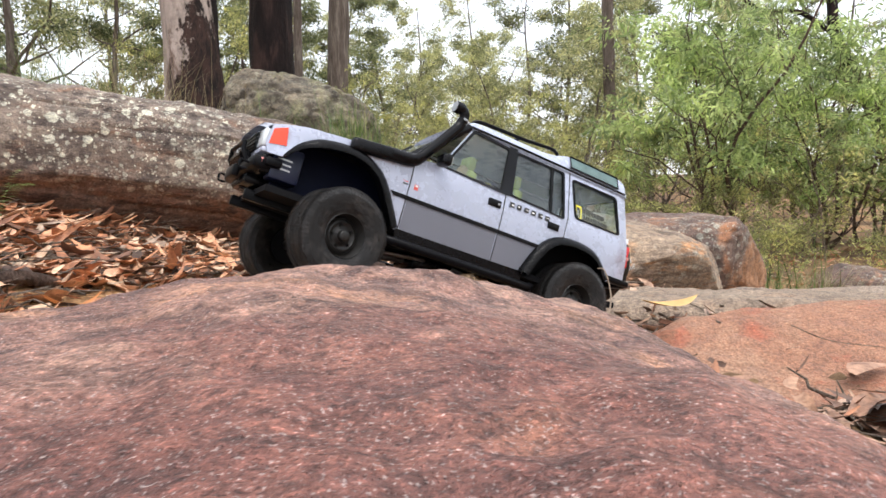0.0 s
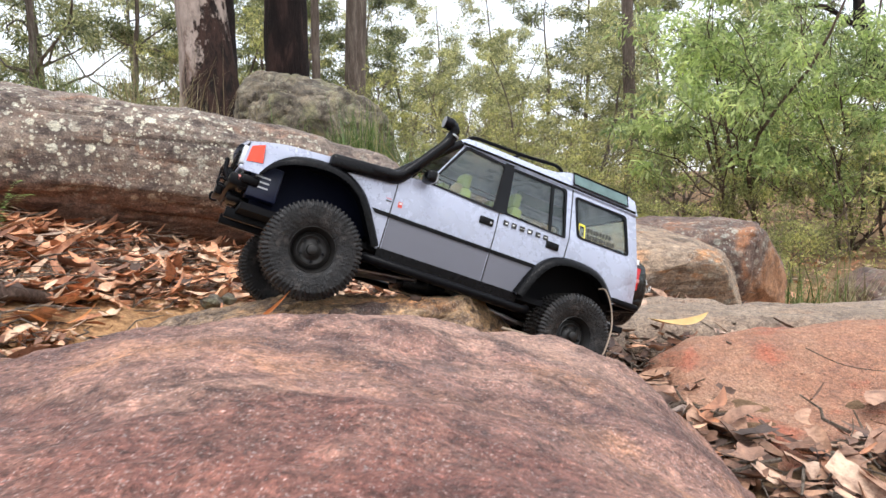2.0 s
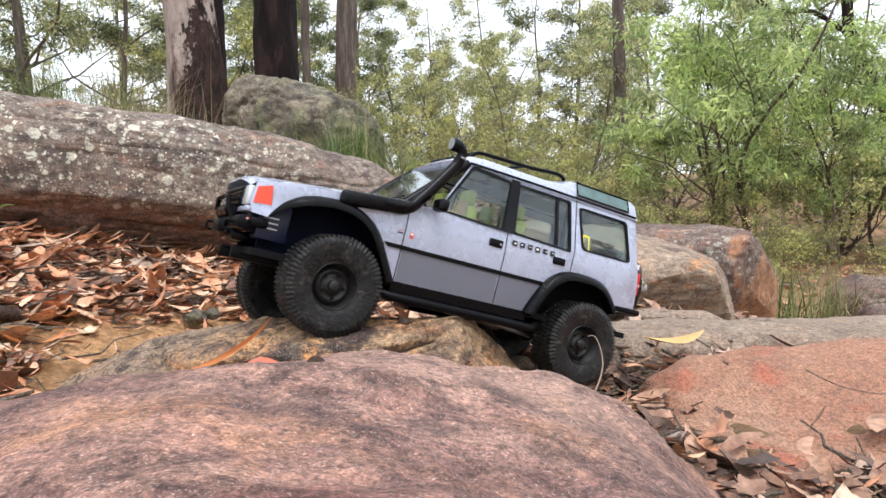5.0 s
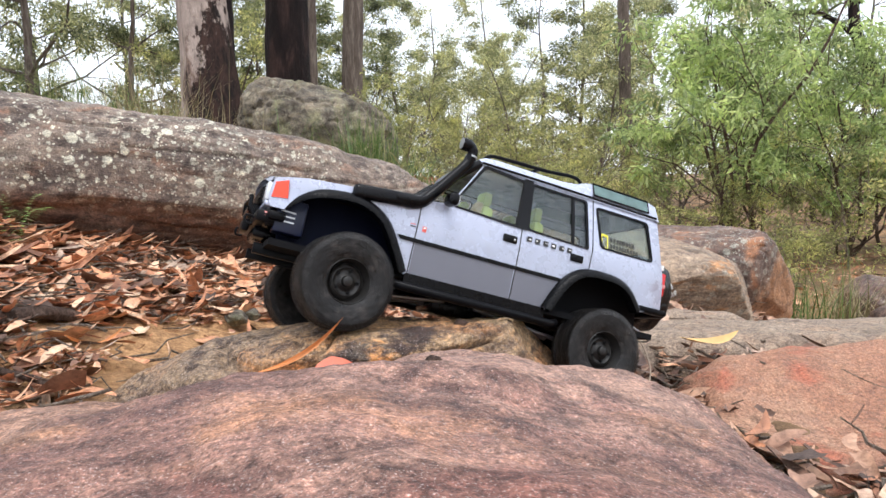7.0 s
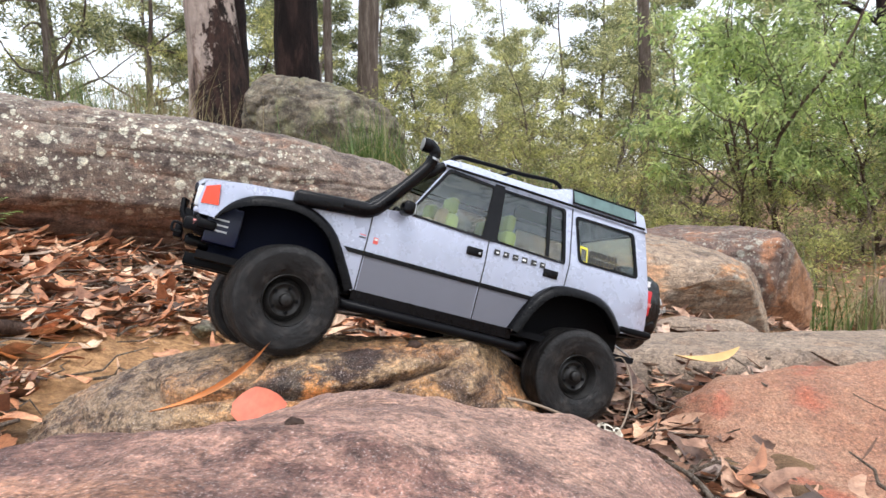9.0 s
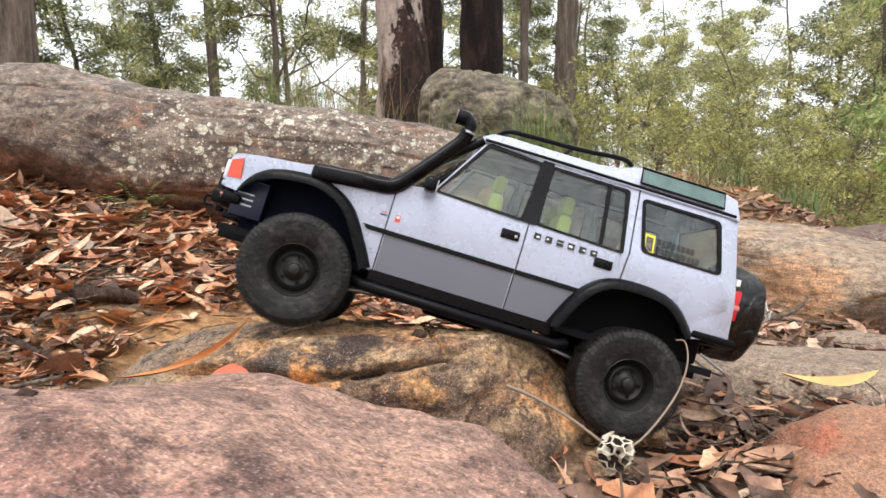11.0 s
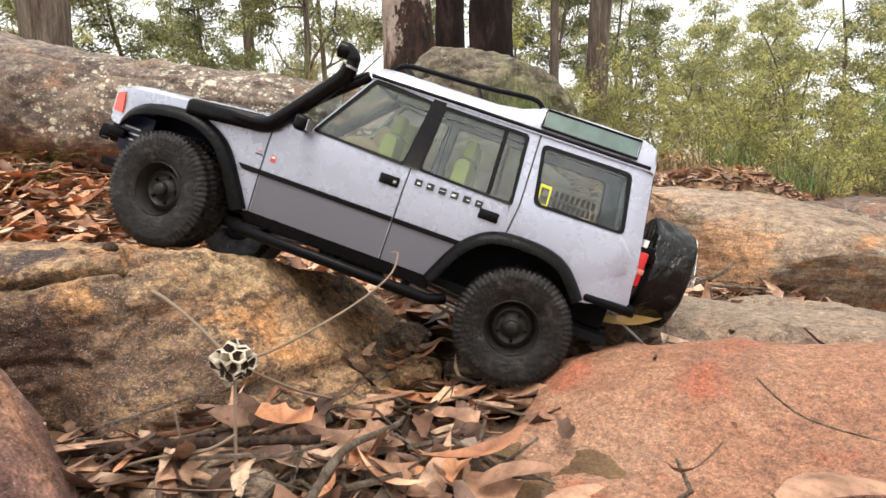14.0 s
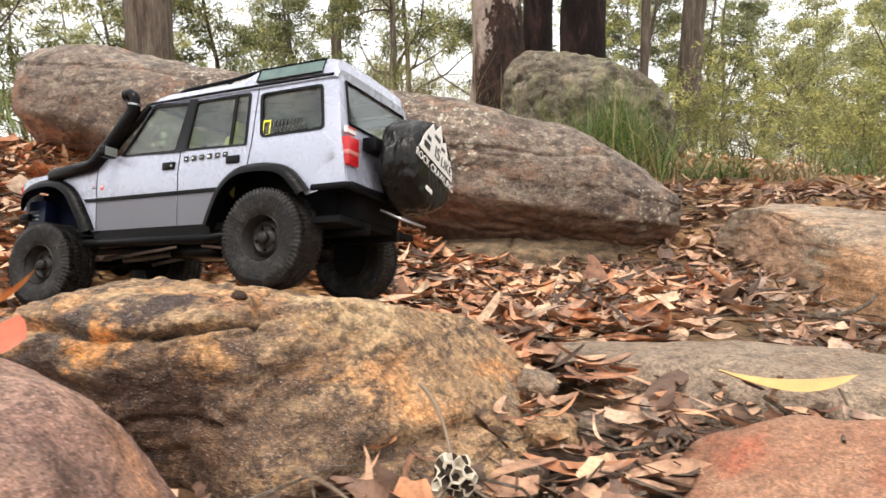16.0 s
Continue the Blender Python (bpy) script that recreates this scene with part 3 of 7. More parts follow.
def boulder(name, centre, radii, turn, power, amp, scale, seed, material, label, nu=150, nv=90, shape=None, ridged=0.0, cuts=(), bed=(1.0, 2.0, 0.0)):
    """A rounded boulder: a squared-off ellipsoid with noise."""
    th = np.linspace(0, 2 * np.pi, nu, endpoint=False)
    ph = np.linspace(0.0005, np.pi - 0.0005, nv)
    T, P = np.meshgrid(th, ph)
    e = 2.0 / power
    sg = lambda a: np.sign(a) * np.abs(a) ** e
    X, Y, Z = sg(np.cos(T)) * sg(np.sin(P)), sg(np.sin(T)) * sg(np.sin(P)), sg(np.cos(P))
    p = np.stack([X.ravel(), Y.ravel(), Z.ravel()], 1)
    # even the spread of the vertices
    p /= (np.abs(p) ** power).sum(1, keepdims=True) ** (1 / power)
    if shape is not None:
        p = shape(p)
    p = p * np.array(radii)
    q = [(j * nu + i, (j + 1) * nu + i, (j + 1) * nu + (i + 1) % nu, j * nu + (i + 1) % nu) for j in range(nv - 1) for i in range(nu)]
    a = radians(turn)
    R = np.array([[math.cos(a), -math.sin(a), 0], [math.sin(a), math.cos(a), 0], [0, 0, 1]])
    # broken faces: what stands out over a plane is cut back to it
    for at, normal in cuts:
        n = np.array(normal) @ R / np.linalg.norm(normal)
        d = np.clip((p - (np.array(at) - np.array(centre)) @ R) @ n, 0, None)
        p = p - 0.95 * d[:, None] * n
    p = displace(p, q, amp, scale, 5, seed, ridged, None, bed)
    for row in (slice(0, nu), slice(-nu, None)):
        p[row] = p[row].mean(0)
    p = p @ R.T + np.array(centre)
    return tagged(mesh_ob(name, p, q, material), label, "rock")


FG_SWELLS = [(-0.22, 0.42, 0.08, -0.0066), (0.0, 0.50, 0.06, 0.0014), (0.075, 0.49, 0.05, -0.0106), (0.16, 0.43, 0.06, -0.0186), (0.18, 0.52, 0.05, 0.0106), (-0.02, 0.58, 0.06, 0.0131),
             (-0.08, 0.36, 0.08, 0.0045), (0.04, 0.34, 0.06, -0.0188), (0.20, 0.28, 0.08, -0.0242), (0.06, 0.20, 0.09, 0.0091), (-0.10, 0.50, 0.06, -0.0106), (0.13, 0.36, 0.05, 0.0106)]


def fg_top(X, Y):
    dx = X + 0.06
    side = np.where(dx < 0, 0.42 * dx ** 2, 0.0023 * (np.abs(dx) / 0.09) ** 3.6)
    back = 1.1 - 0.5 * sstep(0.03, 0.12, X) + 5.5 * np.clip(-0.06 - X, 0, 0.4)
    # broad swells and dips of the weathered top
    swell = sum(h * np.exp(-((X - x) ** 2 + (Y - y) ** 2) / (2 * r * r)) for x, y, r, h in FG_SWELLS)
    return 0.2965 + swell - side - back * np.clip(Y - 0.36, 0, 1) ** 2 - 0.35 * np.clip(0.1 - Y, 0, 1) ** 2


slab_rock("rounded_rock", [(-0.74, -0.28), (0.15, -0.32), (0.31, 0.0), (0.345, 0.40), (0.238, 0.565), (0.095, 0.642), (-0.11, 0.655), (-0.42, 0.63), (-0.76, 0.48)], [0.2, 0.2, 0.12, 0.10, 0.10, 0.12, 0.14, 0.16, 0.2], fg_top, 0.03, 2.2, 0.0045, 0.009, 8, 1.0, M_FG, "large rounded red-purple sandstone dome with sandy grain")


def mid_top(X, Y):
    return 0.235 - 0.27 * np.clip(Y - 0.82, 0, 1) - 0.9 * np.clip(-X - 0.14, 0, 1) ** 2 - 0.06 * np.clip(X, 0, 1)


def mid_faces(X, Y, Z, D):
    """Two broken faces slope down from the top corner and meet in an edge."""
    wav = 0.004 * np.sin(37 * Y + 19 * Z) + 0.003 * np.sin(53 * X)
    front = 0.230 - 1.28 * (X - 0.045) + 0.36 * (Y - 0.85) + wav
    end = 0.230 - 1.05 * (X - 0.045) - 0.33 * (Y - 0.85) - wav
    return np.maximum(np.minimum(Z, np.minimum(front, end)), 0.03)


def mid_lean(v):
    """Set the foot of the front back, so that the face stands upright."""
    k = 0.68 * np.clip(0.228 - v[:, 2], 0, 0.2) * sstep(0.95, 0.80, v[:, 1]) * sstep(-0.55, -0.3, v[:, 0]) * sstep(0.10, 0.0, v[:, 0])
    return v + np.stack([-0.45 * k, 0.89 * k, 0 * k], 1)


def gauss(x, w):
    return math.exp(-(x / w) ** 2)


def mid_carve(p):
    """Depth of cracks: one under the upper layer, bedding planes below it, joints across top and end."""
    x, y, z = p
    d = 0.0
    wav = 0.003 * math.sin(31 * x) + 0.003 * fbm(p, 45, 3, 3.0)
    crack = 0.213 + 0.11 * max(x + 0.1, 0) + wav
    front = max(0.0, min(1.0, (0.79 - y) / 0.04))
    end = max(0.0, min(1.0, (0.075 - x) / 0.02))
    d += front * end * (0.016 * gauss(z - crack, 0.0034) - 0.004 * gauss(z - crack + 0.022, 0.016))
    for k, (dz, deep) in enumerate(((0.040, 0.004), (0.066, 0.006), (0.094, 0.005))):
        part_of = 0.5 + 0.5 * math.sin(23 * x + 2.1 * k)
        d += front * deep * part_of * gauss(z - crack + dz + 0.003 * math.sin(61 * x + k), 0.0026)
    d += 0.012 * gauss((x - 0.010) + 0.70 * (y - 0.753) + 0.003 * math.sin(90 * y), 0.0034) * max(0.0, min(1.0, (z - 0.212) / 0.012)) * max(0.0, min(1.0, (0.86 - y) / 0.03))
    d += 0.014 * gauss((x - 0.104) - 0.25 * (y - 0.83) + 0.35 * (z - 0.17) + 0.003 * math.sin(70 * z), 0.0042) * max(0.0, min(1.0, (0.225 - z) / 0.03))
    d += 0.006 * gauss((x + 0.17) - 0.4 * (y - 0.70) + 0.004 * math.sin(60 * y), 0.0036) * max(0.0, min(1.0, (z - 0.20) / 0.012))
    d += 0.007 * gauss((x - 0.045) - 0.35 * (z - 0.19) + 0.004 * math.sin(80 * z), 0.0034) * front * max(0.0, min(1.0, (0.215 - z) / 0.01)) * max(0.0, min(1.0, (z - 0.155) / 0.02))
    return d - 0.0022 * fbm(p, 75, 4, 6.0) - 0.003 * max(0.0, fbm((x, y, 3 * z), 28, 3, 8.0))


slab_rock("ledge_rock", [(-0.66, 0.90), (-0.52, 0.73), (-0.25, 0.60), (-0.02, 0.61), (0.065, 0.655), (0.185, 0.775), (0.195, 0.88), (0.135, 1.10), (-0.15, 1.17), (-0.52, 1.12)], [0.2, 0.16, 0.13, 0.13, 0.13, 0.05, 0.05, 0.08, 0.1, 0.2], mid_top, 0.05, 1.8, 0.0027, 0.0045, 9, 2.0, M_MID, "cracked yellow-brown sandstone ledge with dark iron stains", 0.003, mid_faces, mid_lean, mid_carve)


def slab_top(X, Y):
    d = 0.962 - Y
    low = d - 0.115
    return 0.150 - 0.44 * 0.5 * (d + np.sqrt(d * d + 0.0009)) + 0.30 * 0.5 * (low + np.sqrt(low * low + 0.0009)) + 0.05 * np.clip(X - 0.47, -0.2, 0.5) - 0.3 * np.clip(Y - 1.0, 0, 1)


slab_rock("slab_rock", [(0.272, 0.97), (0.268, 0.80), (0.325, 0.695), (0.7, 0.66), (1.15, 0.68), (1.2, 0.98), (0.8, 1.06), (0.34, 1.045)], [0.05, 0.06, 0.07, 0.08, 0.1, 0.1, 0.06, 0.06], slab_top, 0.05, 2.2, 0.006, 0.006, 8, 3.0, M_SLAB, "smooth orange-red sandstone slab among leaf litter")


def flat_top(X, Y):
    return 0.142 - 0.22 * np.clip(Y - 1.2, 0, 1) - 0.11 * np.clip(0.3 - X, 0, 1)


flat_rock = slab_rock("flat_rock", [(-0.02, 1.22), (0.06, 1.10), (0.35, 1.055), (0.9, 1.0), (1.3, 1.1), (1.3, 1.4), (0.7, 1.43), (0.2, 1.34)], [0.07, 0.06, 0.06, 0.07, 0.1, 0.1, 0.08, 0.07], flat_top, 0.03, 2.1, 0.008, 0.006, 9, 4.0, M_FLAT, "low flat grey-brown stone half buried in litter")


def whale(p):
    p = p.copy()
    u = p[:, 0].copy()
    low = np.clip(-0.14 - p[:, 2], 0, 1)
    low = np.maximum(low, 1.25 * np.clip(-0.30 - p[:, 2], 0, 1))
    p[:, 1] = np.where(p[:, 1] < 0, p[:, 1] * (1 - 0.62 * low), p[:, 1])
    p[:, 2] = np.where(p[:, 2] > -0.3, p[:, 2] - 0.40 * sstep(0.62, 1.0, u) * (p[:, 2] + 0.3), p[:, 2])
    p[:, 2] = p[:, 2] - 0.64 * u
    p[:, 2] += 0.05 * np.cos(5 * u) + 0.30 * sstep(-0.42, -0.80, u)
    return p


whaleback = boulder("whaleback_rock", (-0.800, 1.907, 0.362), (0.88, 0.31, 0.205), 28, 3.4, 0.018, 3.5, 5.0, M_WHALE, "long whaleback sandstone with pale lichen spots and an undercut foot", 340, 150, whale, 0.009, (), (0.4, 3.0, 0.149))


boulder("shelf_rock", (-0.31, 1.985, 0.075), (0.34, 0.15, 0.10), 50, 3.0, 0.014, 6, 13.0, M_FOOT, "low brown earthy sandstone shelf under the long rock", 150, 70, None, 0.012, (), (1.0, 3.0, 0.06))


def shelf(p):
    p = p.copy()
    p[:, 2] -= 0.34 * p[:, 0]
    return p


boulder("banded_boulder", (0.475, 2.085, 0.050), (0.38, 0.245, 0.172), -22, 3.3, 0.012, 5, 6.0, M_LOGROCK, "banded tan sandstone boulder with an orange scar and broken end", 220, 110, shelf, 0.004,
                   [((0.283, 1.99, 0.15), (-0.72, -0.68, 0.10)), ((0.76, 1.92, 0.10), (0.86, -0.42, 0.28)), ((0.50, 1.85, 0.01), (0.2, -0.86, -0.47))])
boulder("dark_boulder", (0.84, 2.50, 0.008), (0.34, 0.24, 0.192), -14, 4.0, 0.016, 4, 7.0, M_DARKROCK, "dark lichen-topped boulder with an orange broken face", 190, 100, None, 0.008,
                    [((1.05, 2.31, 0.02), (0.62, -0.74, 0.10)), ((1.08, 2.35, 0.10), (0.80, -0.30, 0.52)), ((0.95, 2.28, -0.05), (0.2, -0.85, -0.5))])
low_stone = boulder("low_stone", (0.53, 1.60, 0.040), (0.115, 0.05, 0.036), -16, 3.0, 0.010, 9, 9.0, M_FLAT, "low wedge of brown stone under the banded boulder", 90, 50, None, 0.004)


def steep(p):
    p = p.copy()
    p[:, 2] = np.where(p[:, 2] > 0, p[:, 2] * (1 - 0.30 * (p[:, 0] + 0.65)), p[:, 2])
    return p


boulder("mossy_boulder", (-0.755, 3.75, 0.54), (0.42, 0.36, 0.42), 8, 3.2, 0.034, 3, 8.0, M_BOULDER, "tall mossy grey boulder beside a grass tussock", 180, 110, steep, 0.022)

# ---- the toy four-wheel drive ----
def box(bm, x0, x1, y0, y1, z0, z1, bevel=0.0, seg=2):
    r = bmesh.ops.create_cube(bm, size=1.0)
    for v in r["verts"]:
        v.co = Vector((x0 + (v.co.x + 0.5) * (x1 - x0), y0 + (v.co.y + 0.5) * (y1 - y0), z0 + (v.co.z + 0.5) * (z1 - z0)))
    if bevel:
        ed = list({e for v in r["verts"] for e in v.link_edges})
        bmesh.ops.bevel(bm, geom=ed, offset=bevel, segments=seg, profile=0.5, affect="EDGES")
    return bm


def tube(bm, pts, r, sides=10, flat=1.0, caps=True):
    """A tube along points; r is one radius or one for each point."""
    pts = [Vector(p) for p in pts]
    rs = [r] * len(pts) if isinstance(r, (int, float)) else r
    rings = []
    side = None
    for i, p in enumerate(pts):
        d = (pts[min(i + 1, len(pts) - 1)] - pts[max(i - 1, 0)]).normalized()
        if side is None:
            side = d.orthogonal().normalized()
        side = (side - d * side.dot(d)).normalized()
        up = d.cross(side)
        rings.append([bm.verts.new(p + rs[i] * (math.cos(a) * side + flat * math.sin(a) * up)) for a in [2 * math.pi * k / sides for k in range(sides)]])
    for a, b in zip(rings, rings[1:]):
        for k in range(sides):
            bm.faces.new((a[k], a[(k + 1) % sides], b[(k + 1) % sides], b[k]))
    if caps:
        bm.faces.new(rings[0][::-1])
        bm.faces.new(rings[-1])
    return bm


def arc(points, n=6):
    """A smooth open polyline through points."""
    p = [Vector(q) for q in points]
    out = []
    for i in range(len(p) - 1):
        a, b, c, d = p[max(i - 1, 0)], p[i], p[i + 1], p[min(i + 2, len(p) - 1)]
        for k in range(n):
            t = k / n
            out.append(0.5 * (2 * b + (c - a) * t + (2 * a - 5 * b + 4 * c - d) * t * t + (3 * b - a - 3 * c + d) * t ** 3))
    out.append(p[-1])
    return out


def side_y(z):
    """Half width of the body at a height: slab sides, windows leaning in."""
    return float(np.interp(z, [0.0, 0.03, 0.062, 0.085, 0.112, 0.178, 0.19], [0.087, 0.0895, 0.0915, 0.0915, 0.0900, 0.0775, 0.0745]))


def panel(outline, holes=(), side=1, thick=0.0022, out=0.0, cuts=(0.03, 0.062, 0.0855, 0.112, 0.145)):
    """A side panel: an outline in (x, z) with holes, bent to the body's side and given thickness."""
    bm = bmesh.new()
    for loop in (outline, *holes):
        vs = [bm.verts.new((x, 0, z)) for x, z in loop]
        for a, b in zip(vs, vs[1:] + vs[:1]):
            bm.edges.new((a, b))
    bmesh.ops.triangle_fill(bm, use_beauty=True, use_dissolve=False, edges=bm.edges[:])
    for z in cuts:
        bmesh.ops.bisect_plane(bm, geom=bm.verts[:] + bm.edges[:] + bm.faces[:], plane_co=(0, 0, z), plane_no=(0, 0, 1))
    for x in (0.378, 0.388, 0.398, 0.408, -0.062, -0.070, -0.078, -0.086):
        bmesh.ops.bisect_plane(bm, geom=bm.verts[:] + bm.edges[:] + bm.faces[:], plane_co=(x, 0, 0), plane_no=(1, 0, 0))
    for v in bm.verts:
        v.co.y = side_y(v.co.z) + out + (0.0012 if 0.0855 < v.co.z < 0.11 else 0)
    # nose and tail tuck in
    for v in bm.verts:
        v.co.y -= 0.019 * max(0.0, (v.co.x - 0.375) / 0.045) ** 2 + 0.006 * max(0.0, (-0.06 - v.co.x) / 0.03) ** 2
    bmesh.ops.recalc_face_normals(bm, faces=bm.faces[:])
    if bm.faces and sum(f.normal.y for f in bm.faces) < 0:
        bmesh.ops.reverse_faces(bm, faces=bm.faces[:])
    g = bmesh.ops.extrude_face_region(bm, geom=bm.faces[:])
    for v in g["geom"]:
        if isinstance(v, bmesh.types.BMVert):
            v.co.y -= thick
    if side < 0:
        for v in bm.verts:
            v.co.y = -v.co.y
    bmesh.ops.recalc_face_normals(bm, faces=bm.faces[:])
    return bm


def round_poly(pts, r=0.004, n=4):
    """A polygon with rounded corners."""
    out = []
    p = [Vector((x, z)) for x, z in pts]
    for i, b in enumerate(p):
        a, c = p[i - 1], p[(i + 1) % len(p)]
        ra = min(r, 0.45 * (a - b).length, 0.45 * (c - b).length)
        s, e = b + (a - b).normalized() * ra, b + (c - b).normalized() * ra
        for k in range(n + 1):
            t = k / n
            q = (1 - t) ** 2 * s + 2 * t * (1 - t) * b + t * t * e
            out.append((q.x, q.y))
    return out


def shrink(pts, d):
    c = Vector((sum(p[0] for p in pts) / len(pts), sum(p[1] for p in pts) / len(pts)))
    out = []
    for x, z in pts:
        v = Vector((x, z)) - c
        out.append(tuple(c + v * (1 - d / v.length)))
    return out


ARCH_F = [(p.x, p.z) for p in arc([(0.4015, 0, 0.0585), (0.385, 0, 0.0745), (0.358, 0, 0.0840), (0.325, 0, 0.085), (0.298, 0, 0.072), (0.279, 0, 0.045), (0.266, 0, 0.022)], 5)]
ARCH_R = [(p.x, p.z) for p in arc([(0.079, 0, 0.022), (0.061, 0, 0.057), (0.037, 0, 0.0755), (0.0, 0, 0.078), (-0.026, 0, 0.0705), (-0.047, 0, 0.048)], 5)]
WIN_F = round_poly([(0.2215, 0.1135), (0.1345, 0.111), (0.1285, 0.1715), (0.184, 0.1745)])
WIN_R = round_poly([(0.1205, 0.1115), (0.0335, 0.109), (0.0395, 0.1715), (0.1185, 0.1715)])
WIN_Q = round_poly([(0.0140, 0.1163), (-0.0653, 0.1170), (-0.0558, 0.1684), (0.0236, 0.1680)], 0.006)

car = new("toy_car")
tagged(car, "lilac-silver scale model off-roader with black snorkel and flares, climbing over rocks", "toy car")
REAR_EDGE = [(-0.0915, 0.058), (-0.0885, 0.09), (-0.081, 0.135), (-0.0735, 0.178)]
for s in (1, -1):
    wing = part("front_wing", panel([(0.258, 0.022)] + ARCH_F[::-1][1:] + [(0.4165, 0.0600), (0.420, 0.07), (0.418, 0.0915), (0.385, 0.0965), (0.335, 0.1015), (0.258, 0.1095)], (), s), M_PAINT, car)
    door = part("front_door", panel([(0.2568, 0.022), (0.2568, 0.1095), (0.2235, 0.1145), (0.1865, 0.177), (0.1275, 0.1765), (0.1285, 0.022)], [WIN_F], s), M_PAINT, car)
    rdoor = part("rear_door", panel([(0.1275, 0.022), (0.1265, 0.1765), (0.0300, 0.1765), (0.0265, 0.112), (0.0300, 0.0805)] + [q for q in ARCH_R[::-1] if q[0] > 0.0305], [WIN_R], s), M_PAINT, car)
    quarter = part("rear_quarter", panel([(0.0290, 0.0815), (0.0255, 0.112), (0.0290, 0.178)] + REAR_EDGE[::-1] + [q for q in ARCH_R[::-1] if q[0] < 0.0285], [WIN_Q], s), M_PAINT, car)
    # dark door seams
    for x0, x1, z0, z1 in ((0.2574, 0.2574, 0.0225, 0.1090), (0.1280, 0.1272, 0.0225, 0.1760), (0.0262, 0.0290, 0.1110, 0.1760), (0.0292, 0.0262, 0.0830, 0.1110)):
        part("door_seam", panel([(x0 - 0.0007, z0), (x0 + 0.0007, z0), (x1 + 0.0007, z1), (x1 - 0.0007, z1)], (), s, 0.001, 0.0003), M_INK, car)
    # lower two-tone band, rubbing strip, sill
    part("lower_band", panel([(0.2560, 0.0245), (0.2560, 0.0595), (0.1295, 0.0595), (0.1295, 0.0245)], (), s, 0.001, 0.0004), M_LOWPAINT, door)
    part("lower_band", panel([(0.1270, 0.0245), (0.1270, 0.0595), (0.0670, 0.0595), (0.0840, 0.0245)], (), s, 0.001, 0.0004), M_LOWPAINT, rdoor)
    part("rubbing_strip", panel([(0.2735, 0.0595), (0.2785, 0.0640), (0.1290, 0.0640), (0.1290, 0.0595)], (), s, 0.003, 0.0016), M_BLACK, door, "black rubbing strip")
    part("rubbing_strip", panel([(0.1275, 0.0595), (0.1275, 0.0640), (0.0650, 0.0640), (0.0675, 0.0595)], (), s, 0.003, 0.0016), M_BLACK, rdoor, "black rubbing strip")
    part("sill", panel([(0.2600, 0.0135), (0.2600, 0.0245), (0.0800, 0.0245), (0.0790, 0.0135)], (), s, 0.006, 0.001), M_BLACK, car, "black sill")
    # seams and pillars
    part("window_pillar", panel([(0.1345, 0.110), (0.1295, 0.1755), (0.1175, 0.1755), (0.1210, 0.110)], (), s, 0.002, 0.0012), M_BLACK, car, "black pillar between the doors")
    for nm, win, host in (("front", WIN_F, door), ("rear", WIN_R, rdoor), ("quarter", WIN_Q, quarter)):
        part("window_seal", panel(shrink(win, -0.0018), [shrink(win, 0.0022)], s, 0.003, 0.0010), M_BLACK, host, "black rubber window seal")
        g = part("window_pane", panel(shrink(win, 0.0005), (), s, 0.0008, -0.0012), M_GLASS, host, "dusty clear side window")
        g.visible_shadow = False
    part("window_divider", panel([(0.0575, 0.112), (0.0535, 0.112), (0.0570, 0.171), (0.0610, 0.171)], (), s, 0.002, 0.0006), M_BLACK, rdoor)
    part("gutter", tube(bmesh.new(), [(0.190, s * 0.0795, 0.1775), (0.10, s * 0.0795, 0.1785), (-0.07, s * 0.0795, 0.1785)], 0.0017, 6), M_BLACK, car, "black roof gutter seam")
    # handles
    for hx, hz, host in ((0.1420, 0.0940, door), (0.0487, 0.0933, rdoor)):
        h = part("door_handle", box(bmesh.new(), hx - 0.009, hx + 0.009, min(s * 0.0905, s * 0.0945), max(s * 0.0905, s * 0.0945), hz - 0.0045, hz + 0.0045, 0.001), M_BLACK, host, "recessed black door handle")
    part("lock_barrel", box(bmesh.new(), 0.1350, 0.1380, min(s * 0.094, s * 0.0952), max(s * 0.094, s * 0.0952), 0.092, 0.095, 0.0006), M_STEEL, door)
    # flares
    for nm, arch, w in (("front", ARCH_F, 0.0), ("rear", ARCH_R, 0.0)):
        bm = bmesh.new()
        sec = [(-0.0075, -0.001), (-0.0065, 0.0065), (-0.001, 0.0115), (0.0035, 0.0115), (0.0035, -0.004)]
        rows = []
        cxa, cza = sum(p[0] for p in arch) / len(arch), 0.01
        for i, (x, z) in enumerate(arch):
            a, b = arch[max(i - 1, 0)], arch[min(i + 1, len(arch) - 1)]
            t = Vector((b[0] - a[0], b[1] - a[1])).normalized()
            n = Vector((-t.y, t.x))
            if n.dot(Vector((x - cxa, z - cza))) < 0:
                n = -n
            yy = side_y(z) - (0.019 * max(0.0, (x - 0.375) / 0.045) ** 2)
            # the flare tapers to a point behind the front indicator
            k = min(1.0, 0.15 + 0.11 * i) if nm == "front" else 1.0
            rows.append([bm.verts.new((x - n.x * o * k, s * (yy + d * k), z - n.y * o * k)) for o, d in sec])
        for a, b in zip(rows, rows[1:]):
            for k in range(len(sec) - 1):
                bm.faces.new((a[k], a[k + 1], b[k + 1], b[k]))
        bmesh.ops.recalc_face_normals(bm, faces=bm.faces[:])
        part("wheel_arch_flare", bm, M_FLARE, car, "scuffed black plastic wheel arch flare", True)
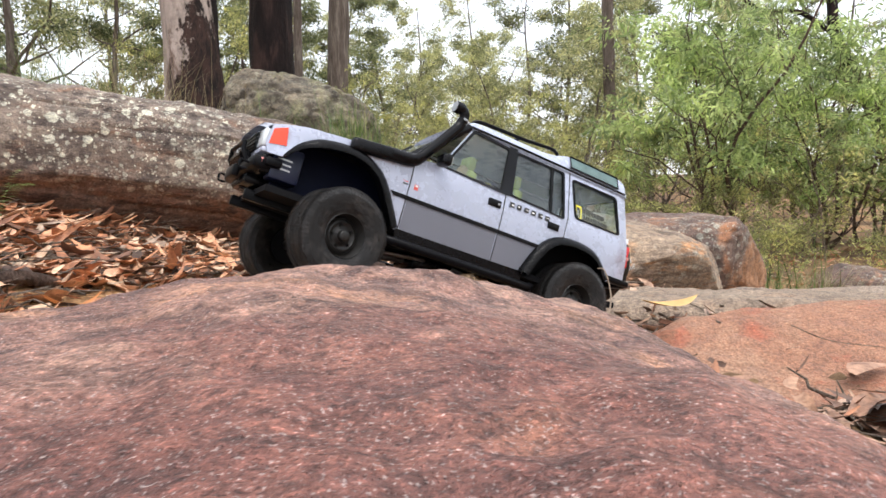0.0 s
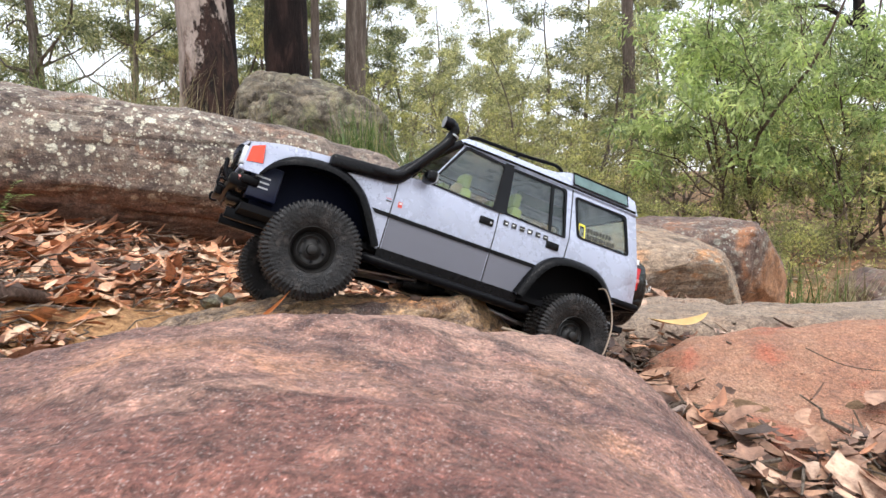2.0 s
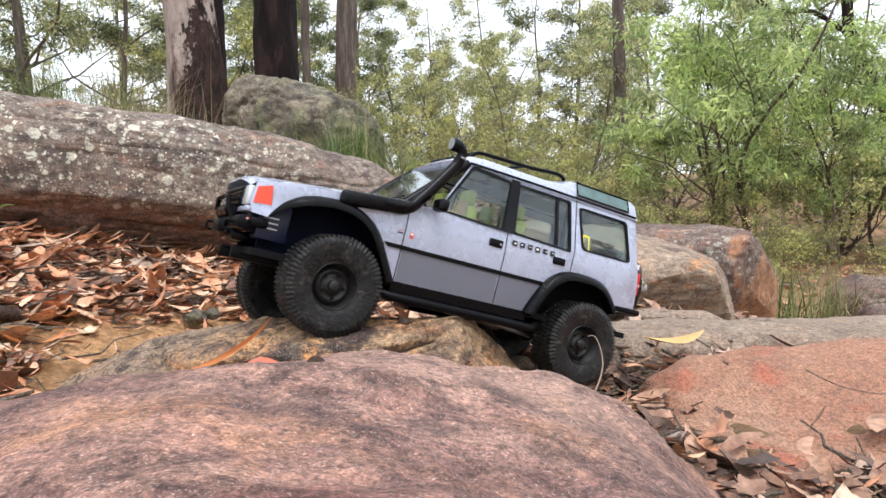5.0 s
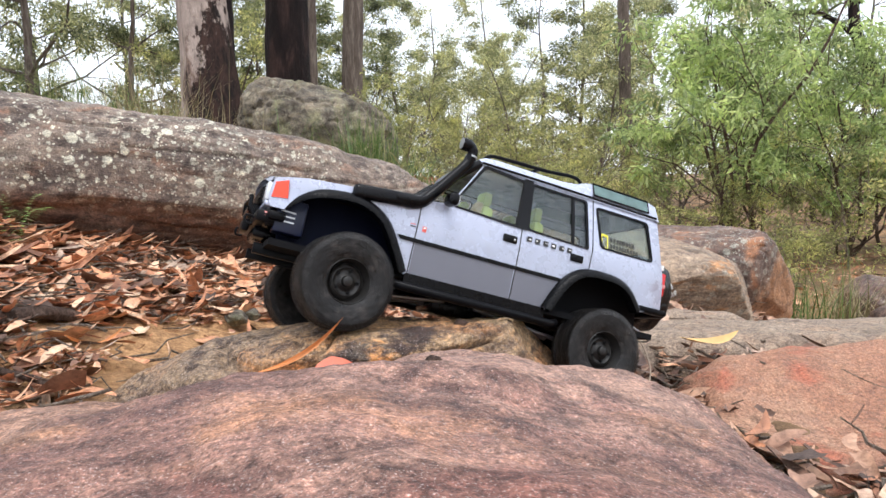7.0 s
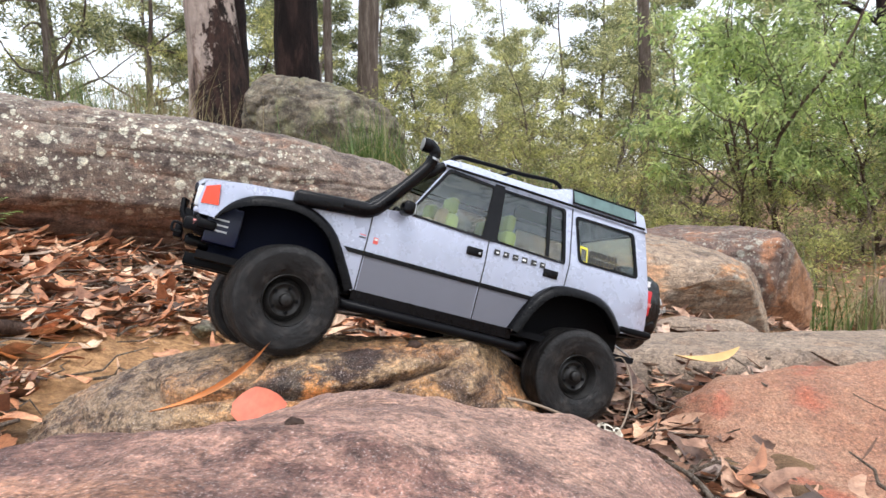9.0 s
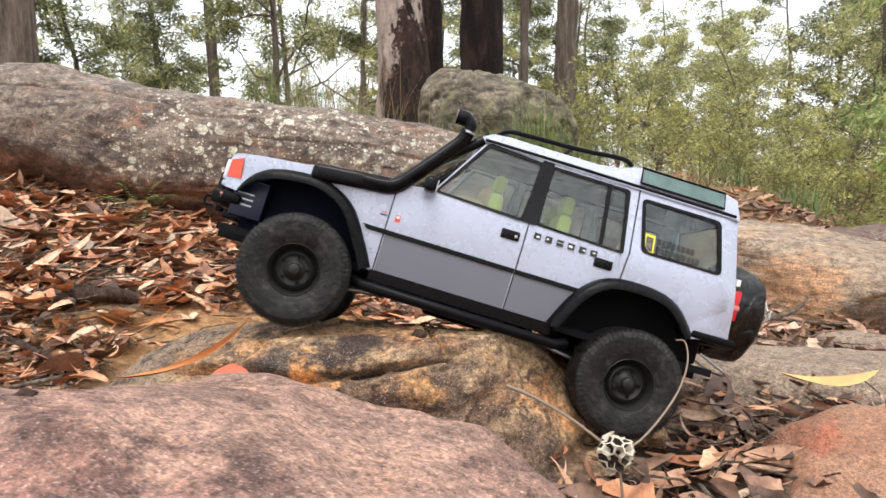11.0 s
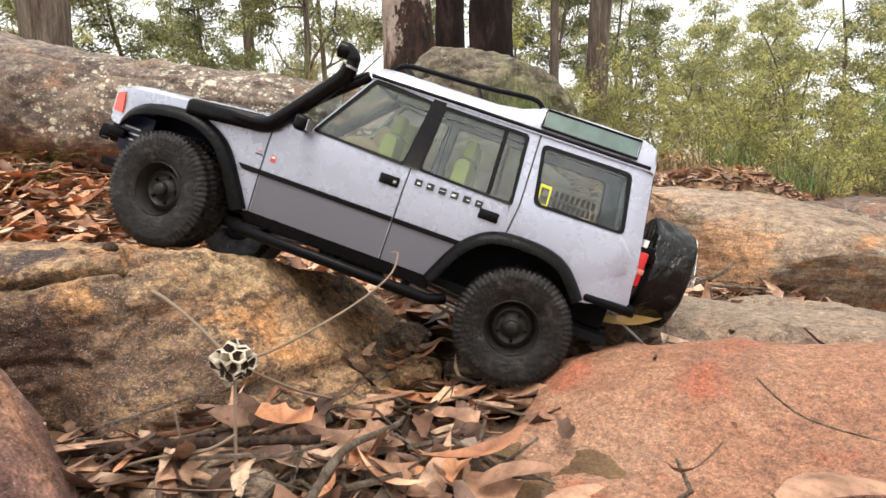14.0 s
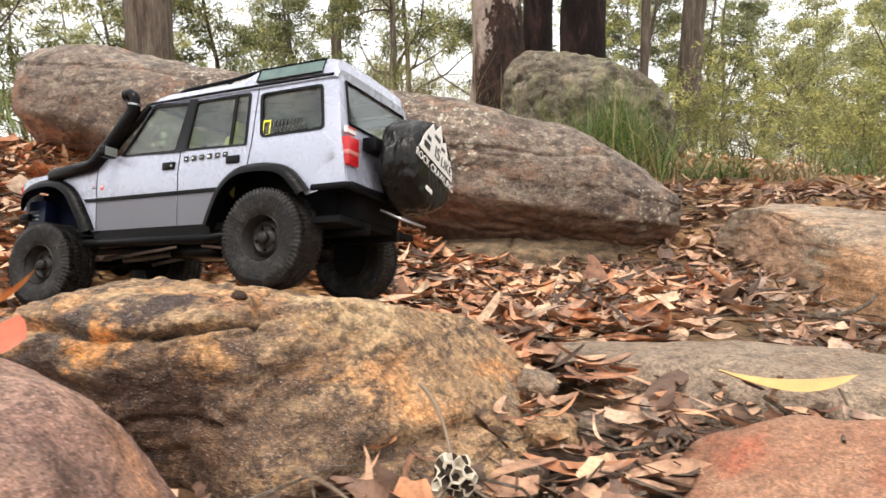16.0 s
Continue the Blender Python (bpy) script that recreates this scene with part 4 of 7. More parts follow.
    # inner arches and shell
    part("inner_arch", box(bmesh.new(), 0.268, 0.40, min(s * 0.045, s * 0.052), max(s * 0.045, s * 0.052), 0.02, 0.088), M_BLUE_SHADED, car, "deep blue inner wheel arch")
    part("inner_arch", box(bmesh.new(), -0.06, 0.080, min(s * 0.045, s * 0.052), max(s * 0.045, s * 0.052), 0.02, 0.092), M_DARKIN, car)
    part("arch_wall", box(bmesh.new(), 0.083, 0.088, min(s * 0.03, s * 0.087), max(s * 0.03, s * 0.087), 0.02, 0.091), M_DARKIN, car)
    part("arch_top", box(bmesh.new(), -0.065, 0.082, min(s * 0.045, s * 0.086), max(s * 0.045, s * 0.086), 0.088, 0.091), M_DARKIN, car)
    part("arch_top", box(bmesh.new(), 0.262, 0.405, min(s * 0.045, s * 0.080), max(s * 0.045, s * 0.080), 0.088, 0.0905), M_DARKIN, car)
    part("inner_panel", box(bmesh.new(), 0.376, 0.408, min(s * 0.048, s * 0.072), max(s * 0.048, s * 0.072), 0.036, 0.0735, 0.002), M_BLUE, car, "deep blue inner panel behind the bumper")
    for z in (0.0475, 0.0530, 0.0585):
        part("vent_slat", box(bmesh.new(), 0.3875, 0.4035, min(s * 0.0715, s * 0.0728), max(s * 0.0715, s * 0.0728), z, z + 0.0016), M_STEEL, car)
    part("bumper_lens", box(bmesh.new(), 0.4165, 0.4205, min(s * 0.060, s * 0.072), max(s * 0.060, s * 0.072), 0.0475, 0.0545, 0.0015), M_PALELENS, car, "small pale pink bumper lens")
    # rock slider
    bm = tube(bmesh.new(), [(0.272, s * 0.088, 0.010), (0.262, s * 0.099, 0.008), (0.075, s * 0.099, 0.0065), (0.062, s * 0.088, 0.010)], 0.0052, 10)
    for x in (0.24, 0.17, 0.10):
        tube(bm, [(x, s * 0.097, 0.008), (x, s * 0.05, 0.012)], 0.004, 8)
    part("rock_slider", bm, M_SATIN, car, "black tube rock slider", True)
    # lamps
    part("indicator", panel([(0.4015, 0.0705), (0.4175, 0.0700), (0.4165, 0.0865), (0.4045, 0.0900)], (), s, 0.003, 0.0013), M_ORANGE, car, "orange front indicator lens")
    part("tail_lamp", box(bmesh.new(), -0.0940, -0.083, min(s * 0.064, s * 0.0852), max(s * 0.064, s * 0.0852), 0.078, 0.108, 0.0015), M_REDLENS, car, "red tail lamp with a pale band")
    part("reverse_lens", box(bmesh.new(), -0.0947, -0.086, min(s * 0.0645, s * 0.0858), max(s * 0.0645, s * 0.0858), 0.0885, 0.0935, 0.001), M_PALELENS, car)
    part("headlamp", box(bmesh.new(), 0.416, 0.4235, min(s * 0.046, s * 0.0695), max(s * 0.046, s * 0.0695), 0.067, 0.0875, 0.002), M_CLEARLENS, car, "square clear headlamp")
    # mirror
    mir = part("wing_mirror", box(bmesh.new(), 0.222, 0.234, min(s * 0.094, s * 0.116), max(s * 0.094, s * 0.116), 0.1085, 0.1225, 0.004, 3), M_BLACK, car, "black wing mirror", True)
    part("mirror_glass", box(bmesh.new(), 0.2212, 0.2222, min(s * 0.097, s * 0.113), max(s * 0.097, s * 0.113), 0.1105, 0.1205), M_STEEL, mir)

# bonnet
bm = bmesh.new()
rows = []
for x, z, w in ((0.4225, 0.0885, 0.069), (0.418, 0.0935, 0.0715), (0.40, 0.0965, 0.0775), (0.36, 0.1005, 0.0835), (0.31, 0.1065, 0.0865), (0.262, 0.1120, 0.0875)):
    rows.append([bm.verts.new((x + 0.006 * (1 - (k / 5) ** 2), w * k / 5, z + 0.0045 * (1 - abs(k / 5) ** 2.5) - (0.002 if abs(k) == 5 else 0) + (0.0015 if abs(k) in (2, 3) else 0))) for k in range(-5, 6)])
for a, b in zip(rows, rows[1:]):
    for k in range(10):
        bm.faces.new((a[k], a[k + 1], b[k + 1], b[k]))
bmesh.ops.recalc_face_normals(bm, faces=bm.faces[:])
if sum(f.normal.z for f in bm.faces) < 0:
    bmesh.ops.reverse_faces(bm, faces=bm.faces[:])
bonnet = part("bonnet", bm, M_PAINT, car, "", True)
# roof, raised towards the back
bm = bmesh.new()
rows = []
for x, side_z, hump in ((0.1925, 0.1745, 0.008), (0.182, 0.1755, 0.0140), (0.165, 0.1755, 0.0158), (0.12, 0.1755, 0.0160), (0.075, 0.1755, 0.0165), (0.052, 0.1755, 0.0200), (0.036, 0.1755, 0.0265), (0.028, 0.1755, 0.0280), (-0.02, 0.1755, 0.0290), (-0.06, 0.1755, 0.0280), (-0.071, 0.1755, 0.0240), (-0.0745, 0.1745, 0.012)):
    prof = [(1.0, 0.0), (0.985, 0.22), (0.955, 0.55), (0.90, 0.84), (0.80, 0.95), (0.5, 1.0), (0.25, 1.02)]
    half = [(0.0800 * a, side_z + hump * b) for a, b in prof]
    sec = half + [(0, side_z + hump * 1.03)] + [(-a, b) for a, b in half[::-1]]
    rows.append([bm.verts.new((x + (0.005 * (1 - (yy / 0.08) ** 2) if x > 0.15 else 0), yy, zz)) for yy, zz in sec])
for a, b in zip(rows, rows[1:]):
    for k in range(len(a) - 1):
        bm.faces.new((a[k], b[k], b[k + 1], a[k + 1]))
bm.faces.new(rows[0])
bm.faces.new(rows[-1][::-1])
bmesh.ops.recalc_face_normals(bm, faces=bm.faces[:])
roof = part("roof", bm, M_PAINT, car, "", False)
for poly in roof.data.polygons:
    poly.use_smooth = len(poly.vertices) == 4
for s in (1, -1):
    bm = bmesh.new()
    q = [bm.verts.new(p) for p in ((0.030, s * 0.0800, 0.1835), (-0.055, s * 0.0800, 0.1835), (-0.055, s * 0.0738, 0.1982), (0.030, s * 0.0738, 0.1982))]
    bm.faces.new(q)
    g = bmesh.ops.extrude_face_region(bm, geom=bm.faces[:])
    for v in g["geom"]:
        if isinstance(v, bmesh.types.BMVert):
            v.co += Vector((0, -s * 0.002, 0))
    bmesh.ops.recalc_face_normals(bm, faces=bm.faces[:])
    part("roof_light", bm, plain("tinted_roof_glass", (0.09, 0.15, 0.14), 0.10, 0.0, 0.6, 40) if s == 1 else bpy.data.materials["tinted_roof_glass"], roof, "tinted green roof side window")
    fr = [(0.031, s * 0.0806, 0.1826), (-0.056, s * 0.0806, 0.1826), (-0.056, s * 0.0736, 0.1992), (0.031, s * 0.0736, 0.1992)]
    part("roof_light_seal", tube(bmesh.new(), fr + fr[:1], 0.0012, 6, 1.0, False), M_BLACK, roof)
# windscreen, tailgate, front panel, floor
def sheet(corners, out, thick=0.001):
    bm = bmesh.new()
    bm.faces.new([bm.verts.new(c) for c in corners])
    g = bmesh.ops.extrude_face_region(bm, geom=bm.faces[:])
    for v in g["geom"]:
        if isinstance(v, bmesh.types.BMVert):
            v.co -= Vector(out) * thick
    bmesh.ops.recalc_face_normals(bm, faces=bm.faces[:])
    return bm


ws = part("windscreen", sheet([(0.264, 0.079, 0.1125), (0.264, -0.079, 0.1125), (0.1965, -0.070, 0.177), (0.1965, 0.070, 0.177)], (0.7, 0, 0.7)), M_GLASS, car, "wet dusty windscreen")
ws.visible_shadow = False
for s in (1, -1):
    part("windscreen_pillar", tube(bmesh.new(), [(0.262, s * 0.0845, 0.110), (0.228, s * 0.0815, 0.143), (0.192, s * 0.0765, 0.1765)], 0.0052, 8), M_BLACK, car, "black windscreen pillar", True)
part("scuttle", box(bmesh.new(), 0.255, 0.268, -0.083, 0.083, 0.1065, 0.1125, 0.002), M_BLACK, car)
for s in (0.02, -0.035):
    part("wiper", tube(bmesh.new(), [(0.2655, s, 0.1135), (0.2600, s + 0.03, 0.1185), (0.2585, s + 0.05, 0.1200)], 0.0011, 6), M_BLACK, car)
bm = sheet([(-0.0925, 0.0835, 0.060), (-0.0925, -0.0835, 0.060), (-0.0830, -0.0820, 0.125), (-0.0830, 0.0820, 0.125)], (-1, 0, 0), 0.004)
tailgate = part("tailgate", bm, M_PAINT, car)
for s in (1, -1):
    part("tailgate_post", sheet([(-0.0830, s * 0.082, 0.125), (-0.0830, s * 0.069, 0.125), (-0.0745, s * 0.066, 0.178), (-0.0745, s * 0.0755, 0.178)], (-1, 0, 0), 0.004), M_PAINT, tailgate)
part("tailgate_header", sheet([(-0.0752, 0.066, 0.1735), (-0.0752, -0.066, 0.1735), (-0.0735, -0.066, 0.182), (-0.0735, 0.066, 0.182)], (-1, 0, 0), 0.004), M_PAINT, tailgate)
rw = part("rear_window", sheet([(-0.0834, 0.069, 0.125), (-0.0834, -0.069, 0.125), (-0.0756, -0.066, 0.1735), (-0.0756, 0.066, 0.1735)], (-1, 0, 0), 0.001), M_GLASS, tailgate, "rain-spotted rear window")
rw.visible_shadow = False
fr = [(-0.0842, 0.069, 0.125), (-0.0842, -0.069, 0.125), (-0.0764, -0.066, 0.1735), (-0.0764, 0.066, 0.1735)]
part("rear_window_seal", tube(bmesh.new(), fr + fr[:1], 0.0016, 6, 1, False), M_BLACK, tailgate)
part("grille", box(bmesh.new(), 0.4180, 0.4245, -0.045, 0.045, 0.066, 0.088, 0.0015), M_BLACK, car, "black slatted grille")
for k in range(4):
    part("grille_slat", box(bmesh.new(), 0.4240, 0.4262, -0.044, 0.044, 0.0685 + 0.0048 * k, 0.0705 + 0.0048 * k), M_SATIN, car)
part("nose_panel", box(bmesh.new(), 0.410, 0.4225, -0.0705, 0.0705, 0.0605, 0.0665, 0.002), M_PAINT, car)
part("bumper_recess", box(bmesh.new(), 0.402, 0.4185, -0.0700, 0.0700, 0.0400, 0.0603, 0.003), M_BLACK, car, "black recess between bumper and lamps")
part("floor_pan", box(bmesh.new(), -0.085, 0.41, -0.084, 0.084, 0.019, 0.026), M_DARKIN, car)
part("cargo_tub", box(bmesh.new(), -0.084, 0.10, -0.048, 0.048, 0.026, 0.088, 0.004), M_DARKIN, car)
part("bulkhead", box(bmesh.new(), 0.252, 0.258, -0.08, 0.08, 0.026, 0.108), M_DARKIN, car)
part("dashboard", box(bmesh.new(), 0.235, 0.253, -0.078, 0.078, 0.085, 0.108, 0.004), M_DARKIN, car)
# bumpers
bm = box(bmesh.new(), 0.406, 0.428, -0.072, 0.072, 0.042, 0.056, 0.004)
for s in (1, -1):
    tube(bm, [(0.426, s * 0.036, 0.052), (0.433, s * 0.034, 0.062), (0.434, s * 0.030, 0.074), (0.432, 0.0, 0.0765)], 0.0026, 8)
    box(bm, 0.398, 0.416, min(s * 0.066, s * 0.080), max(s * 0.066, s * 0.080), 0.0465, 0.056, 0.003)
front_bumper = part("front_bumper", bm, M_SATIN, car, "black steel winch bumper with a small hoop")
part("winch", tube(bmesh.new(), [(0.4285, -0.026, 0.061), (0.4285, 0.026, 0.061)], 0.0065, 12), M_BLACK, front_bumper)
part("fairlead", box(bmesh.new(), 0.428, 0.436, -0.02, 0.02, 0.036, 0.050, 0.002), M_SATIN, front_bumper)
part("skid_plate", box(bmesh.new(), 0.395, 0.424, -0.034, 0.034, 0.030, 0.043, 0.004), M_BLACK, front_bumper)
for s in (1, -1):
    part("tow_hook", tube(bmesh.new(), arc([(0.426, s * 0.055, 0.047), (0.436, s * 0.055, 0.048), (0.436, s * 0.055, 0.040), (0.428, s * 0.055, 0.040)], 3), 0.0015, 6), M_SATIN, front_bumper)
bm = box(bmesh.new(), -0.1005, -0.088, -0.086, 0.086, 0.050, 0.060, 0.003)
for s in (1, -1):
    box(bm, -0.098, -0.052, min(s * 0.079, s * 0.0925), max(s * 0.079, s * 0.0925), 0.051, 0.059, 0.003)
rear_bumper = part("rear_bumper", bm, M_SATIN, car, "black rear bumper")
bm = tube(bmesh.new(), arc([(-0.098, 0.022, 0.040), (-0.130, 0.022, 0.026), (-0.130, -0.022, 0.026), (-0.098, -0.022, 0.040)], 4), 0.0014, 8)
part("tow_bar", bm, M_STEEL, rear_bumper, "bent wire tow bar", True)
# spare wheel in a cover
bm = bmesh.new()
bmesh.ops.create_cone(bm, cap_ends=True, segments=72, radius1=0.0545, radius2=0.0500, depth=0.044)
bmesh.ops.bevel(bm, geom=[e for e in bm.edges if abs(e.verts[0].co.z - e.verts[1].co.z) < 1e-5], offset=0.007, segments=3, profile=0.6, affect="EDGES")
bmesh.ops.subdivide_edges(bm, edges=[e for e in bm.edges if abs(e.verts[0].co.z - e.verts[1].co.z) > 0.015], cuts=8)
for v in bm.verts:
    v.co = Vector((-v.co.z - 0.1265, v.co.y - 0.010, v.co.x + 0.092))
    k, k2 = fbm(v.co, 45, 3, 2.0), fbm(v.co, 22, 2, 7.0)
    v.co += Vector((0.001 + (0.0016 * k2 if v.co.x > -0.144 else 0), 0.0022 * k + 0.003 * k2, 0.0022 * k - 0.002 * k2))
spare = part("spare_wheel_cover", bm, M_VINYL, car, "creased black vinyl spare wheel cover with white print", True)
part("spare_bracket", box(bmesh.new(), -0.106, -0.088, -0.04, 0.050, 0.100, 0.115, 0.002), M_SATIN, car)
# snorkel
bm = box(bmesh.new(), 0.262, 0.338, 0.0895, 0.1015, 0.0925, 0.1085, 0.005, 3)
for v in bm.verts:
    v.co.z += (0.30 - v.co.x) * 0.10
tube(bm, arc([(0.290, 0.0955, 0.1015), (0.262, 0.0965, 0.1045), (0.246, 0.0945, 0.121), (0.226, 0.090, 0.147), (0.212, 0.087, 0.167), (0.209, 0.088, 0.178)], 5), [0.0078] * 26, 12, 0.8)
tube(bm, arc([(0.209, 0.088, 0.174), (0.2078, 0.088, 0.182), (0.212, 0.088, 0.1885), (0.223, 0.088, 0.1895)], 5), [0.0058] * 6 + [0.0064] * 5 + [0.0076] * 5, 12)
snorkel = part("snorkel", bm, M_BLACK, car, "black plastic snorkel along the wing and pillar", True)
part("snorkel_band", tube(bmesh.new(), [(0.2090, 0.088, 0.1755), (0.2088, 0.088, 0.1775)], 0.0074, 12), M_STEEL, snorkel)
part("snorkel_mesh", tube(bmesh.new(), [(0.2232, 0.088, 0.1895), (0.2238, 0.088, 0.1895)], 0.0066, 12), M_STEEL, snorkel)
# roof rails
for s in (1, -1):
    bm = tube(bmesh.new(), arc([(0.180, s * 0.052, 0.188), (0.170, s * 0.052, 0.1985), (0.145, s * 0.052, 0.2010), (0.09, s * 0.052, 0.2035), (0.048, s * 0.052, 0.2075), (0.036, s * 0.052, 0.2025)], 4), 0.0025, 8)
    part("roof_rail", bm, M_SATIN, car, "thin black roof rail", True)
bm = tube(bmesh.new(), [(0.170, -0.052, 0.1985), (0.170, 0.052, 0.1985)], 0.0025, 8)
tube(bm, [(0.1, -0.052, 0.2030), (0.1, 0.052, 0.2030)], 0.0022, 8)
part("roof_crossbar", bm, M_SATIN, car)
# cabin
for s in (0.036, -0.036):
    for x in (0.165, 0.092):
        bm = box(bmesh.new(), x - 0.004, x + 0.042, s - 0.022, s + 0.022, 0.055, 0.078, 0.006)
        box(bm, x - 0.012, x + 0.004, s - 0.022, s + 0.022, 0.06, 0.135, 0.006)
        box(bm, x - 0.011, x + 0.001, s - 0.013, s + 0.013, 0.136, 0.155, 0.004)
        part("seat", bm, M_SEAT, car, "lime-yellow covered seat")
bm = tube(bmesh.new(), [Vector((0.222, 0.038 + 0.017 * math.cos(a), 0.112 + 0.014 * math.sin(a))) for a in np.linspace(0, 2 * math.pi, 17)], 0.0018, 6, 1, False)
part("steering_wheel", bm, M_BLACK, car)
bm = bmesh.new()
for c, r in (((0.185, 0.045, 0.112), (0.022, 0.017, 0.012)), ((0.17, 0.045, 0.126), (0.009, 0.009, 0.014)), ((0.205, 0.03, 0.106), (0.016, 0.014, 0.009))):
    g = bmesh.ops.create_icosphere(bm, subdivisions=3, radius=1.0)
    for v in g["verts"]:
        v.co = Vector(c) + Vector([a * b for a, b in zip(v.co, r)]) * (1 + 0.08 * fbm(v.co, 3, 2))
part("plush_load", bm, M_TAN, car, "tan plush load lying on the front seat", True)
# chassis
for s in (1, -1):
    part("chassis_rail", box(bmesh.new(), -0.09, 0.42, min(s * 0.030, s * 0.038), max(s * 0.030, s * 0.038), 0.012, 0.024, 0.001), M_SATIN, car)
    for (x0, z0), (x1, z1) in (((0.30, -0.004), (0.185, 0.010)), ((0.03, -0.004), (0.145, 0.010))):
        part("suspension_link", tube(bmesh.new(), [(x0, s * 0.040, z0), (x1, s * 0.030, z1)], 0.0028, 8), M_STEEL, car, "dull steel suspension link", True)
    for x in (0.315, 0.018):
        part("shock_absorber", tube(bmesh.new(), [(x, s * 0.046, 0.0), (x - 0.012 if x > 0.1 else x + 0.012, s * 0.044, 0.072)], [0.0048, 0.0068], 10), M_BLACK, car, "", True)
part("gearbox", box(bmesh.new(), 0.13, 0.20, -0.03, 0.03, -0.004, 0.02, 0.005), M_BLACK, car)
part("prop_shaft", tube(bmesh.new(), [(0.31, 0.0, -0.002), (0.2, 0, 0.006), (0.13, 0, 0.006), (0.02, 0, -0.002)], 0.0035, 8), M_STEEL, car)


def axle(x):
    bm = tube(bmesh.new(), [(x, -0.074, 0), (x, 0.074, 0)], 0.0065, 10)
    g = bmesh.ops.create_icosphere(bm, subdivisions=2, radius=0.015)
    for v in g["verts"]:
        v.co += Vector((x, -0.012, 0))
    return part("axle", bm, M_SATIN, car, "black axle with a round diff housing", True)


axle_front, axle_rear = axle(0.330), axle(0.0)
TYRE_R, TYRE_W = 0.0535, 0.041


def build_wheel():
    """Lugged tyre with a steel-look rim; its axle is y."""
    bm = bmesh.new()
    n = 260
    ws = [-0.44, -0.50, -0.53, -0.535, -0.50, -0.47, -0.40, -0.30, -0.27, -0.14, -0.02, 0.02, 0.14, 0.27, 0.30, 0.40, 0.47, 0.50, 0.535, 0.53, 0.50, 0.44]
    rs = [0.0232, 0.0285, 0.037, 0.0435, 0.0475, 0.0495, 0.0500, 0.0500, 0.0497, 0.0500, 0.0500, 0.0500, 0.0500, 0.0497, 0.0500, 0.0500, 0.0495, 0.0475, 0.0435, 0.037, 0.0285, 0.0232]
    rings = []
    for i in range(n):
        a = 2 * math.pi * i / n
        ring_v = []
        for w, r in zip(ws, rs):
            aw = abs(w)
            lug = 0.0
            if r > 0.043:
                row = 0.0 if aw > 0.285 else (2.0 if w > 0 else 0.0)
                on = ((i + row + (1.0 if w < 0 else 0)) % 4) < 2
                groove = 0.26 < aw < 0.285 or aw < 0.03
                lug = 0.0024 if on and not groove else 0.0
                if aw > 0.48:
                    lug *= 0.6
            ring_v.append(bm.verts.new(((r + lug) * math.cos(a), w * TYRE_W + (math.copysign(lug * 0.35, w) if aw > 0.5 else 0), (r + lug) * math.sin(a))))
        rings.append(ring_v)
    for i in range(n):
        a, b = rings[i], rings[(i + 1) % n]
        for k in range(len(ws) - 1):
            bm.faces.new((a[k], b[k], b[k + 1], a[k + 1]))
    bmesh.ops.recalc_face_normals(bm, faces=bm.faces[:])
    tyre = part("wheel", bm, M_RUBBER, car, "chunky muddy black off-road wheel")
    bm = bmesh.new()
    prof = [(0.0236, 0.47), (0.0246, 0.445), (0.0240, 0.40), (0.0222, 0.36), (0.0212, 0.20), (0.0196, 0.17), (0.0182, 0.24), (0.0150, 0.27), (0.0125, 0.22), (0.0095, 0.22), (0.0080, 0.28), (0.0062, 0.29), (0.0060, 0.40), (0.0045, 0.43), (0.0002, 0.43)]
    m = 40
    rings = []
    for i in range(m):
        a = 2 * math.pi * i / m
        rings.append([bm.verts.new((r * math.cos(a), w * TYRE_W, r * math.sin(a))) for r, w in prof])
    for i in range(m):
        a, b = rings[i], rings[(i + 1) % m]
        for k in range(len(prof) - 1):
            bm.faces.new((a[k], b[k], b[k + 1], a[k + 1]))
    bmesh.ops.recalc_face_normals(bm, faces=bm.faces[:])
    part("rim", bm, M_RIM, tyre, "satin black steel rim", True)
    part("rim_back", tube(bmesh.new(), [(0, -0.018, 0), (0, 0.002, 0)], 0.0225, 24), M_DARKIN, tyre)
    for k in range(5):
        a = 2 * math.pi * k / 5
        c = (0.0122 * math.cos(a), 0.0122 * math.sin(a))
        part("wheel_nut", tube(bmesh.new(), [(c[0], 0.0085, c[1]), (c[0], 0.0115, c[1])], 0.0017, 6), M_SATIN, tyre)
    return tyre


wheel_fl = build_wheel()
wheels = [wheel_fl]
for k in range(3):
    c = copy_thing(wheel_fl, Matrix.Identity(4))
    wheels.append(c)


# ---- prints and stickers ----
def lettering(text, size, material, parent, m, label=""):
    """Words as thin raised letters, from the built-in font."""
    cu = bpy.data.curves.new("lettering", "FONT")
    cu.body, cu.size, cu.extrude, cu.align_x, cu.align_y = text, size, 0.0002, "CENTER", "CENTER"
    tmp = bpy.data.objects.new("lettering", cu)
    scene.collection.objects.link(tmp)
    me = bpy.data.meshes.new_from_object(tmp.evaluated_get(bpy.context.evaluated_depsgraph_get()))
    bpy.data.objects.remove(tmp)
    me.transform(m)
    me.materials.clear()
    me.materials.append(material)
    ob = new("lettering", me)
    ob.parent = parent
    if label:
        tagged(ob, label)
    return ob


def decal(name, x0, x1, z0, z1, material, parent, side=1, out=0.0009):
    return part(name, panel([(x0, z0), (x1, z0), (x1, z1), (x0, z1)], (), side, 0.0004, out, ()), material, parent)


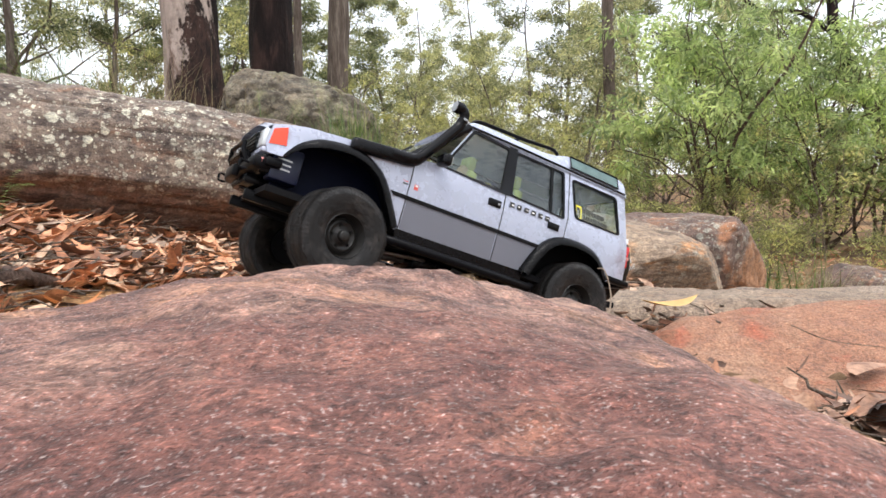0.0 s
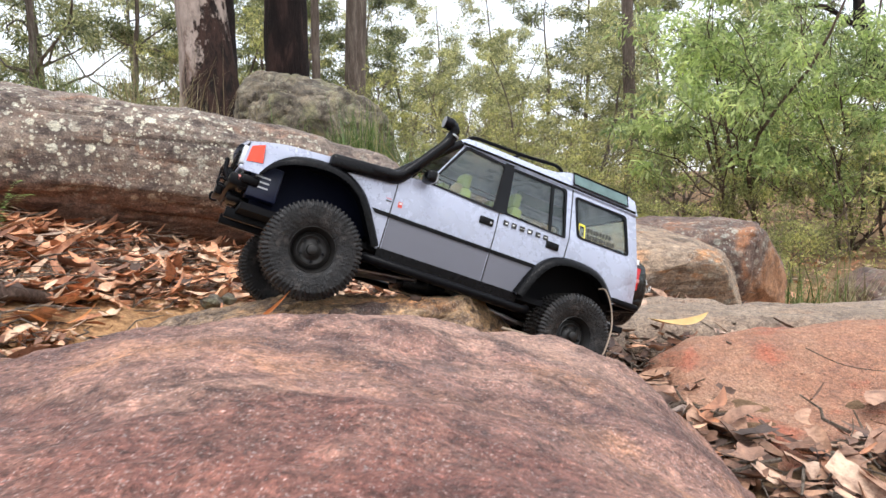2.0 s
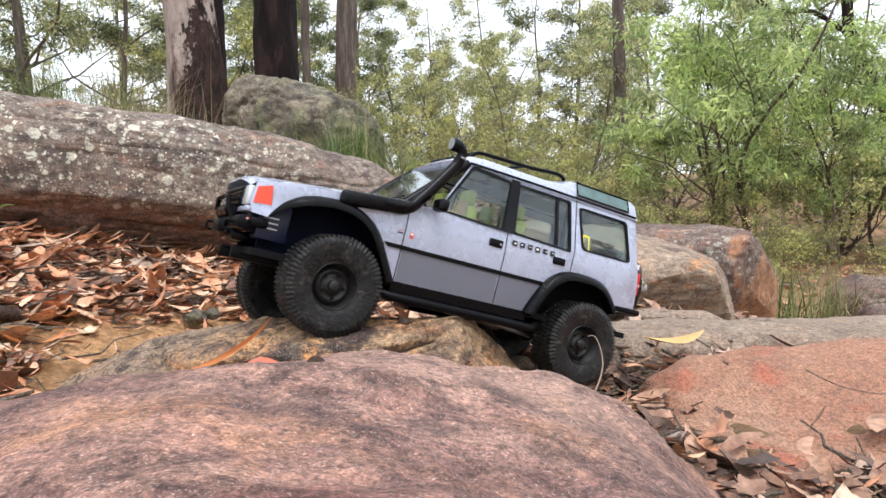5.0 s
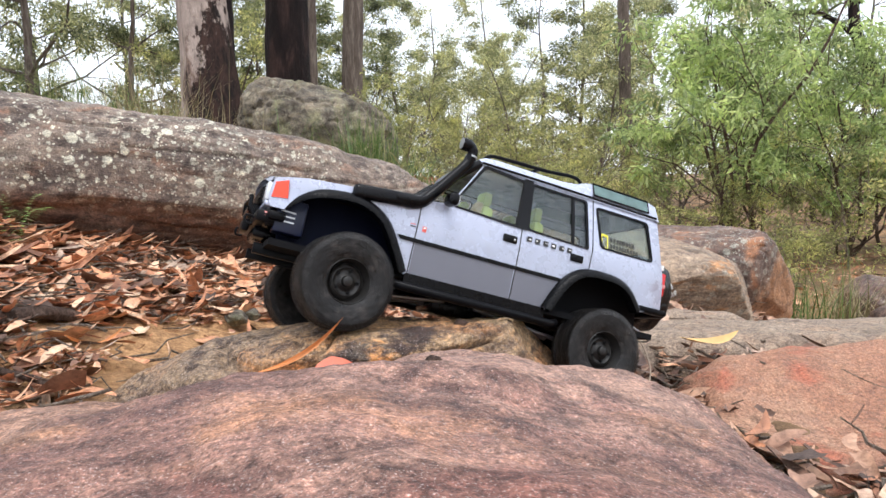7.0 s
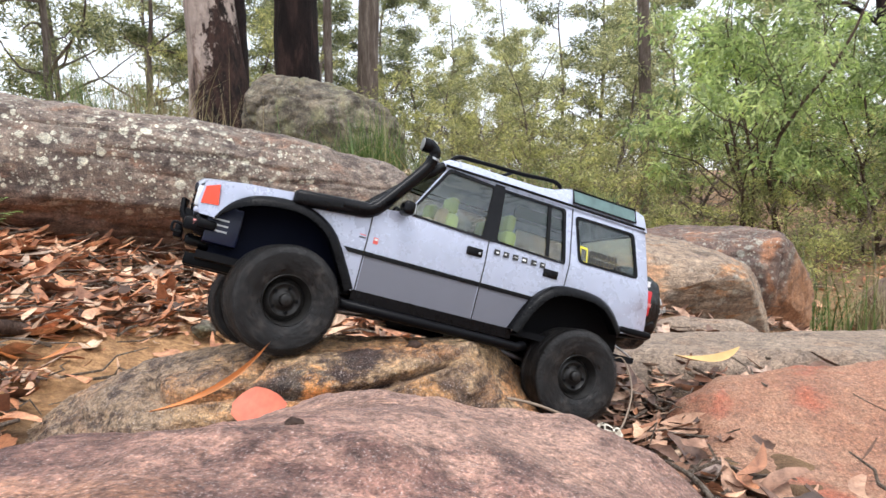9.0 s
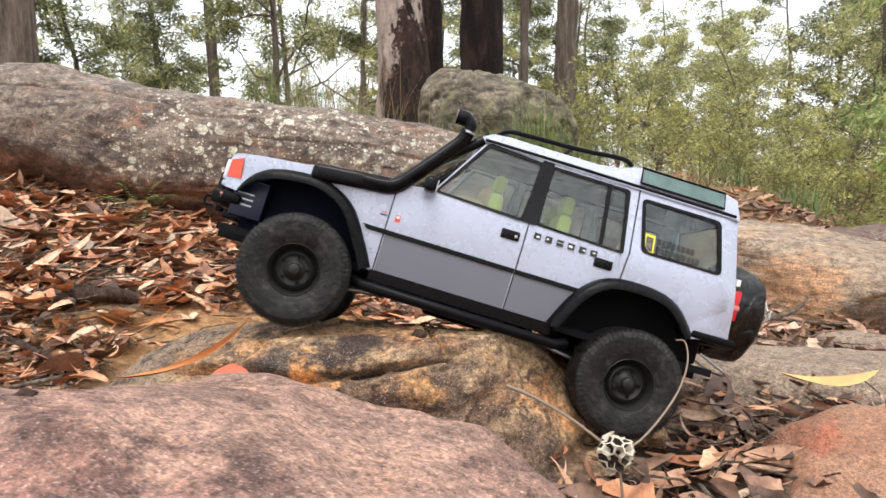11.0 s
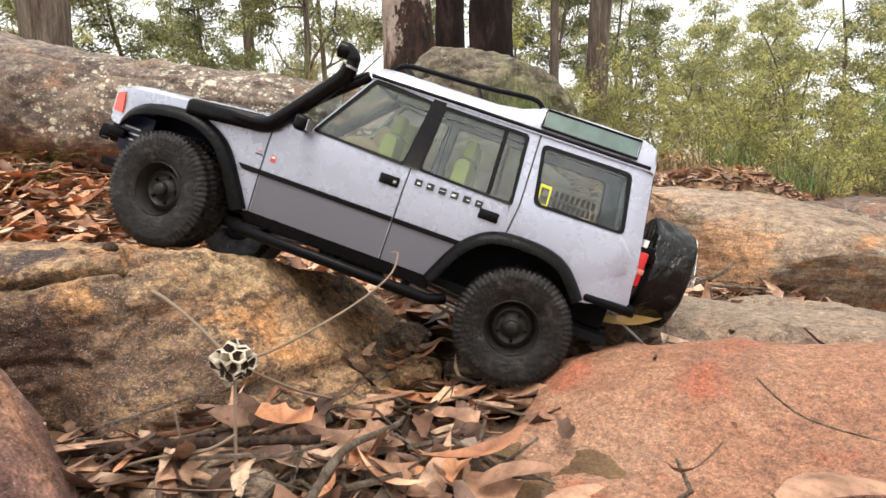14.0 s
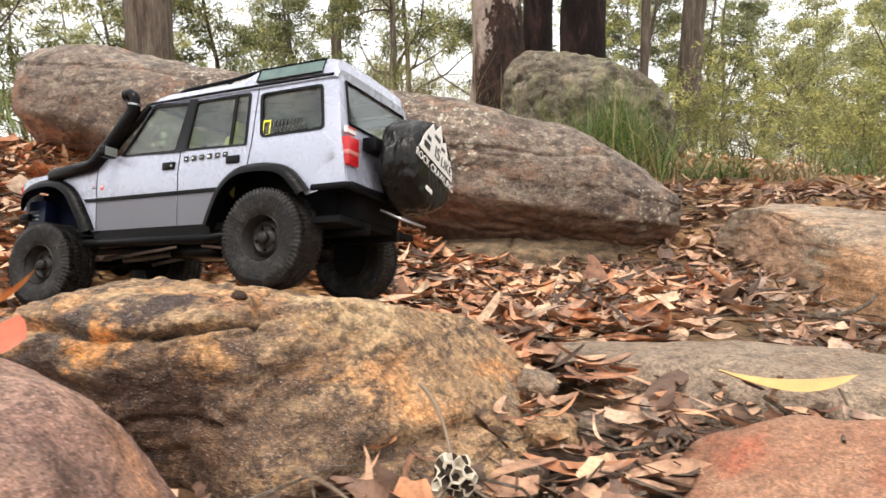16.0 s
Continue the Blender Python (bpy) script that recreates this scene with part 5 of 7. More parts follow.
for s in (1, -1):
    k = 0 if s == 1 else 1
    wing, door, rdoor, quarter = [[c for c in car.children if c.name.split(".")[0] == n][k] for n in ("front_wing", "front_door", "rear_door", "rear_quarter")]
    # small red and black stickers behind the wheel arch
    decal("sticker", 0.2595, 0.2660, 0.0792, 0.0832, M_RED, wing, s)
    decal("sticker", 0.2590, 0.2660, 0.0762, 0.0777, M_INK, wing, s)
    decal("sticker", 0.2460, 0.2510, 0.0737, 0.0822, M_RED, door, s)
    decal("sticker", 0.2469, 0.2500, 0.0772, 0.0792, M_WHITE, door, s, 0.0014)
    # row of six square pictograms
    for i in range(6):
        x = 0.1165 - 0.0113 * i
        ic = decal("pictogram", x - 0.0033, x + 0.0033, 0.0972, 0.1032, M_INK, rdoor, s)
        a, b = ((-0.002, 0.0010), (0.0, 0.0022), (-0.0026, 0.0026), (-0.001, 0.0026), (-0.0028, 0.0), (-0.0015, 0.0015))[i]
        decal("pictogram_mark", x + a, x + b, 0.0990 + 0.0006 * (i % 3), 0.1006 + 0.0005 * (i % 2), M_WHITE, ic, s, 0.0014)
    # yellow frame and two rows of dark letters on the quarter window, drawn as bars
    outer = [(0.0135, 0.1165), (0.0035, 0.1160), (0.0045, 0.1350), (0.0145, 0.1355)]
    part("window_frame_sticker", panel(outer, [shrink(outer, 0.0028)], s, 0.0003, 0.0002), M_YELLOW, quarter, "yellow rectangular frame sticker")
    for row, (n, x0, z0, z1, w) in enumerate(((8, 0.0005, 0.1275, 0.1335, 0.0048), (10, 0.0000, 0.1190, 0.1250, 0.0044))):
        for i in range(n):
            x = x0 - w * i
            part("letter_bar", panel([(x, z0), (x - w * 0.62, z0), (x - w * 0.62, z1), (x, z1)], (), s, 0.0003, 0.0002, ()), M_INK, quarter)
    part("number_sticker", box(bmesh.new(), -0.0905, -0.0865, min(s * 0.066, s * 0.083), max(s * 0.066, s * 0.083), 0.1125, 0.1190), M_WHITE, car)
    part("number_sticker_bar", box(bmesh.new(), -0.0910, -0.0868, min(s * 0.067, s * 0.082), max(s * 0.067, s * 0.082), 0.1170, 0.1186), M_RED, car)
# print on the spare wheel cover
face = -0.1490
turn = pose(0, 0.004, 0, 0, 0, -14) @ Matrix.Diagonal((1.25, 1.25, 1, 1))
base = Matrix(((0, 0, -1, face), (-1, 0, 0, -0.010), (0, 1, 0, 0.094), (0, 0, 0, 1)))
bm = bmesh.new()
peak = [(-0.036, -0.004), (0.036, -0.004), (0.034, 0.006), (0.027, 0.014), (0.024, 0.011), (0.014, 0.026), (0.008, 0.022), (0.0, 0.036), (-0.010, 0.024), (-0.015, 0.029), (-0.026, 0.016), (-0.030, 0.010)]
bm.faces.new([bm.verts.new((x, z, 0.0006)) for x, z in peak])
g = bmesh.ops.extrude_face_region(bm, geom=bm.faces[:])
for v in g["geom"]:
    if isinstance(v, bmesh.types.BMVert):
        v.co.z -= 0.0006
bmesh.ops.recalc_face_normals(bm, faces=bm.faces[:])
bm.transform(base @ turn)
part("mountain_print", bm, M_WHITE, spare, "white mountain-shaped print")
lettering("IS", 0.017, M_INK, spare, base @ turn @ pose(-0.001, 0.006, 0.0010))
lettering("LIKE", 0.013, M_INK, spare, base @ turn @ pose(0.020, 0.0035, 0.0010))
lettering("ROCK CRAWLING", 0.0098, M_WHITE, spare, base @ turn @ pose(0.0, -0.0105, 0.0008))
for x, z, w, h in ((-0.022, 0.004, 0.012, 0.006), (-0.020, 0.012, 0.008, 0.004), (-0.004, 0.020, 0.012, 0.0035), (0.010, 0.016, 0.008, 0.003)):
    bm = box(bmesh.new(), x - w / 2, x + w / 2, z - h / 2, z + h / 2, 0.0006, 0.0010)
    bm.transform(base @ turn)
    part("letter_bar", bm, M_INK, spare)
bm = box(bmesh.new(), -0.014, -0.002, -0.034, -0.030, 0, 0.0008)
bm.transform(base @ turn)
part("letter_bar", bm, M_WHITE, spare)

# ---- trees and shrubs ----
rng = np.random.default_rng(7)


def leaf_mesh(pos, length, width, rng, droop=0.4, outward=None):
    """Many narrow leaves as four-cornered blades; returns vertices and faces."""
    n = len(pos)
    d = rng.normal(size=(n, 3))
    d[:, 2] -= droop
    if outward is not None:
        d += outward
    d /= np.linalg.norm(d, axis=1, keepdims=True)
    s = np.cross(d, rng.normal(size=(n, 3)))
    s /= np.linalg.norm(s, axis=1, keepdims=True)
    L = length * rng.uniform(0.55, 1.35, (n, 1))
    W = width * rng.uniform(0.6, 1.3, (n, 1))
    v = np.stack([pos, pos + 0.42 * L * d + 0.5 * W * s, pos + L * d, pos + 0.42 * L * d - 0.5 * W * s], 1).reshape(-1, 3)
    f = np.arange(4 * n).reshape(n, 4)
    return v, f


def limb(start, direction, length, r0, r1, rng, n=7, wander=0.25, lift=0.15):
    p, d, out = np.array(start, float), np.array(direction, float), []
    d /= np.linalg.norm(d)
    for i in range(n):
        out.append((p.copy(), r0 + (r1 - r0) * i / (n - 1)))
        p = p + d * length / (n - 1)
        d = d + rng.normal(size=3) * wander / math.sqrt(n) * 1.5
        d[2] += lift / n
        d /= np.linalg.norm(d)
    return out


def add_limb(bm, pts, sides=6):
    tube(bm, [Vector(p) for p, r in pts], [r for p, r in pts], sides, 1.0, False)


def make_tree(name, height, trunk_r, spread, first, clumps, per, radius, leaf_len, leaf_w, leaf_m, bark_m, label, category, seed, limbs=9, lean=0.05, stems=1, wander=0.12, droop=0.5):
    """Trunk with limbs and twigs, and a crown of separate leaf clumps at the ends of the limbs."""
    r = np.random.default_rng(seed)
    root = new(name)
    tagged(root, label, category)
    bm = bmesh.new()
    tips = []
    for st in range(stems):
        base = np.array([0, 0, -0.15]) if stems == 1 else np.array([r.normal() * 0.12 * spread, r.normal() * 0.12 * spread, -0.1])
        hh = height * (1 if st == 0 else r.uniform(0.55, 1.0))
        trunk = limb(base, (r.normal() * lean, r.normal() * lean, 1), hh * 0.92, trunk_r, trunk_r * 0.2, r, 12, wander if stems == 1 else 0.35, 0.1)
        add_limb(bm, trunk, 9 if stems == 1 else 6)
        tips += [q for q, _ in trunk[-2:]]
        for k in range(limbs):
            t = first + (0.98 - first) * (k + r.uniform(0, 0.8)) / limbs
            i = min(int(t * 11), 10)
            p0, r0 = trunk[i]
            a = r.uniform(0, 2 * math.pi)
            ln = spread * r.uniform(0.5, 1.15) * (1.15 - 0.6 * t)
            lb = limb(p0, (math.cos(a), math.sin(a), r.uniform(0.1, 1.0)), ln, max(r0 * 0.5, 0.003), 0.0025, r, 8, 0.55, 0.3)
            add_limb(bm, lb, 5)
            for q, rr in lb[3:]:
                tw = limb(q, (r.normal(), r.normal(), r.normal() * 0.5 + 0.35), ln * r.uniform(0.2, 0.4), max(rr * 0.6, 0.0022), 0.0014, r, 5, 0.6, 0.2)
                add_limb(bm, tw, 4)
                tips += [tw[-1][0], tw[3][0]]
            tips += [lb[-1][0], lb[-2][0]]
    part("trunk", bm, bark_m, root, "", True)
    tips = np.array(tips)
    tips = tips[r.permutation(len(tips))[:clumps]]
    pos, out = [], []
    for c in tips:
        n = int(per * r.uniform(0.45, 1.5))
        rad = radius * r.uniform(0.6, 1.3)
        o = r.normal(size=(n, 3))
        o /= np.linalg.norm(o, axis=1, keepdims=True)
        o *= r.uniform(0.1, 1.0, (n, 1)) ** 0.6
        o[:, 2] *= 0.6
        pos.append(c + o * rad * np.array([1, 1, 1]))
        out.append(o * 0.9)
    pos, out = np.concatenate(pos), np.concatenate(out)
    keep = pos[:, 2] > 0.05
    v, f = leaf_mesh(pos[keep], leaf_len, leaf_w, r, droop, out[keep])
    mesh_ob("crown", v, f, leaf_m, root, "", False)
    return root


def put(proto, x, y, size, turn, z=None):
    c = copy_thing(proto, Matrix.Identity(4))
    c.matrix_basis = Matrix.LocRotScale((x, y, float(ground_z(x, y)) if z is None else z), Euler((0, 0, turn)), (size, size, size * 1.0))
    return c


gum_a = make_tree("gum_tree", 7.5, 0.085, 3.0, 0.24, 120, 85, 0.33, 0.14, 0.032, M_FARGUM, M_BARK_GREY, "slender olive-green gum tree with an open clumped crown", "tree", 11, 13, 0.06)
gum_b = make_tree("gum_tree", 6.8, 0.075, 2.7, 0.16, 125, 90, 0.31, 0.13, 0.030, M_GUM, M_BARK_GREY, "dark green gum tree with drooping leaf clumps", "tree", 12, 13, 0.12, 1, 0.25)
wattle = make_tree("wattle_tree", 4.4, 0.045, 1.9, 0.10, 115, 85, 0.23, 0.09, 0.023, M_FARGUM, M_BARK_GREY, "feathery light green wattle sapling in the woods behind", "tree", 13, 15, 0.12, 1, 0.3)
wattle_b = make_tree("wattle_tree", 3.6, 0.035, 1.9, 0.10, 110, 80, 0.20, 0.08, 0.022, M_SCRUB, M_BARK_GREY, "feathery yellow-green wattle sapling in the woods behind", "tree", 18, 13, 0.2, 3, 0.3)
bush_a = make_tree("leafy_bush", 3.2, 0.02, 1.2, 0.16, 150, 60, 0.18, 0.082, 0.020, M_BUSH, M_STICK, "tall bright green bush with narrow drooping leaves", "bush", 14, 8, 0.2, 4, 0.3, 0.9)
bush_b = make_tree("leafy_bush", 1.7, 0.011, 0.85, 0.05, 120, 30, 0.14, 0.055, 0.016, M_SCRUB, M_TWIG, "yellow-green scrub bush with fine leaves and bare stems", "bush", 15, 7, 0.25, 5, 0.3, 0.2)
bush_c = make_tree("leafy_bush", 1.0, 0.008, 0.6, 0.03, 100, 30, 0.11, 0.045, 0.014, M_SCRUB, M_TWIG, "low olive scrub bush with fine leaves", "bush", 16, 6, 0.3, 5, 0.3, 0.2)
r2 = np.random.default_rng(21)


def stand(proto, spots, lo, hi):
    first = True
    for x, y, *size in spots:
        s, a = size[0] if size else r2.uniform(lo, hi), r2.uniform(0, 6.28)
        if first:
            proto.matrix_basis = Matrix.LocRotScale((x, y, float(ground_z(x, y))), Euler((0, 0, a)), (s, s, s))
            first = False
        else:
            put(proto, x, y, s, a)


def ring(n, r_lo, r_hi, a_lo, a_hi):
    """Spots in a fan; angles from straight ahead, to one side negative."""
    out = []
    for k in range(n):
        a = radians(a_lo + (a_hi - a_lo) * (k + r2.uniform(0.1, 0.9)) / n)
        d = r2.uniform(r_lo, r_hi)
        out.append((d * math.sin(a), d * math.cos(a)))
    return out


# rings from 50 to 290 degrees: unseen trees added to vary the window reflections
stand(gum_a, ring(8, 13, 22, -75, -24) + [(3.4, 19.0), (0.9, 24.0), (7.0, 17.0), (-2.6, 21.0), (-1.0, 28.0), (10.0, 21.0)] + ring(8, 20, 35, 50, 280), 0.75, 1.05)
stand(gum_b, ring(8, 10, 17, -74, -25) + [(4.6, 15.0, 0.8), (-3.3, 13.5, 0.8), (-5.3, 14.5, 0.85), (-2.3, 15.5, 0.75), (-1.2, 17.0, 0.66), (2.6, 20.0, 0.9), (8.2, 14.0, 0.8)] + ring(5, 15, 26, 50, 280), 0.65, 0.95)
stand(wattle, [(-0.9, 13.5, 0.66), (0.4, 15.0, 0.74), (1.2, 12.0, 0.72), (2.4, 12.4, 0.86), (3.9, 13.5, 0.95), (5.6, 12.5, 0.95), (-2.2, 16.0, 0.7), (1.6, 17.5, 0.95), (-0.6, 19, 0.9)] + ring(5, 15, 22, -60, -16) + ring(12, 26, 42, -75, 40), 0.75, 1.1)
stand(wattle_b, [(-0.2, 10.5, 0.5), (1.8, 9.4, 0.55), (3.2, 9.5, 0.7), (0.7, 13, 0.6), (-1.7, 12.0, 0.5), (-3.6, 11.5, 0.95), (-2.5, 12.8, 0.8), (2.8, 15, 0.8), (-1.5, 15, 0.75), (5.2, 9.5, 0.8)] + ring(4, 13, 20, -70, -26) + ring(9, 18, 28, -45, 36) + [(x, y, 1.3) for x, y in ring(9, 7, 12, 70, 290)], 0.65, 0.9)
stand(bush_a, [(2.35, 5.9), (3.1, 5.6), (3.9, 6.0), (3.2, 7.2), (4.6, 5.6)], 0.85, 1.1)
stand(bush_b, [(2.0, 5.7), (2.7, 5.0), (3.6, 4.8), (0.9, 7.2), (0.1, 7.9), (1.5, 6.4), (-0.8, 8.6), (-2.6, 9.6), (-4.5, 9.0), (-6.5, 8.5), (-9, 7)], 0.65, 0.95)
stand(bush_c, [(1.2, 4.6), (1.9, 4.1), (2.7, 3.9), (0.5, 5.4), (-3.2, 6.9), (-4.4, 6.4), (-6.0, 6.6), (0.8, 5.0), (1.6, 5.0)], 0.55, 0.9)


def big_trunk(name, x, y, r, top, material, label, lean=(0, 0), seed=0, flare=1.35):
    n, sides = 60, 40
    z0 = float(ground_z(x, y)) - 0.15
    v, f = [], []
    for i in range(n):
        t = i / (n - 1)
        z = t * top
        rr = r * (1 + (flare - 1) * math.exp(-z / 0.5)) * (1 - 0.35 * t)
        for k in range(sides):
            a = 2 * math.pi * k / sides
            p = (rr * math.cos(a), rr * math.sin(a), z)
            d = 1 + 0.10 * fbm((p[0], p[1], z * 0.35), 2.2 / r * 0.4, 3, seed) + 0.05 * fbm((p[0], p[1], z * 0.3), 4 / r * 0.6, 3, seed + 3)
            v.append((p[0] * d + lean[0] * z, p[1] * d + lean[1] * z, z))
    for i in range(n - 1):
        for k in range(sides):
            f.append((i * sides + k, i * sides + (k + 1) % sides, (i + 1) * sides + (k + 1) % sides, (i + 1) * sides + k))
    root = new(name)
    root.location = (x, y, z0)
    tagged(root, label, "tree")
    mesh_ob("trunk", v, f, material, root)
    rr = np.random.default_rng(seed + 50)
    bm = bmesh.new()
    tips = []
    for k in range(7):
        a = rr.uniform(0, 6.28)
        lb = limb((lean[0] * top * 0.9, lean[1] * top * 0.9, top * rr.uniform(0.7, 0.99)), (math.cos(a), math.sin(a), 0.7), 2.2, 0.05, 0.008, rr, 7, 0.4, 0.2)
        add_limb(bm, lb, 6)
        tips += [q for q, _ in lb[2:]]
    part("limb", bm, material, root, "", True)
    tips = np.array(tips)
    pos = tips[rr.integers(0, len(tips), 2500)] + rr.normal(size=(2500, 3)) * 0.45
    lv, lf = leaf_mesh(pos, 0.14, 0.026, rr)
    mesh_ob("crown", lv, lf, M_GUM, root, "", False)
    return root


big_trunk("gum_trunk_tree", -1.56, 4.45, 0.165, 7.0, M_BARK_PALE, "thick gum tree, patchy pale bark over a charred foot", (-0.055, 0.0), 1, 1.55)
big_trunk("gum_trunk_tree", -2.36, 6.80, 0.15, 8.5, M_BARK_DARK, "slim black charred gum stem beside the thick tree", (0.02, 0.0), 5, 1.3)
big_trunk("gum_trunk_tree", -1.24, 4.92, 0.155, 7.5, M_BARK_DARK, "black fire-charred gum tree", (0.03, 0.0), 2, 1.25)
big_trunk("gum_trunk_tree", -1.62, 10.2, 0.165, 9.0, M_BARK_GREY, "straight grey stringybark tree", (0.05, 0.0), 3, 1.2)
big_trunk("gum_trunk_tree", -6.3, 5.3, 0.26, 9.0, M_BARK_GREY, "straight grey stringybark tree standing apart", (0.0, 0.0), 4, 1.2)
for k, (x, y, r) in enumerate([(2.84, 11.3, 0.11), (-7.59, 10.1, 0.10), (-1.95, 9.3, 0.06)]):
    big_trunk("gum_trunk_tree", x, y, r, 8.0, M_BARK_GREY, "slim grey gum trunk further back in the woods", (r2.normal() * 0.04, 0), 10 + k, 1.15)


# ---- grass ----
def tussock(name, x, y, n, height, spread, material, label, seed, z=None, droop=0.9):
    r = np.random.default_rng(seed)
    v, f = [], []
    z0 = float(ground_z(x, y)) if z is None else z
    for k in range(n):
        a = r.uniform(0, 6.28)
        b = np.array([r.normal() * spread * 0.25, r.normal() * spread * 0.25, 0])
        h = height * r.uniform(0.5, 1.1)
        out = spread * r.uniform(0.1, 1.0)
        w = 0.0027 * r.uniform(0.5, 1.4)
        side = np.array([-math.sin(a), math.cos(a), 0]) * w
        base = len(v)
        for i in range(5):
            t = i / 4
            p = b + np.array([math.cos(a) * out * t ** 1.6, math.sin(a) * out * t ** 1.6, h * (t - droop * 0.35 * t ** 3 * (out / spread))])
            ww = side * (1 - 0.92 * t)
            v += [p - ww, p + ww]
        f += [(base + 2 * i, base + 2 * i + 1, base + 2 * i + 3, base + 2 * i + 2) for i in range(4)]
    ob = mesh_ob(name, v, f, material, None, "", False)
    ob.location = (x, y, z0)
    return tagged(ob, label, "grass", kind="stuff")


tussock("grass_tussock", -0.45, 3.15, 420, 0.46, 0.74, M_GRASS, "long green grass tussock arching beside the mossy boulder", 1, 0.30, 2.5)
tussock("grass_tussock", -0.44, 3.13, 420, 0.46, 0.22, M_GRASS, "dense upright green heart of the grass tussock", 9, 0.29, 0.8)
tussock("grass_tussock", -0.68, 3.20, 220, 0.28, 0.30, M_GRASS, "soft green grass at the foot of the mossy boulder", 6, 0.32)
tussock("grass_tussock", -0.30, 3.05, 120, 0.20, 0.3, M_DRYGRASS, "dry grass beside the green tussock", 7, 0.27)
tussock("grass_tussock", -1.32, 2.85, 330, 0.72, 0.46, M_DRYGRASS, "thin dry grass tussock behind the long rock", 2, 0.3)
tussock("grass_tussock", -1.60, 3.00, 480, 0.74, 0.5, M_GRASS, "thin mixed grass tussock behind the long rock", 3, 0.3)
tussock("grass_tussock", -1.02, 2.95, 90, 0.5, 0.4, M_DRYGRASS, "thin dry grass tussock behind the long rock", 4, 0.3)
tussock("grass_tussock", -2.3, 3.6, 150, 0.6, 0.5, M_DRYGRASS, "thin dry grass tussock behind the long rock", 8, 0.35)
tussock("grass_tussock", -1.62, 1.62, 260, 0.36, 0.42, M_GRASS, "arching grass blades at the end of the long rock", 5)
for k, (x, y, h) in enumerate([(1.38, 2.75, 0.55), (1.7, 3.0, 0.42), (1.15, 3.1, 0.22), (0.2, 3.3, 0.2), (0.6, 3.3, 0.22), (2.0, 3.3, 0.3), (-0.05, 3.3, 0.2), (0.9, 3.6, 0.25), (0.35, 3.9, 0.25), (1.5, 3.7, 0.3)]):
    tussock("grass_tussock", x, y, 140, 0.75 * h, 0.30, M_DRYGRASS if k % 2 else M_GRASS, "thin bush grass at the edge of the clearing", 20 + k)
# crooked dark limb of a tree at the side
crooked = new("crooked_tree")
tagged(crooked, "crooked dark tree with a bare leaning trunk", "tree")
bm = bmesh.new()
tube(bm, arc([(5.6, 8.3, -0.2), (5.35, 8.3, 0.8), (5.05, 8.26, 1.35), (4.72, 8.25, 1.95), (4.66, 8.3, 2.5), (4.5, 8.3, 3.3)], 6), [0.10 - 0.0018 * i for i in range(31)], 9, 1.0, False)
part("trunk", bm, M_BARK_DARK, crooked, "", True)
for pts in ([(4.72, 8.25, 1.95), (4.3, 8.3, 2.25), (3.9, 8.4, 2.3), (3.6, 8.4, 2.5)], [(4.68, 8.3, 2.3), (5.0, 8.2, 2.7), (5.3, 8.2, 3.2)]):
    bm = bmesh.new()
    tube(bm, arc(pts, 5), 0.028, 6, 1.0, False)
    part("limb", bm, M_BARK_DARK, crooked, "", True)

# ---- leaf litter ----
def bent_leaf(length, width, curl, bend, twist=0.0, n=6, tip=0.0, cut=(0.0, 1.0), ragged=0.0):
    """A dry gum leaf or a broken piece of one, with a folded midrib: vertices and faces, lying along x."""
    v, f = [], []
    for i in range(n + 1):
        t = cut[0] + (cut[1] - cut[0]) * i / n
        w = width * 0.5 * math.sin(math.pi * min(1, 0.04 + t * 0.96) ** 0.85) ** 0.8 * (1 + ragged * math.sin(2.4 * i * i + 9 * width)) + 0.0004 * length
        x, z = length * (t - 0.5), bend * length * (4 * (t - 0.5) ** 2)
        a = twist * (t - 0.5)
        sway = tip * length * (t - 0.5) ** 2
        for s in (-1, 0, 1):
            yy, zz = s * w, curl * w * abs(s)
            v.append((x, sway + yy * math.cos(a) - zz * math.sin(a), z + yy * math.sin(a) + zz * math.cos(a)))
    for i in range(n):
        for k in (0, 1):
            f.append((3 * i + k, 3 * i + 3 + k, 3 * i + 4 + k, 3 * i + 1 + k))
    return np.array(v), f


LEAF_KINDS = [(0.20, 0.35, 0.08, 0.6, 0.5, (0, 1), 0.0), (0.24, -0.5, -0.10, -0.8, -0.4, (0, 1), 0.1), (0.16, 0.7, 0.18, 1.2, 0.8, (0, 1), 0.0), (0.28, 0.45, -0.14, 0.5, 0.3, (0, 0.72), 0.18), (0.20, 0.8, 0.10, -1.5, 0.6, (0.1, 1), 0.12), (0.36, 0.6, 0.16, 0.7, 0.1, (0.2, 0.8), 0.22), (0.10, 0.3, 0.2, 2.0, 1.0, (0, 1), 0.0), (0.34, 0.7, 0.14, 1.1, 0.3, (0.3, 0.95), 0.25), (0.08, 0.9, 0.06, 0.6, 0.4, (0.15, 0.9), 0.2), (0.85, 0.15, 0.05, 0.2, 0.0, (0.0, 1.0), 0.03)]


def inside(x, y, poly):
    n, hit = len(poly), False
    for i in range(n):
        (x0, y0), (x1, y1) = poly[i], poly[(i + 1) % n]
        if (y0 > y) != (y1 > y) and x < (x1 - x0) * (y - y0) / (y1 - y0) + x0:
            hit = not hit
    return hit


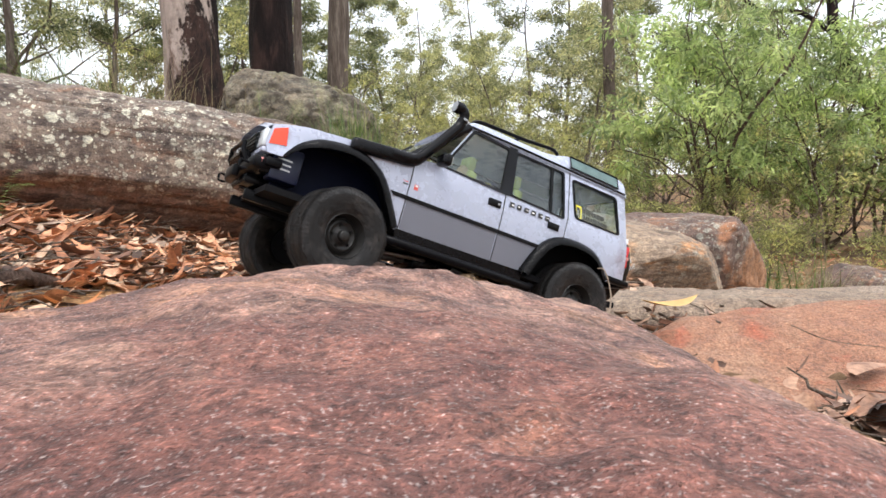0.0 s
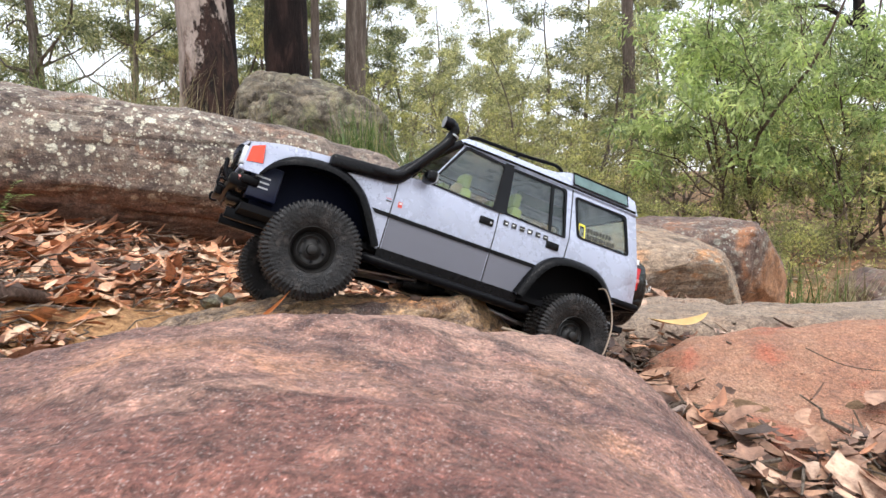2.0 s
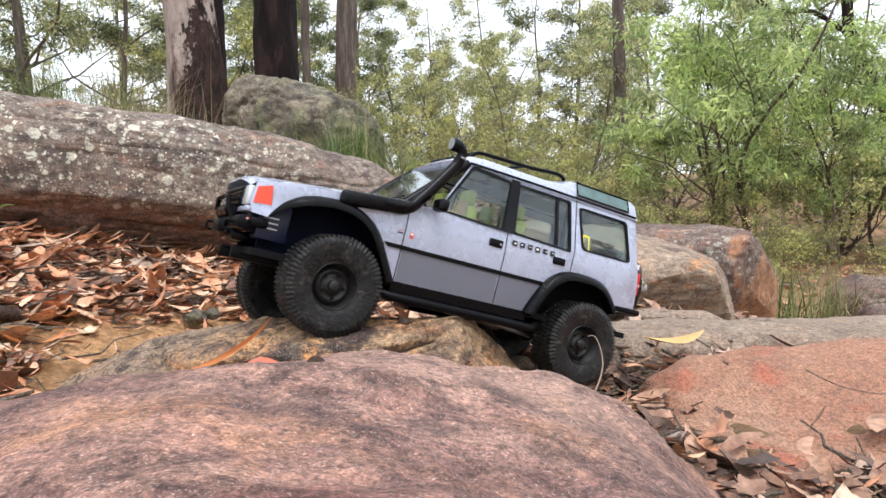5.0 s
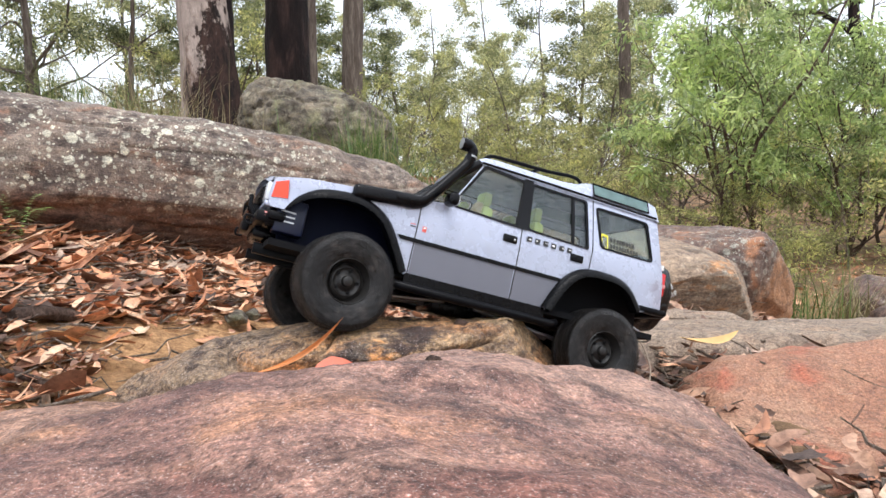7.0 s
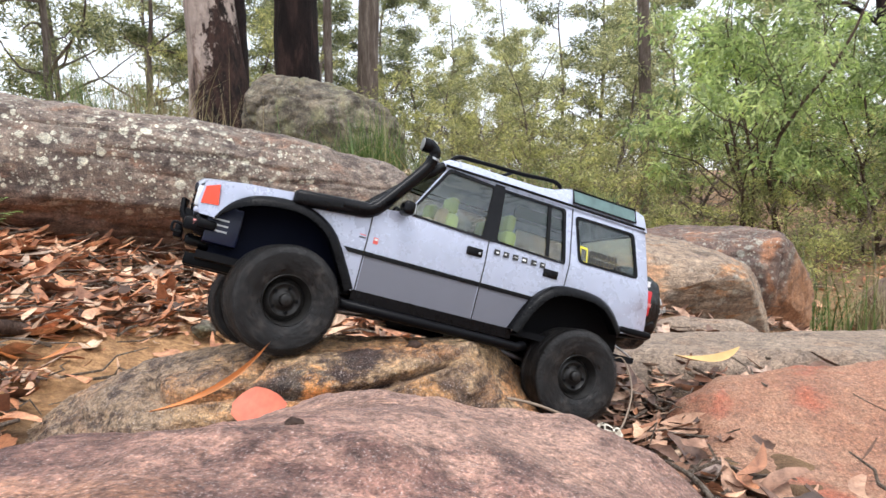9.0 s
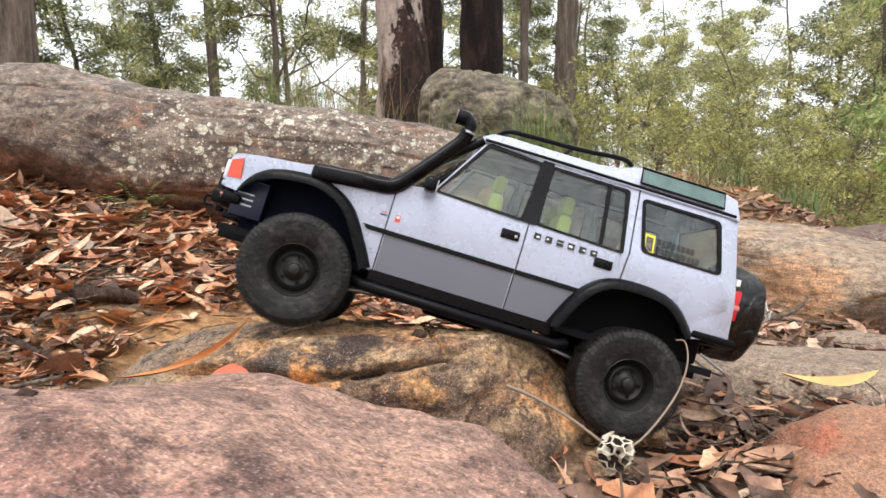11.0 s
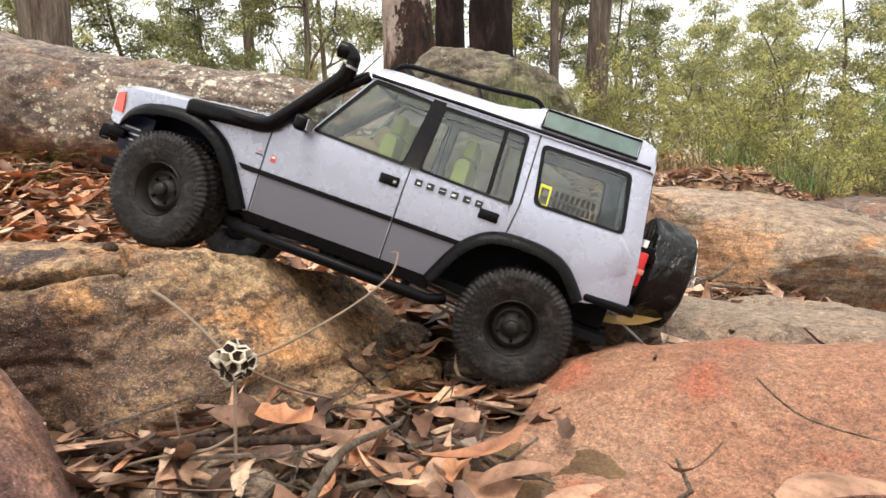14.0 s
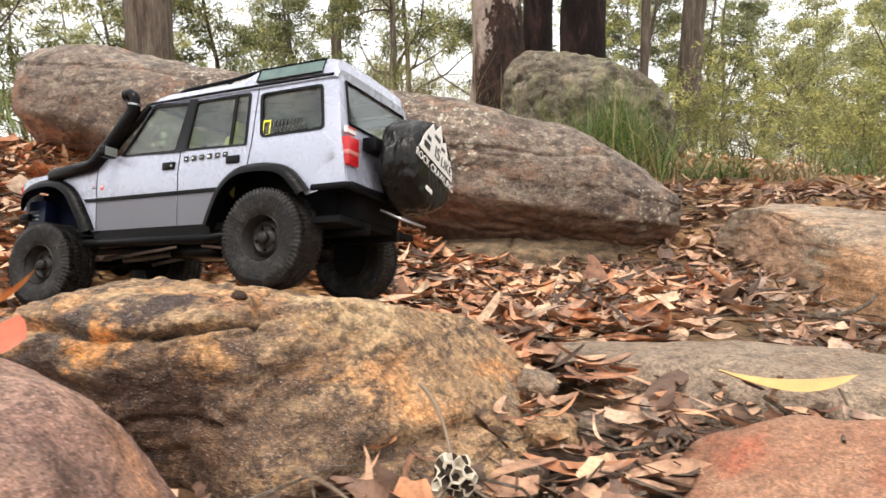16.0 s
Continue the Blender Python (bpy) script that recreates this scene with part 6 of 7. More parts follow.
BARE = [[(-0.70, -0.25), (0.15, -0.3), (0.29, 0.0), (0.325, 0.40), (0.23, 0.555), (0.11, 0.63), (-0.1, 0.645), (-0.42, 0.61), (-0.72, 0.46)],
        [(-0.50, 0.90), (-0.44, 0.76), (-0.24, 0.64), (-0.03, 0.66), (0.06, 0.715), (0.115, 0.82), (0.115, 0.93), (0.07, 1.07), (-0.15, 1.12), (-0.42, 1.06)],
        [(0.298, 0.96), (0.295, 0.81), (0.335, 0.745), (0.7, 0.71), (1.12, 0.72), (1.15, 0.96), (0.8, 1.03), (0.36, 1.02)],
        [(0.02, 1.22), (0.09, 1.13), (0.36, 1.085), (0.9, 1.03), (1.28, 1.12), (1.28, 1.37), (0.7, 1.40), (0.22, 1.31)]]


SAND = [(-0.62, 0.90), (-0.45, 0.95), (-0.40, 1.06), (-0.34, 1.13), (-0.28, 1.25), (-0.38, 1.30), (-0.50, 1.13), (-0.64, 0.99)]

POCKET = [(0.09, 0.80), (0.19, 0.85), (0.23, 0.98), (0.19, 1.10), (0.08, 1.06)]


def cover(x, y):
    """How thickly leaves lie at a spot: none under the rocks, few on the sandy strip beside the ledge."""
    if any(inside(x, y, p) for p in BARE):
        return 0.03
    if inside(x, y, SAND):
        return 0.05
    if inside(x, y, POCKET):
        return 0.3
    return 1.0


def scatter(n, region, seed, lo=0.03, hi=0.095, tilt=0.30, pile=0.012):
    """Leaves over a stretch of ground, joined into one mesh."""
    r = np.random.default_rng(seed)
    kinds = [bent_leaf(1.0, w, c, b, tw, 6, tp, cut, rag) for w, c, b, tw, tp, cut, rag in LEAF_KINDS[:9]]
    V, F, base, made, tries = [], [], 0, 0, 0
    while made < n and tries < 12 * n:
        tries += 1
        x, y = r.uniform(region[0], region[1]), r.uniform(region[2], region[3])
        if r.uniform() > cover(x, y):
            continue
        kv, kf = kinds[r.integers(len(kinds))]
        L = lo + (hi - lo) * r.uniform() ** 1.4
        tl = tilt * (2.2 if r.uniform() < 0.12 else 1.0)
        e = Euler((r.normal() * tl, r.normal() * tl, r.uniform(0, 6.28))).to_matrix()
        p = (kv * np.array([1, r.uniform(0.75, 1.5), r.uniform(0.3, 1.15)]) * L) @ np.array(e).T + np.array([x, y, float(ground_z(x, y)) + abs(r.normal()) * pile + 0.003])
        V.append(p)
        F += [tuple(base + i for i in q) for q in kf]
        base += len(p)
        made += 1
    return np.concatenate(V), F


def litter(n, region, seed, label, material=M_LITTER, **kw):
    v, f = scatter(n, region, seed, **kw)
    return tagged(mesh_ob("leaf_litter", v, f, material, None, "", True), label, "leaf litter", kind="stuff")


litter(4300, (-1.6, 0.2, 0.95, 1.8), 1, "dry orange-brown gum leaves covering the slope", lo=0.032, hi=0.12, tilt=0.22)
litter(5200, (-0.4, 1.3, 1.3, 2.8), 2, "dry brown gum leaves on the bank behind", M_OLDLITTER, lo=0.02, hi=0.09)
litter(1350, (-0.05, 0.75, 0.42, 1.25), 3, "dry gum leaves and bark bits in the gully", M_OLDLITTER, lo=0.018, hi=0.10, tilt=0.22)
litter(500, (-0.64, -0.28, 0.90, 1.30), 15, "small leaf and bark bits on the sandy strip", lo=0.006, hi=0.032, tilt=0.2, pile=0.002)
litter(2200, (-1.0, -0.1, 0.5, 1.0), 4, "dry gum leaves and bark strips between the rocks", lo=0.015, hi=0.07)
litter(2600, (-4.5, -1.5, -1.5, 3.2), 6, "dry leaves on the forest floor beside the rocks", lo=0.04, hi=0.11)
litter(2600, (1.2, 4.5, -1.5, 3.2), 7, "dry leaves on the forest floor beside the rocks", lo=0.04, hi=0.11)
litter(2600, (-2.5, 2.5, -3.5, 0.6), 8, "dry leaves on the forest floor around the red dome", lo=0.04, hi=0.11)
litter(2200, (-3.5, 3.5, 2.7, 5.5), 5, "dry leaves on the forest floor", lo=0.05, hi=0.12)


def twigs(n, region, seed, label, lo=0.04, hi=0.16, rad=0.0013):
    """Thin dry sticks strewn over the ground, joined into one mesh."""
    r = np.random.default_rng(seed)
    bm = bmesh.new()
    made = 0
    while made < n:
        x, y = r.uniform(region[0], region[1]), r.uniform(region[2], region[3])
        if r.uniform() > cover(x, y):
            continue
        a, L, rr = r.uniform(0, 6.28), r.uniform(lo, hi), rad * r.uniform(0.5, 1.8)
        z = float(ground_z(x, y)) + 0.008 + abs(r.normal()) * 0.012
        pts = [Vector((x + L * t * math.cos(a) + r.normal() * 0.006, y + L * t * math.sin(a) + r.normal() * 0.006, z + r.normal() * 0.004 + 0.006 * t * r.normal())) for t in (0, 0.33, 0.66, 1)]
        tube(bm, pts, [rr, rr, rr * 0.8, rr * 0.5], 5, 1.0, False)
        made += 1
    ob = part("twig_litter", bm, M_TWIG, None, "", True)
    return tagged(ob, label, "twigs", kind="stuff")


twigs(520, (-1.5, 0.1, 0.95, 1.7), 11, "thin dry twigs among the leaves on the slope")
twigs(380, (-0.3, 1.2, 1.3, 2.6), 12, "thin dry twigs among the leaves on the bank")
twigs(260, (0.0, 0.6, 0.5, 1.2), 13, "thin dry twigs in the gully", 0.03, 0.1)
twigs(220, (-0.95, -0.15, 0.55, 0.98), 14, "dry twigs and bark strips between the rocks", 0.03, 0.14)

# leaves that lie singly near the camera
leaf_protos = []
for w, c, b, tw, tp, cut, rag in LEAF_KINDS:
    kv, kf = bent_leaf(0.075, w * 0.075, c, b, tw, 10, tp, cut, rag)
    me = bpy.data.meshes.new("fallen_leaf")
    me.from_pydata([tuple(p) for p in kv], [], kf)
    me.materials.append(M_DRYLEAF)
    me.polygons.foreach_set("use_smooth", [True] * len(me.polygons))
    leaf_protos.append(me)
r3 = np.random.default_rng(33)


def fallen(x, y, z, turn, size=1.0, kind=0, rx=0.0, ry=0.0, material=None, label="dry orange-brown gum leaf lying in the litter"):
    me = leaf_protos[kind]
    if material is not None:
        me = me.copy()
        me.materials.clear()
        me.materials.append(material)
    ob = new("fallen_leaf", me)
    ob.matrix_basis = Matrix.LocRotScale((x, y, z), Euler((rx, ry, turn)), (size, size, size))
    return tagged(ob, label, "leaf", "fallen leaves near the rocks")


count = 0
while count < 250:
    x, y = (r3.uniform(0.03, 0.42), r3.uniform(0.66, 1.15)) if count < 60 else (r3.uniform(-0.98, -0.2), r3.uniform(0.62, 1.45))
    if cover(x, y) < 0.1:
        continue
    fallen(x, y, float(ground_z(x, y)) + 0.018 + 0.008 * abs(r3.normal()), r3.uniform(0, 6.28), r3.uniform(0.35, 0.85) if count < 60 else r3.uniform(0.5, 1.25), int(r3.integers(9)), r3.normal() * 0.2, r3.normal() * 0.18)
    count += 1
def laid(p, q, wide, kind, roll, material, label):
    """A leaf laid from one point to another, rolled about its length."""
    p, q = Vector(p), Vector(q)
    d = q - p
    ob = fallen(0, 0, 0, 0, 1.0, kind, 0, 0, material, label)
    m = d.to_track_quat("X", "Z").to_matrix().to_4x4()
    k = d.length / 0.075
    ob.matrix_basis = Matrix.Translation((p + q) / 2) @ m @ Matrix.Rotation(roll, 4, "X") @ Matrix.Diagonal((k, k * wide, k, 1))
    return ob


laid((-0.213, 0.620, 0.214), (-0.140, 0.690, 0.250), 0.30, 2, 0.9, M_OLEAF, "narrow curled orange gum leaf propped on the ledge")
laid((-0.163, 0.654, 0.215), (-0.118, 0.659, 0.217), 0.95, 9, 0.75, M_RLEAF, "red gum leaf on the ledge")
laid((0.302, 1.004, 0.148), (0.405, 1.051, 0.147), 0.75, 0, 0.35, M_YLEAF, "long yellow gum leaf beside the flat stone")
laid((0.285, 0.735, 0.112), (0.335, 0.80, 0.118), 0.8, 0, 0.2, None, "long tan gum leaf in the gully")
fallen(0.235, 0.915, 0.100, 1.35, 0.95, 3, 0.2, 0.2, None, "broad orange gum leaf in the gully")
fallen(0.215, 0.895, 0.096, 0.2, 1.25, 0, 0.2, -0.1, None, "broad orange gum leaf in the gully")
fallen(0.160, 0.755, 0.118, 0.2, 1.0, 5, 0.1, 0.0, None, "broad pale gum leaf lying in the gully")
laid((-0.545, 0.905, 0.178), (-0.508, 1.002, 0.176), 0.30, 6, 0.2, M_OLEAF, "narrow orange gum leaf on the sandy strip")


# ---- small stones, sticks, a paper nest and a fern ----
def pebble(name, x, y, z, r, seed, material, label, flat=0.7):
    bm = bmesh.new()
    bmesh.ops.create_icosphere(bm, subdivisions=4, radius=1.0)
    for v in bm.verts:
        k = 1 + 0.28 * fbm(v.co, 1.1, 3, seed) + 0.08 * fbm(v.co, 4, 3, seed)
        v.co = Vector((v.co.x * r * k, v.co.y * r * k * 0.85, v.co.z * r * k * flat))
    ob = part(name, bm, material, None, "", True)
    ob.location = (x, y, z)
    return tagged(ob, label, "stone")


pebble("stone", 0.122, 1.03, 0.115, 0.022, 1.0, M_FLAT, "small pale yellow stone in the gully")
pebble("stone", 0.085, 0.99, 0.102, 0.036, 2.0, M_FLAT, "angular brown stone beside the ledge")
pebble("stone", 0.155, 0.975, 0.088, 0.030, 3.0, M_MID, "angular brown stone beside the ledge")
pebble("stone", 0.185, 1.02, 0.082, 0.024, 14.0, M_FLAT, "angular brown stone half buried in dark mulch")
pebble("stone", 0.125, 0.93, 0.085, 0.028, 15.0, M_MID, "angular brown stone half buried in dark mulch")
pebble("stone", 0.165, 0.90, 0.078, 0.020, 16.0, M_FLAT, "angular brown stone half buried in dark mulch")
pebble("stone", 0.135, 0.705, 0.088, 0.052, 4.0, M_FLAT, "flat grey stone under leaves at the foot of the ledge", 0.4)
pebble("stone", -0.418, 1.205, 0.158, 0.020, 5.0, M_BOULDER, "blue-grey stone on the sandy slope")
pebble("stone", -0.395, 1.225, 0.160, 0.014, 6.0, M_BOULDER, "blue-grey stone on the sandy slope")
pebble("stone", -0.50, 0.72, 0.135, 0.022, 7.0, M_BOULDER, "grey stone among bark strips")
pebble("stone", 1.74, 2.7, -0.23, 0.13, 10.0, M_DARKROCK, "dark stone at the edge of the scrub", 0.7)
pebble("stone", 2.0, 3.2, -0.22, 0.19, 11.0, M_DARKROCK, "dark stone at the edge of the scrub", 0.6)
pebble("gumnut", -0.023, 0.772, 0.238, 0.0065, 12.0, M_STICK, "dark brown gumnut on the ledge")
pebble("gumnut", -0.04, 0.405, 0.297, 0.0045, 13.0, M_STICK, "dark brown gumnut on the red dome")


def stick(name, pts, r0, r1, material, label, sides=7):
    bm = bmesh.new()
    q = arc(pts, 6)
    tube(bm, q, [r0 + (r1 - r0) * i / (len(q) - 1) for i in range(len(q))], sides)
    for v in bm.verts:
        v.co += Vector((fbm(v.co, 60, 2, 1.0), fbm(v.co, 60, 2, 2.0), fbm(v.co, 60, 2, 3.0))) * 0.25 * r0
    return tagged(part(name, bm, material, None, "", True), label, "stick")


stick("stick", [(0.245, 0.66, 0.112), (0.235, 0.72, 0.124), (0.225, 0.80, 0.108), (0.205, 0.87, 0.096)], 0.0034, 0.0018, M_TWIG, "crooked grey stick lying in the gully")
stick("stick", [(0.05, 0.665, 0.116), (0.12, 0.70, 0.118), (0.20, 0.745, 0.116)], 0.0045, 0.003, M_STICK, "dark brown stick at the foot of the ledge")
stick("stick", [(-0.66, 0.93, 0.215), (-0.63, 0.99, 0.215), (-0.60, 1.06, 0.19), (-0.58, 1.09, 0.18)], 0.013, 0.008, M_STICK, "dark weathered branch on the leaf litter")
stick("stick", [(-0.80, 0.80, 0.20), (-0.66, 0.83, 0.19), (-0.50, 0.80, 0.165)], 0.008, 0.004, M_STICK, "dark weathered branch on the leaf litter")
stick("stick", [(-0.62, 0.70, 0.16), (-0.50, 0.685, 0.165), (-0.38, 0.70, 0.19)], 0.004, 0.002, M_TWIG, "thin bark strip between the rocks")
stick("stick", [(0.20, 1.60, 0.085), (0.30, 1.64, 0.085), (0.40, 1.72, 0.09), (0.44, 1.80, 0.11)], 0.006, 0.003, M_TWIG, "pale forked twig below the banded boulder")
stick("stick", [(0.345, 1.67, 0.088), (0.42, 1.66, 0.085), (0.50, 1.68, 0.08)], 0.004, 0.002, M_TWIG, "pale forked twig below the banded boulder")
stick("stick", [(0.47, 0.90, 0.143), (0.50, 0.86, 0.131), (0.56, 0.84, 0.126)], 0.0008, 0.0005, M_TWIG, "thin twig on the orange slab")
stick("stick", [(-0.55, 1.35, 0.185), (-0.40, 1.45, 0.16), (-0.25, 1.50, 0.135)], 0.004, 0.002, M_STICK, "thin stick on the slope")
stick("stick", [(-0.10, 1.62, 0.10), (0.03, 1.70, 0.10), (0.14, 1.72, 0.115)], 0.008, 0.005, M_STICK, "brown branch on the bank")

# dry stalk with a small paper-wasp nest
nest_at = Vector((0.157, 0.713, 0.174))
stalk = new("nest_stalk")
tagged(stalk, "dry grey stalk with a small honeycomb wasp nest", "stalk")
for nm, pts, a, b in (("stem", [nest_at, (0.162, 0.706, 0.15), (0.165, 0.70, 0.108)], 0.0010, 0.0012),
                      ("tendril", [nest_at, (0.175, 0.735, 0.180), (0.197, 0.79, 0.198), (0.206, 0.835, 0.215), (0.204, 0.855, 0.230), (0.196, 0.858, 0.231)], 0.0011, 0.0007),
                      ("stem", [nest_at, (0.165, 0.735, 0.158), (0.170, 0.765, 0.14), (0.172, 0.80, 0.124)], 0.0010, 0.0012),
                      ("stem", [nest_at, (0.125, 0.716, 0.195), (0.095, 0.722, 0.208), (0.070, 0.729, 0.214)], 0.0010, 0.0017),
                      ("root", [(0.164, 0.703, 0.13), (0.150, 0.69, 0.122), (0.12, 0.675, 0.118), (0.095, 0.665, 0.110)], 0.0011, 0.0010)):
    bm = bmesh.new()
    q = arc(pts, 6)
    tube(bm, q, [a + (b - a) * i / (len(q) - 1) for i in range(len(q))], 7)
    part(nm, bm, M_STEM, stalk, "", True)
# open six-sided cells round a ball: one cell for each corner of a geodesic ball
ico = bmesh.new()
bmesh.ops.create_icosphere(ico, subdivisions=2, radius=1.0)
ico.verts.ensure_lookup_table()
ico.faces.ensure_lookup_table()
centres = [f.calc_center_median().normalized() for f in ico.faces]
bm = bmesh.new()
lip = [bm.verts.new(c * 0.0135) for c in centres]
for v in ico.verts:
    ring_f = list(v.link_faces)
    ax = v.co.normalized()
    u = ax.orthogonal().normalized()
    w = ax.cross(u)
    ring_f.sort(key=lambda f: math.atan2(centres[f.index].dot(w), centres[f.index].dot(u)))
    inner, floor_v = [], []
    for f in ring_f:
        c = centres[f.index]
        mixd = c * 0.80 + ax * 0.20
        inner.append(bm.verts.new(mixd * 0.0134))
        floor_v.append(bm.verts.new(mixd * 0.0080))
    n = len(ring_f)
    for i in range(n):
        j = (i + 1) % n
        bm.faces.new((lip[ring_f[i].index], lip[ring_f[j].index], inner[j], inner[i]))
        bm.faces.new((inner[i], inner[j], floor_v[j], floor_v[i]))
    bm.faces.new(floor_v).material_index = 1
ico.free()
for v in bm.verts:
    v.co = v.co * (1 + 0.34 * fbm(v.co, 95, 3, 4.0) + 0.20 * fbm(v.co, 260, 2, 9.0)) + nest_at
# deep faces get a dark colour that stands for shade inside the cells
for f in bm.faces:
    if (f.calc_center_median() - nest_at).length < 0.0112:
        f.material_index = 1
nest = part("wasp_nest", bm, M_NEST, stalk, "papery grey honeycomb nest, open cells coloured dark for shade")
nest.data.materials.append(M_CELL_SHADE)

# young fern
fern = new("young_fern")
tagged(fern, "small bright green fern growing from the leaf litter", "fern")
fern.location = (-0.882, 1.328, float(ground_z(-0.882, 1.328)) + 0.018)
for k in range(9):
    a = 0.4 + 0.70 * k
    vs, fs = [], []
    reach, rise = (0.075, 0.17) if k % 3 else (0.045, 0.20)
    for i in range(15):
        t = i / 14
        p = np.array([math.cos(a) * reach * t, math.sin(a) * reach * t, rise * t - 0.10 * t * t])
        side = np.array([-math.sin(a), math.cos(a), 0])
        w = 0.017 * math.sin(math.pi * (0.10 + 0.88 * t)) * min(1.0, 2.2 * t)
        for s in (-1, 1):
            b = len(vs)
            q = p + s * side * w + np.array([math.cos(a), math.sin(a), -0.1]) * 0.008
            vs += [p - np.array([math.cos(a), math.sin(a), 0]) * 0.0045, q, p + np.array([math.cos(a), math.sin(a), 0]) * 0.004]
            fs.append((b, b + 1, b + 2))
    mesh_ob("frond", vs, fs, M_FERN, fern, "", False)

# ---- what moves ----
CAR_ROWS = [
    (0.00, 0.1122, 0.9381, 0.1710, 7.33, -20.36, 207.10),
    (0.50, 0.1173, 0.9406, 0.1667, 8.61, -21.43, 203.12),
    (1.00, 0.1160, 0.9320, 0.1688, 7.72, -21.30, 202.73),
    (1.50, 0.1192, 0.9340, 0.1664, 9.84, -21.05, 201.85),
    (2.00, 0.1179, 0.9326, 0.1672, 9.68, -21.04, 201.78),
    (2.50, 0.1275, 0.9347, 0.1667, 10.00, -19.87, 199.74),
    (2.70, 0.1397, 0.9392, 0.1613, 8.48, -20.64, 198.96),
    (3.00, 0.2032, 0.9653, 0.1462, 7.69, -19.86, 198.61),
    (3.50, 0.2720, 0.9855, 0.1453, 0.87, -21.76, 197.43),
    (3.70, 0.2634, 0.9803, 0.1485, 1.33, -19.68, 198.69),
    (5.80, 0.0935, 0.9658, 0.1841, 4.21, -16.91, 209.12),
    (6.00, 0.0987, 0.9542, 0.1808, -1.04, -17.37, 209.52),
    (6.50, 0.1056, 0.9418, 0.1805, 11.57, -17.85, 203.25),
    (7.00, 0.1089, 0.9360, 0.1777, 11.32, -17.36, 200.13),
    (7.50, 0.1062, 0.9371, 0.1771, 9.92, -18.19, 200.96),
    (8.00, 0.1063, 0.9362, 0.1759, 10.11, -18.37, 200.66),
    (8.50, 0.1059, 0.9363, 0.1762, 10.16, -18.20, 200.71),
    (9.00, 0.1054, 0.9413, 0.1765, 8.95, -18.17, 200.89),
    (9.50, 0.1080, 0.9399, 0.1743, 10.39, -18.16, 200.32),
    (9.70, 0.1099, 0.9394, 0.1769, 9.59, -18.09, 200.52),
    (11.80, 0.1147, 0.9544, 0.1732, 9.28, -19.10, 200.36),
    (12.00, 0.1306, 0.9605, 0.1599, 9.30, -20.61, 200.05),
    (12.20, 0.1725, 0.9839, 0.1553, 7.57, -18.24, 199.55),
    (12.50, 0.2275, 1.0064, 0.1493, 5.35, -22.05, 197.17),
    (13.00, 0.2391, 1.0127, 0.1493, 3.58, -19.75, 196.82),
    (13.50, 0.2397, 1.0223, 0.1523, 2.31, -19.86, 197.03),
    (14.00, 0.2396, 1.0170, 0.1471, 3.62, -20.17, 197.05),
    (14.50, 0.1957, 1.0206, 0.1481, -5.70, -22.42, 196.60),
    (14.80, 0.1343, 0.9946, 0.1472, 5.69, -21.67, 193.42),
    (15.00, 0.0877, 0.9879, 0.1688, 9.79, -18.40, 190.95),
    (15.30, 0.0292, 0.9936, 0.2178, 6.58, -1.98, 186.24),
    (15.50, -0.0178, 0.9873, 0.2348, 9.32, 0.45, 184.97),
    (15.70, -0.0648, 0.9943, 0.2455, 10.60, 3.81, 186.86),
    (16.00, -0.1446, 0.9998, 0.2436, 12.53, 3.80, 187.70),
]
# wheel hub heights in the car's space: front near, front far, rear near, rear far
HUB_ROWS = [(0.0, -0.005, -0.010, 0.006, 0.0), (1.0, -0.005, -0.010, 0.0, 0.0), (2.7, -0.001, -0.010, -0.010, 0.002), (3.5, 0.014, -0.013, 0.009, 0.0), (6.0, 0.0, -0.006, -0.006, 0.004), (7.0, -0.002, -0.009, -0.011, 0.004), (9.5, -0.001, -0.010, -0.009, 0.004), (11.8, 0.006, -0.008, -0.009, 0.0), (12.2, 0.013, -0.009, -0.010, 0.0), (12.5, 0.009, -0.010, 0.003, 0.0), (13.0, 0.013, -0.012, 0.006, 0.0), (14.0, 0.018, -0.012, 0.009, 0.0), (14.5, 0.012, -0.012, 0.005, 0.0), (14.8, 0.007, -0.006, 0.002, 0.0), (15.0, -0.005, 0.0, 0.002, 0.0), (15.3, 0.016, 0.0, 0.012, 0.003), (15.7, -0.002, 0.0, 0.015, 0.002), (16.0, -0.016, 0.0, 0.004, -0.002)]
# steering of the front wheels in degrees
STEER_ROWS = [(0.0, -9), (1.0, 3), (2.7, 4), (3.5, 2), (6.0, -4), (7.0, -6), (9.5, -11), (11.5, -3), (12.2, -1), (14.0, 10), (14.8, 5), (15.3, 0), (16.0, -3)]
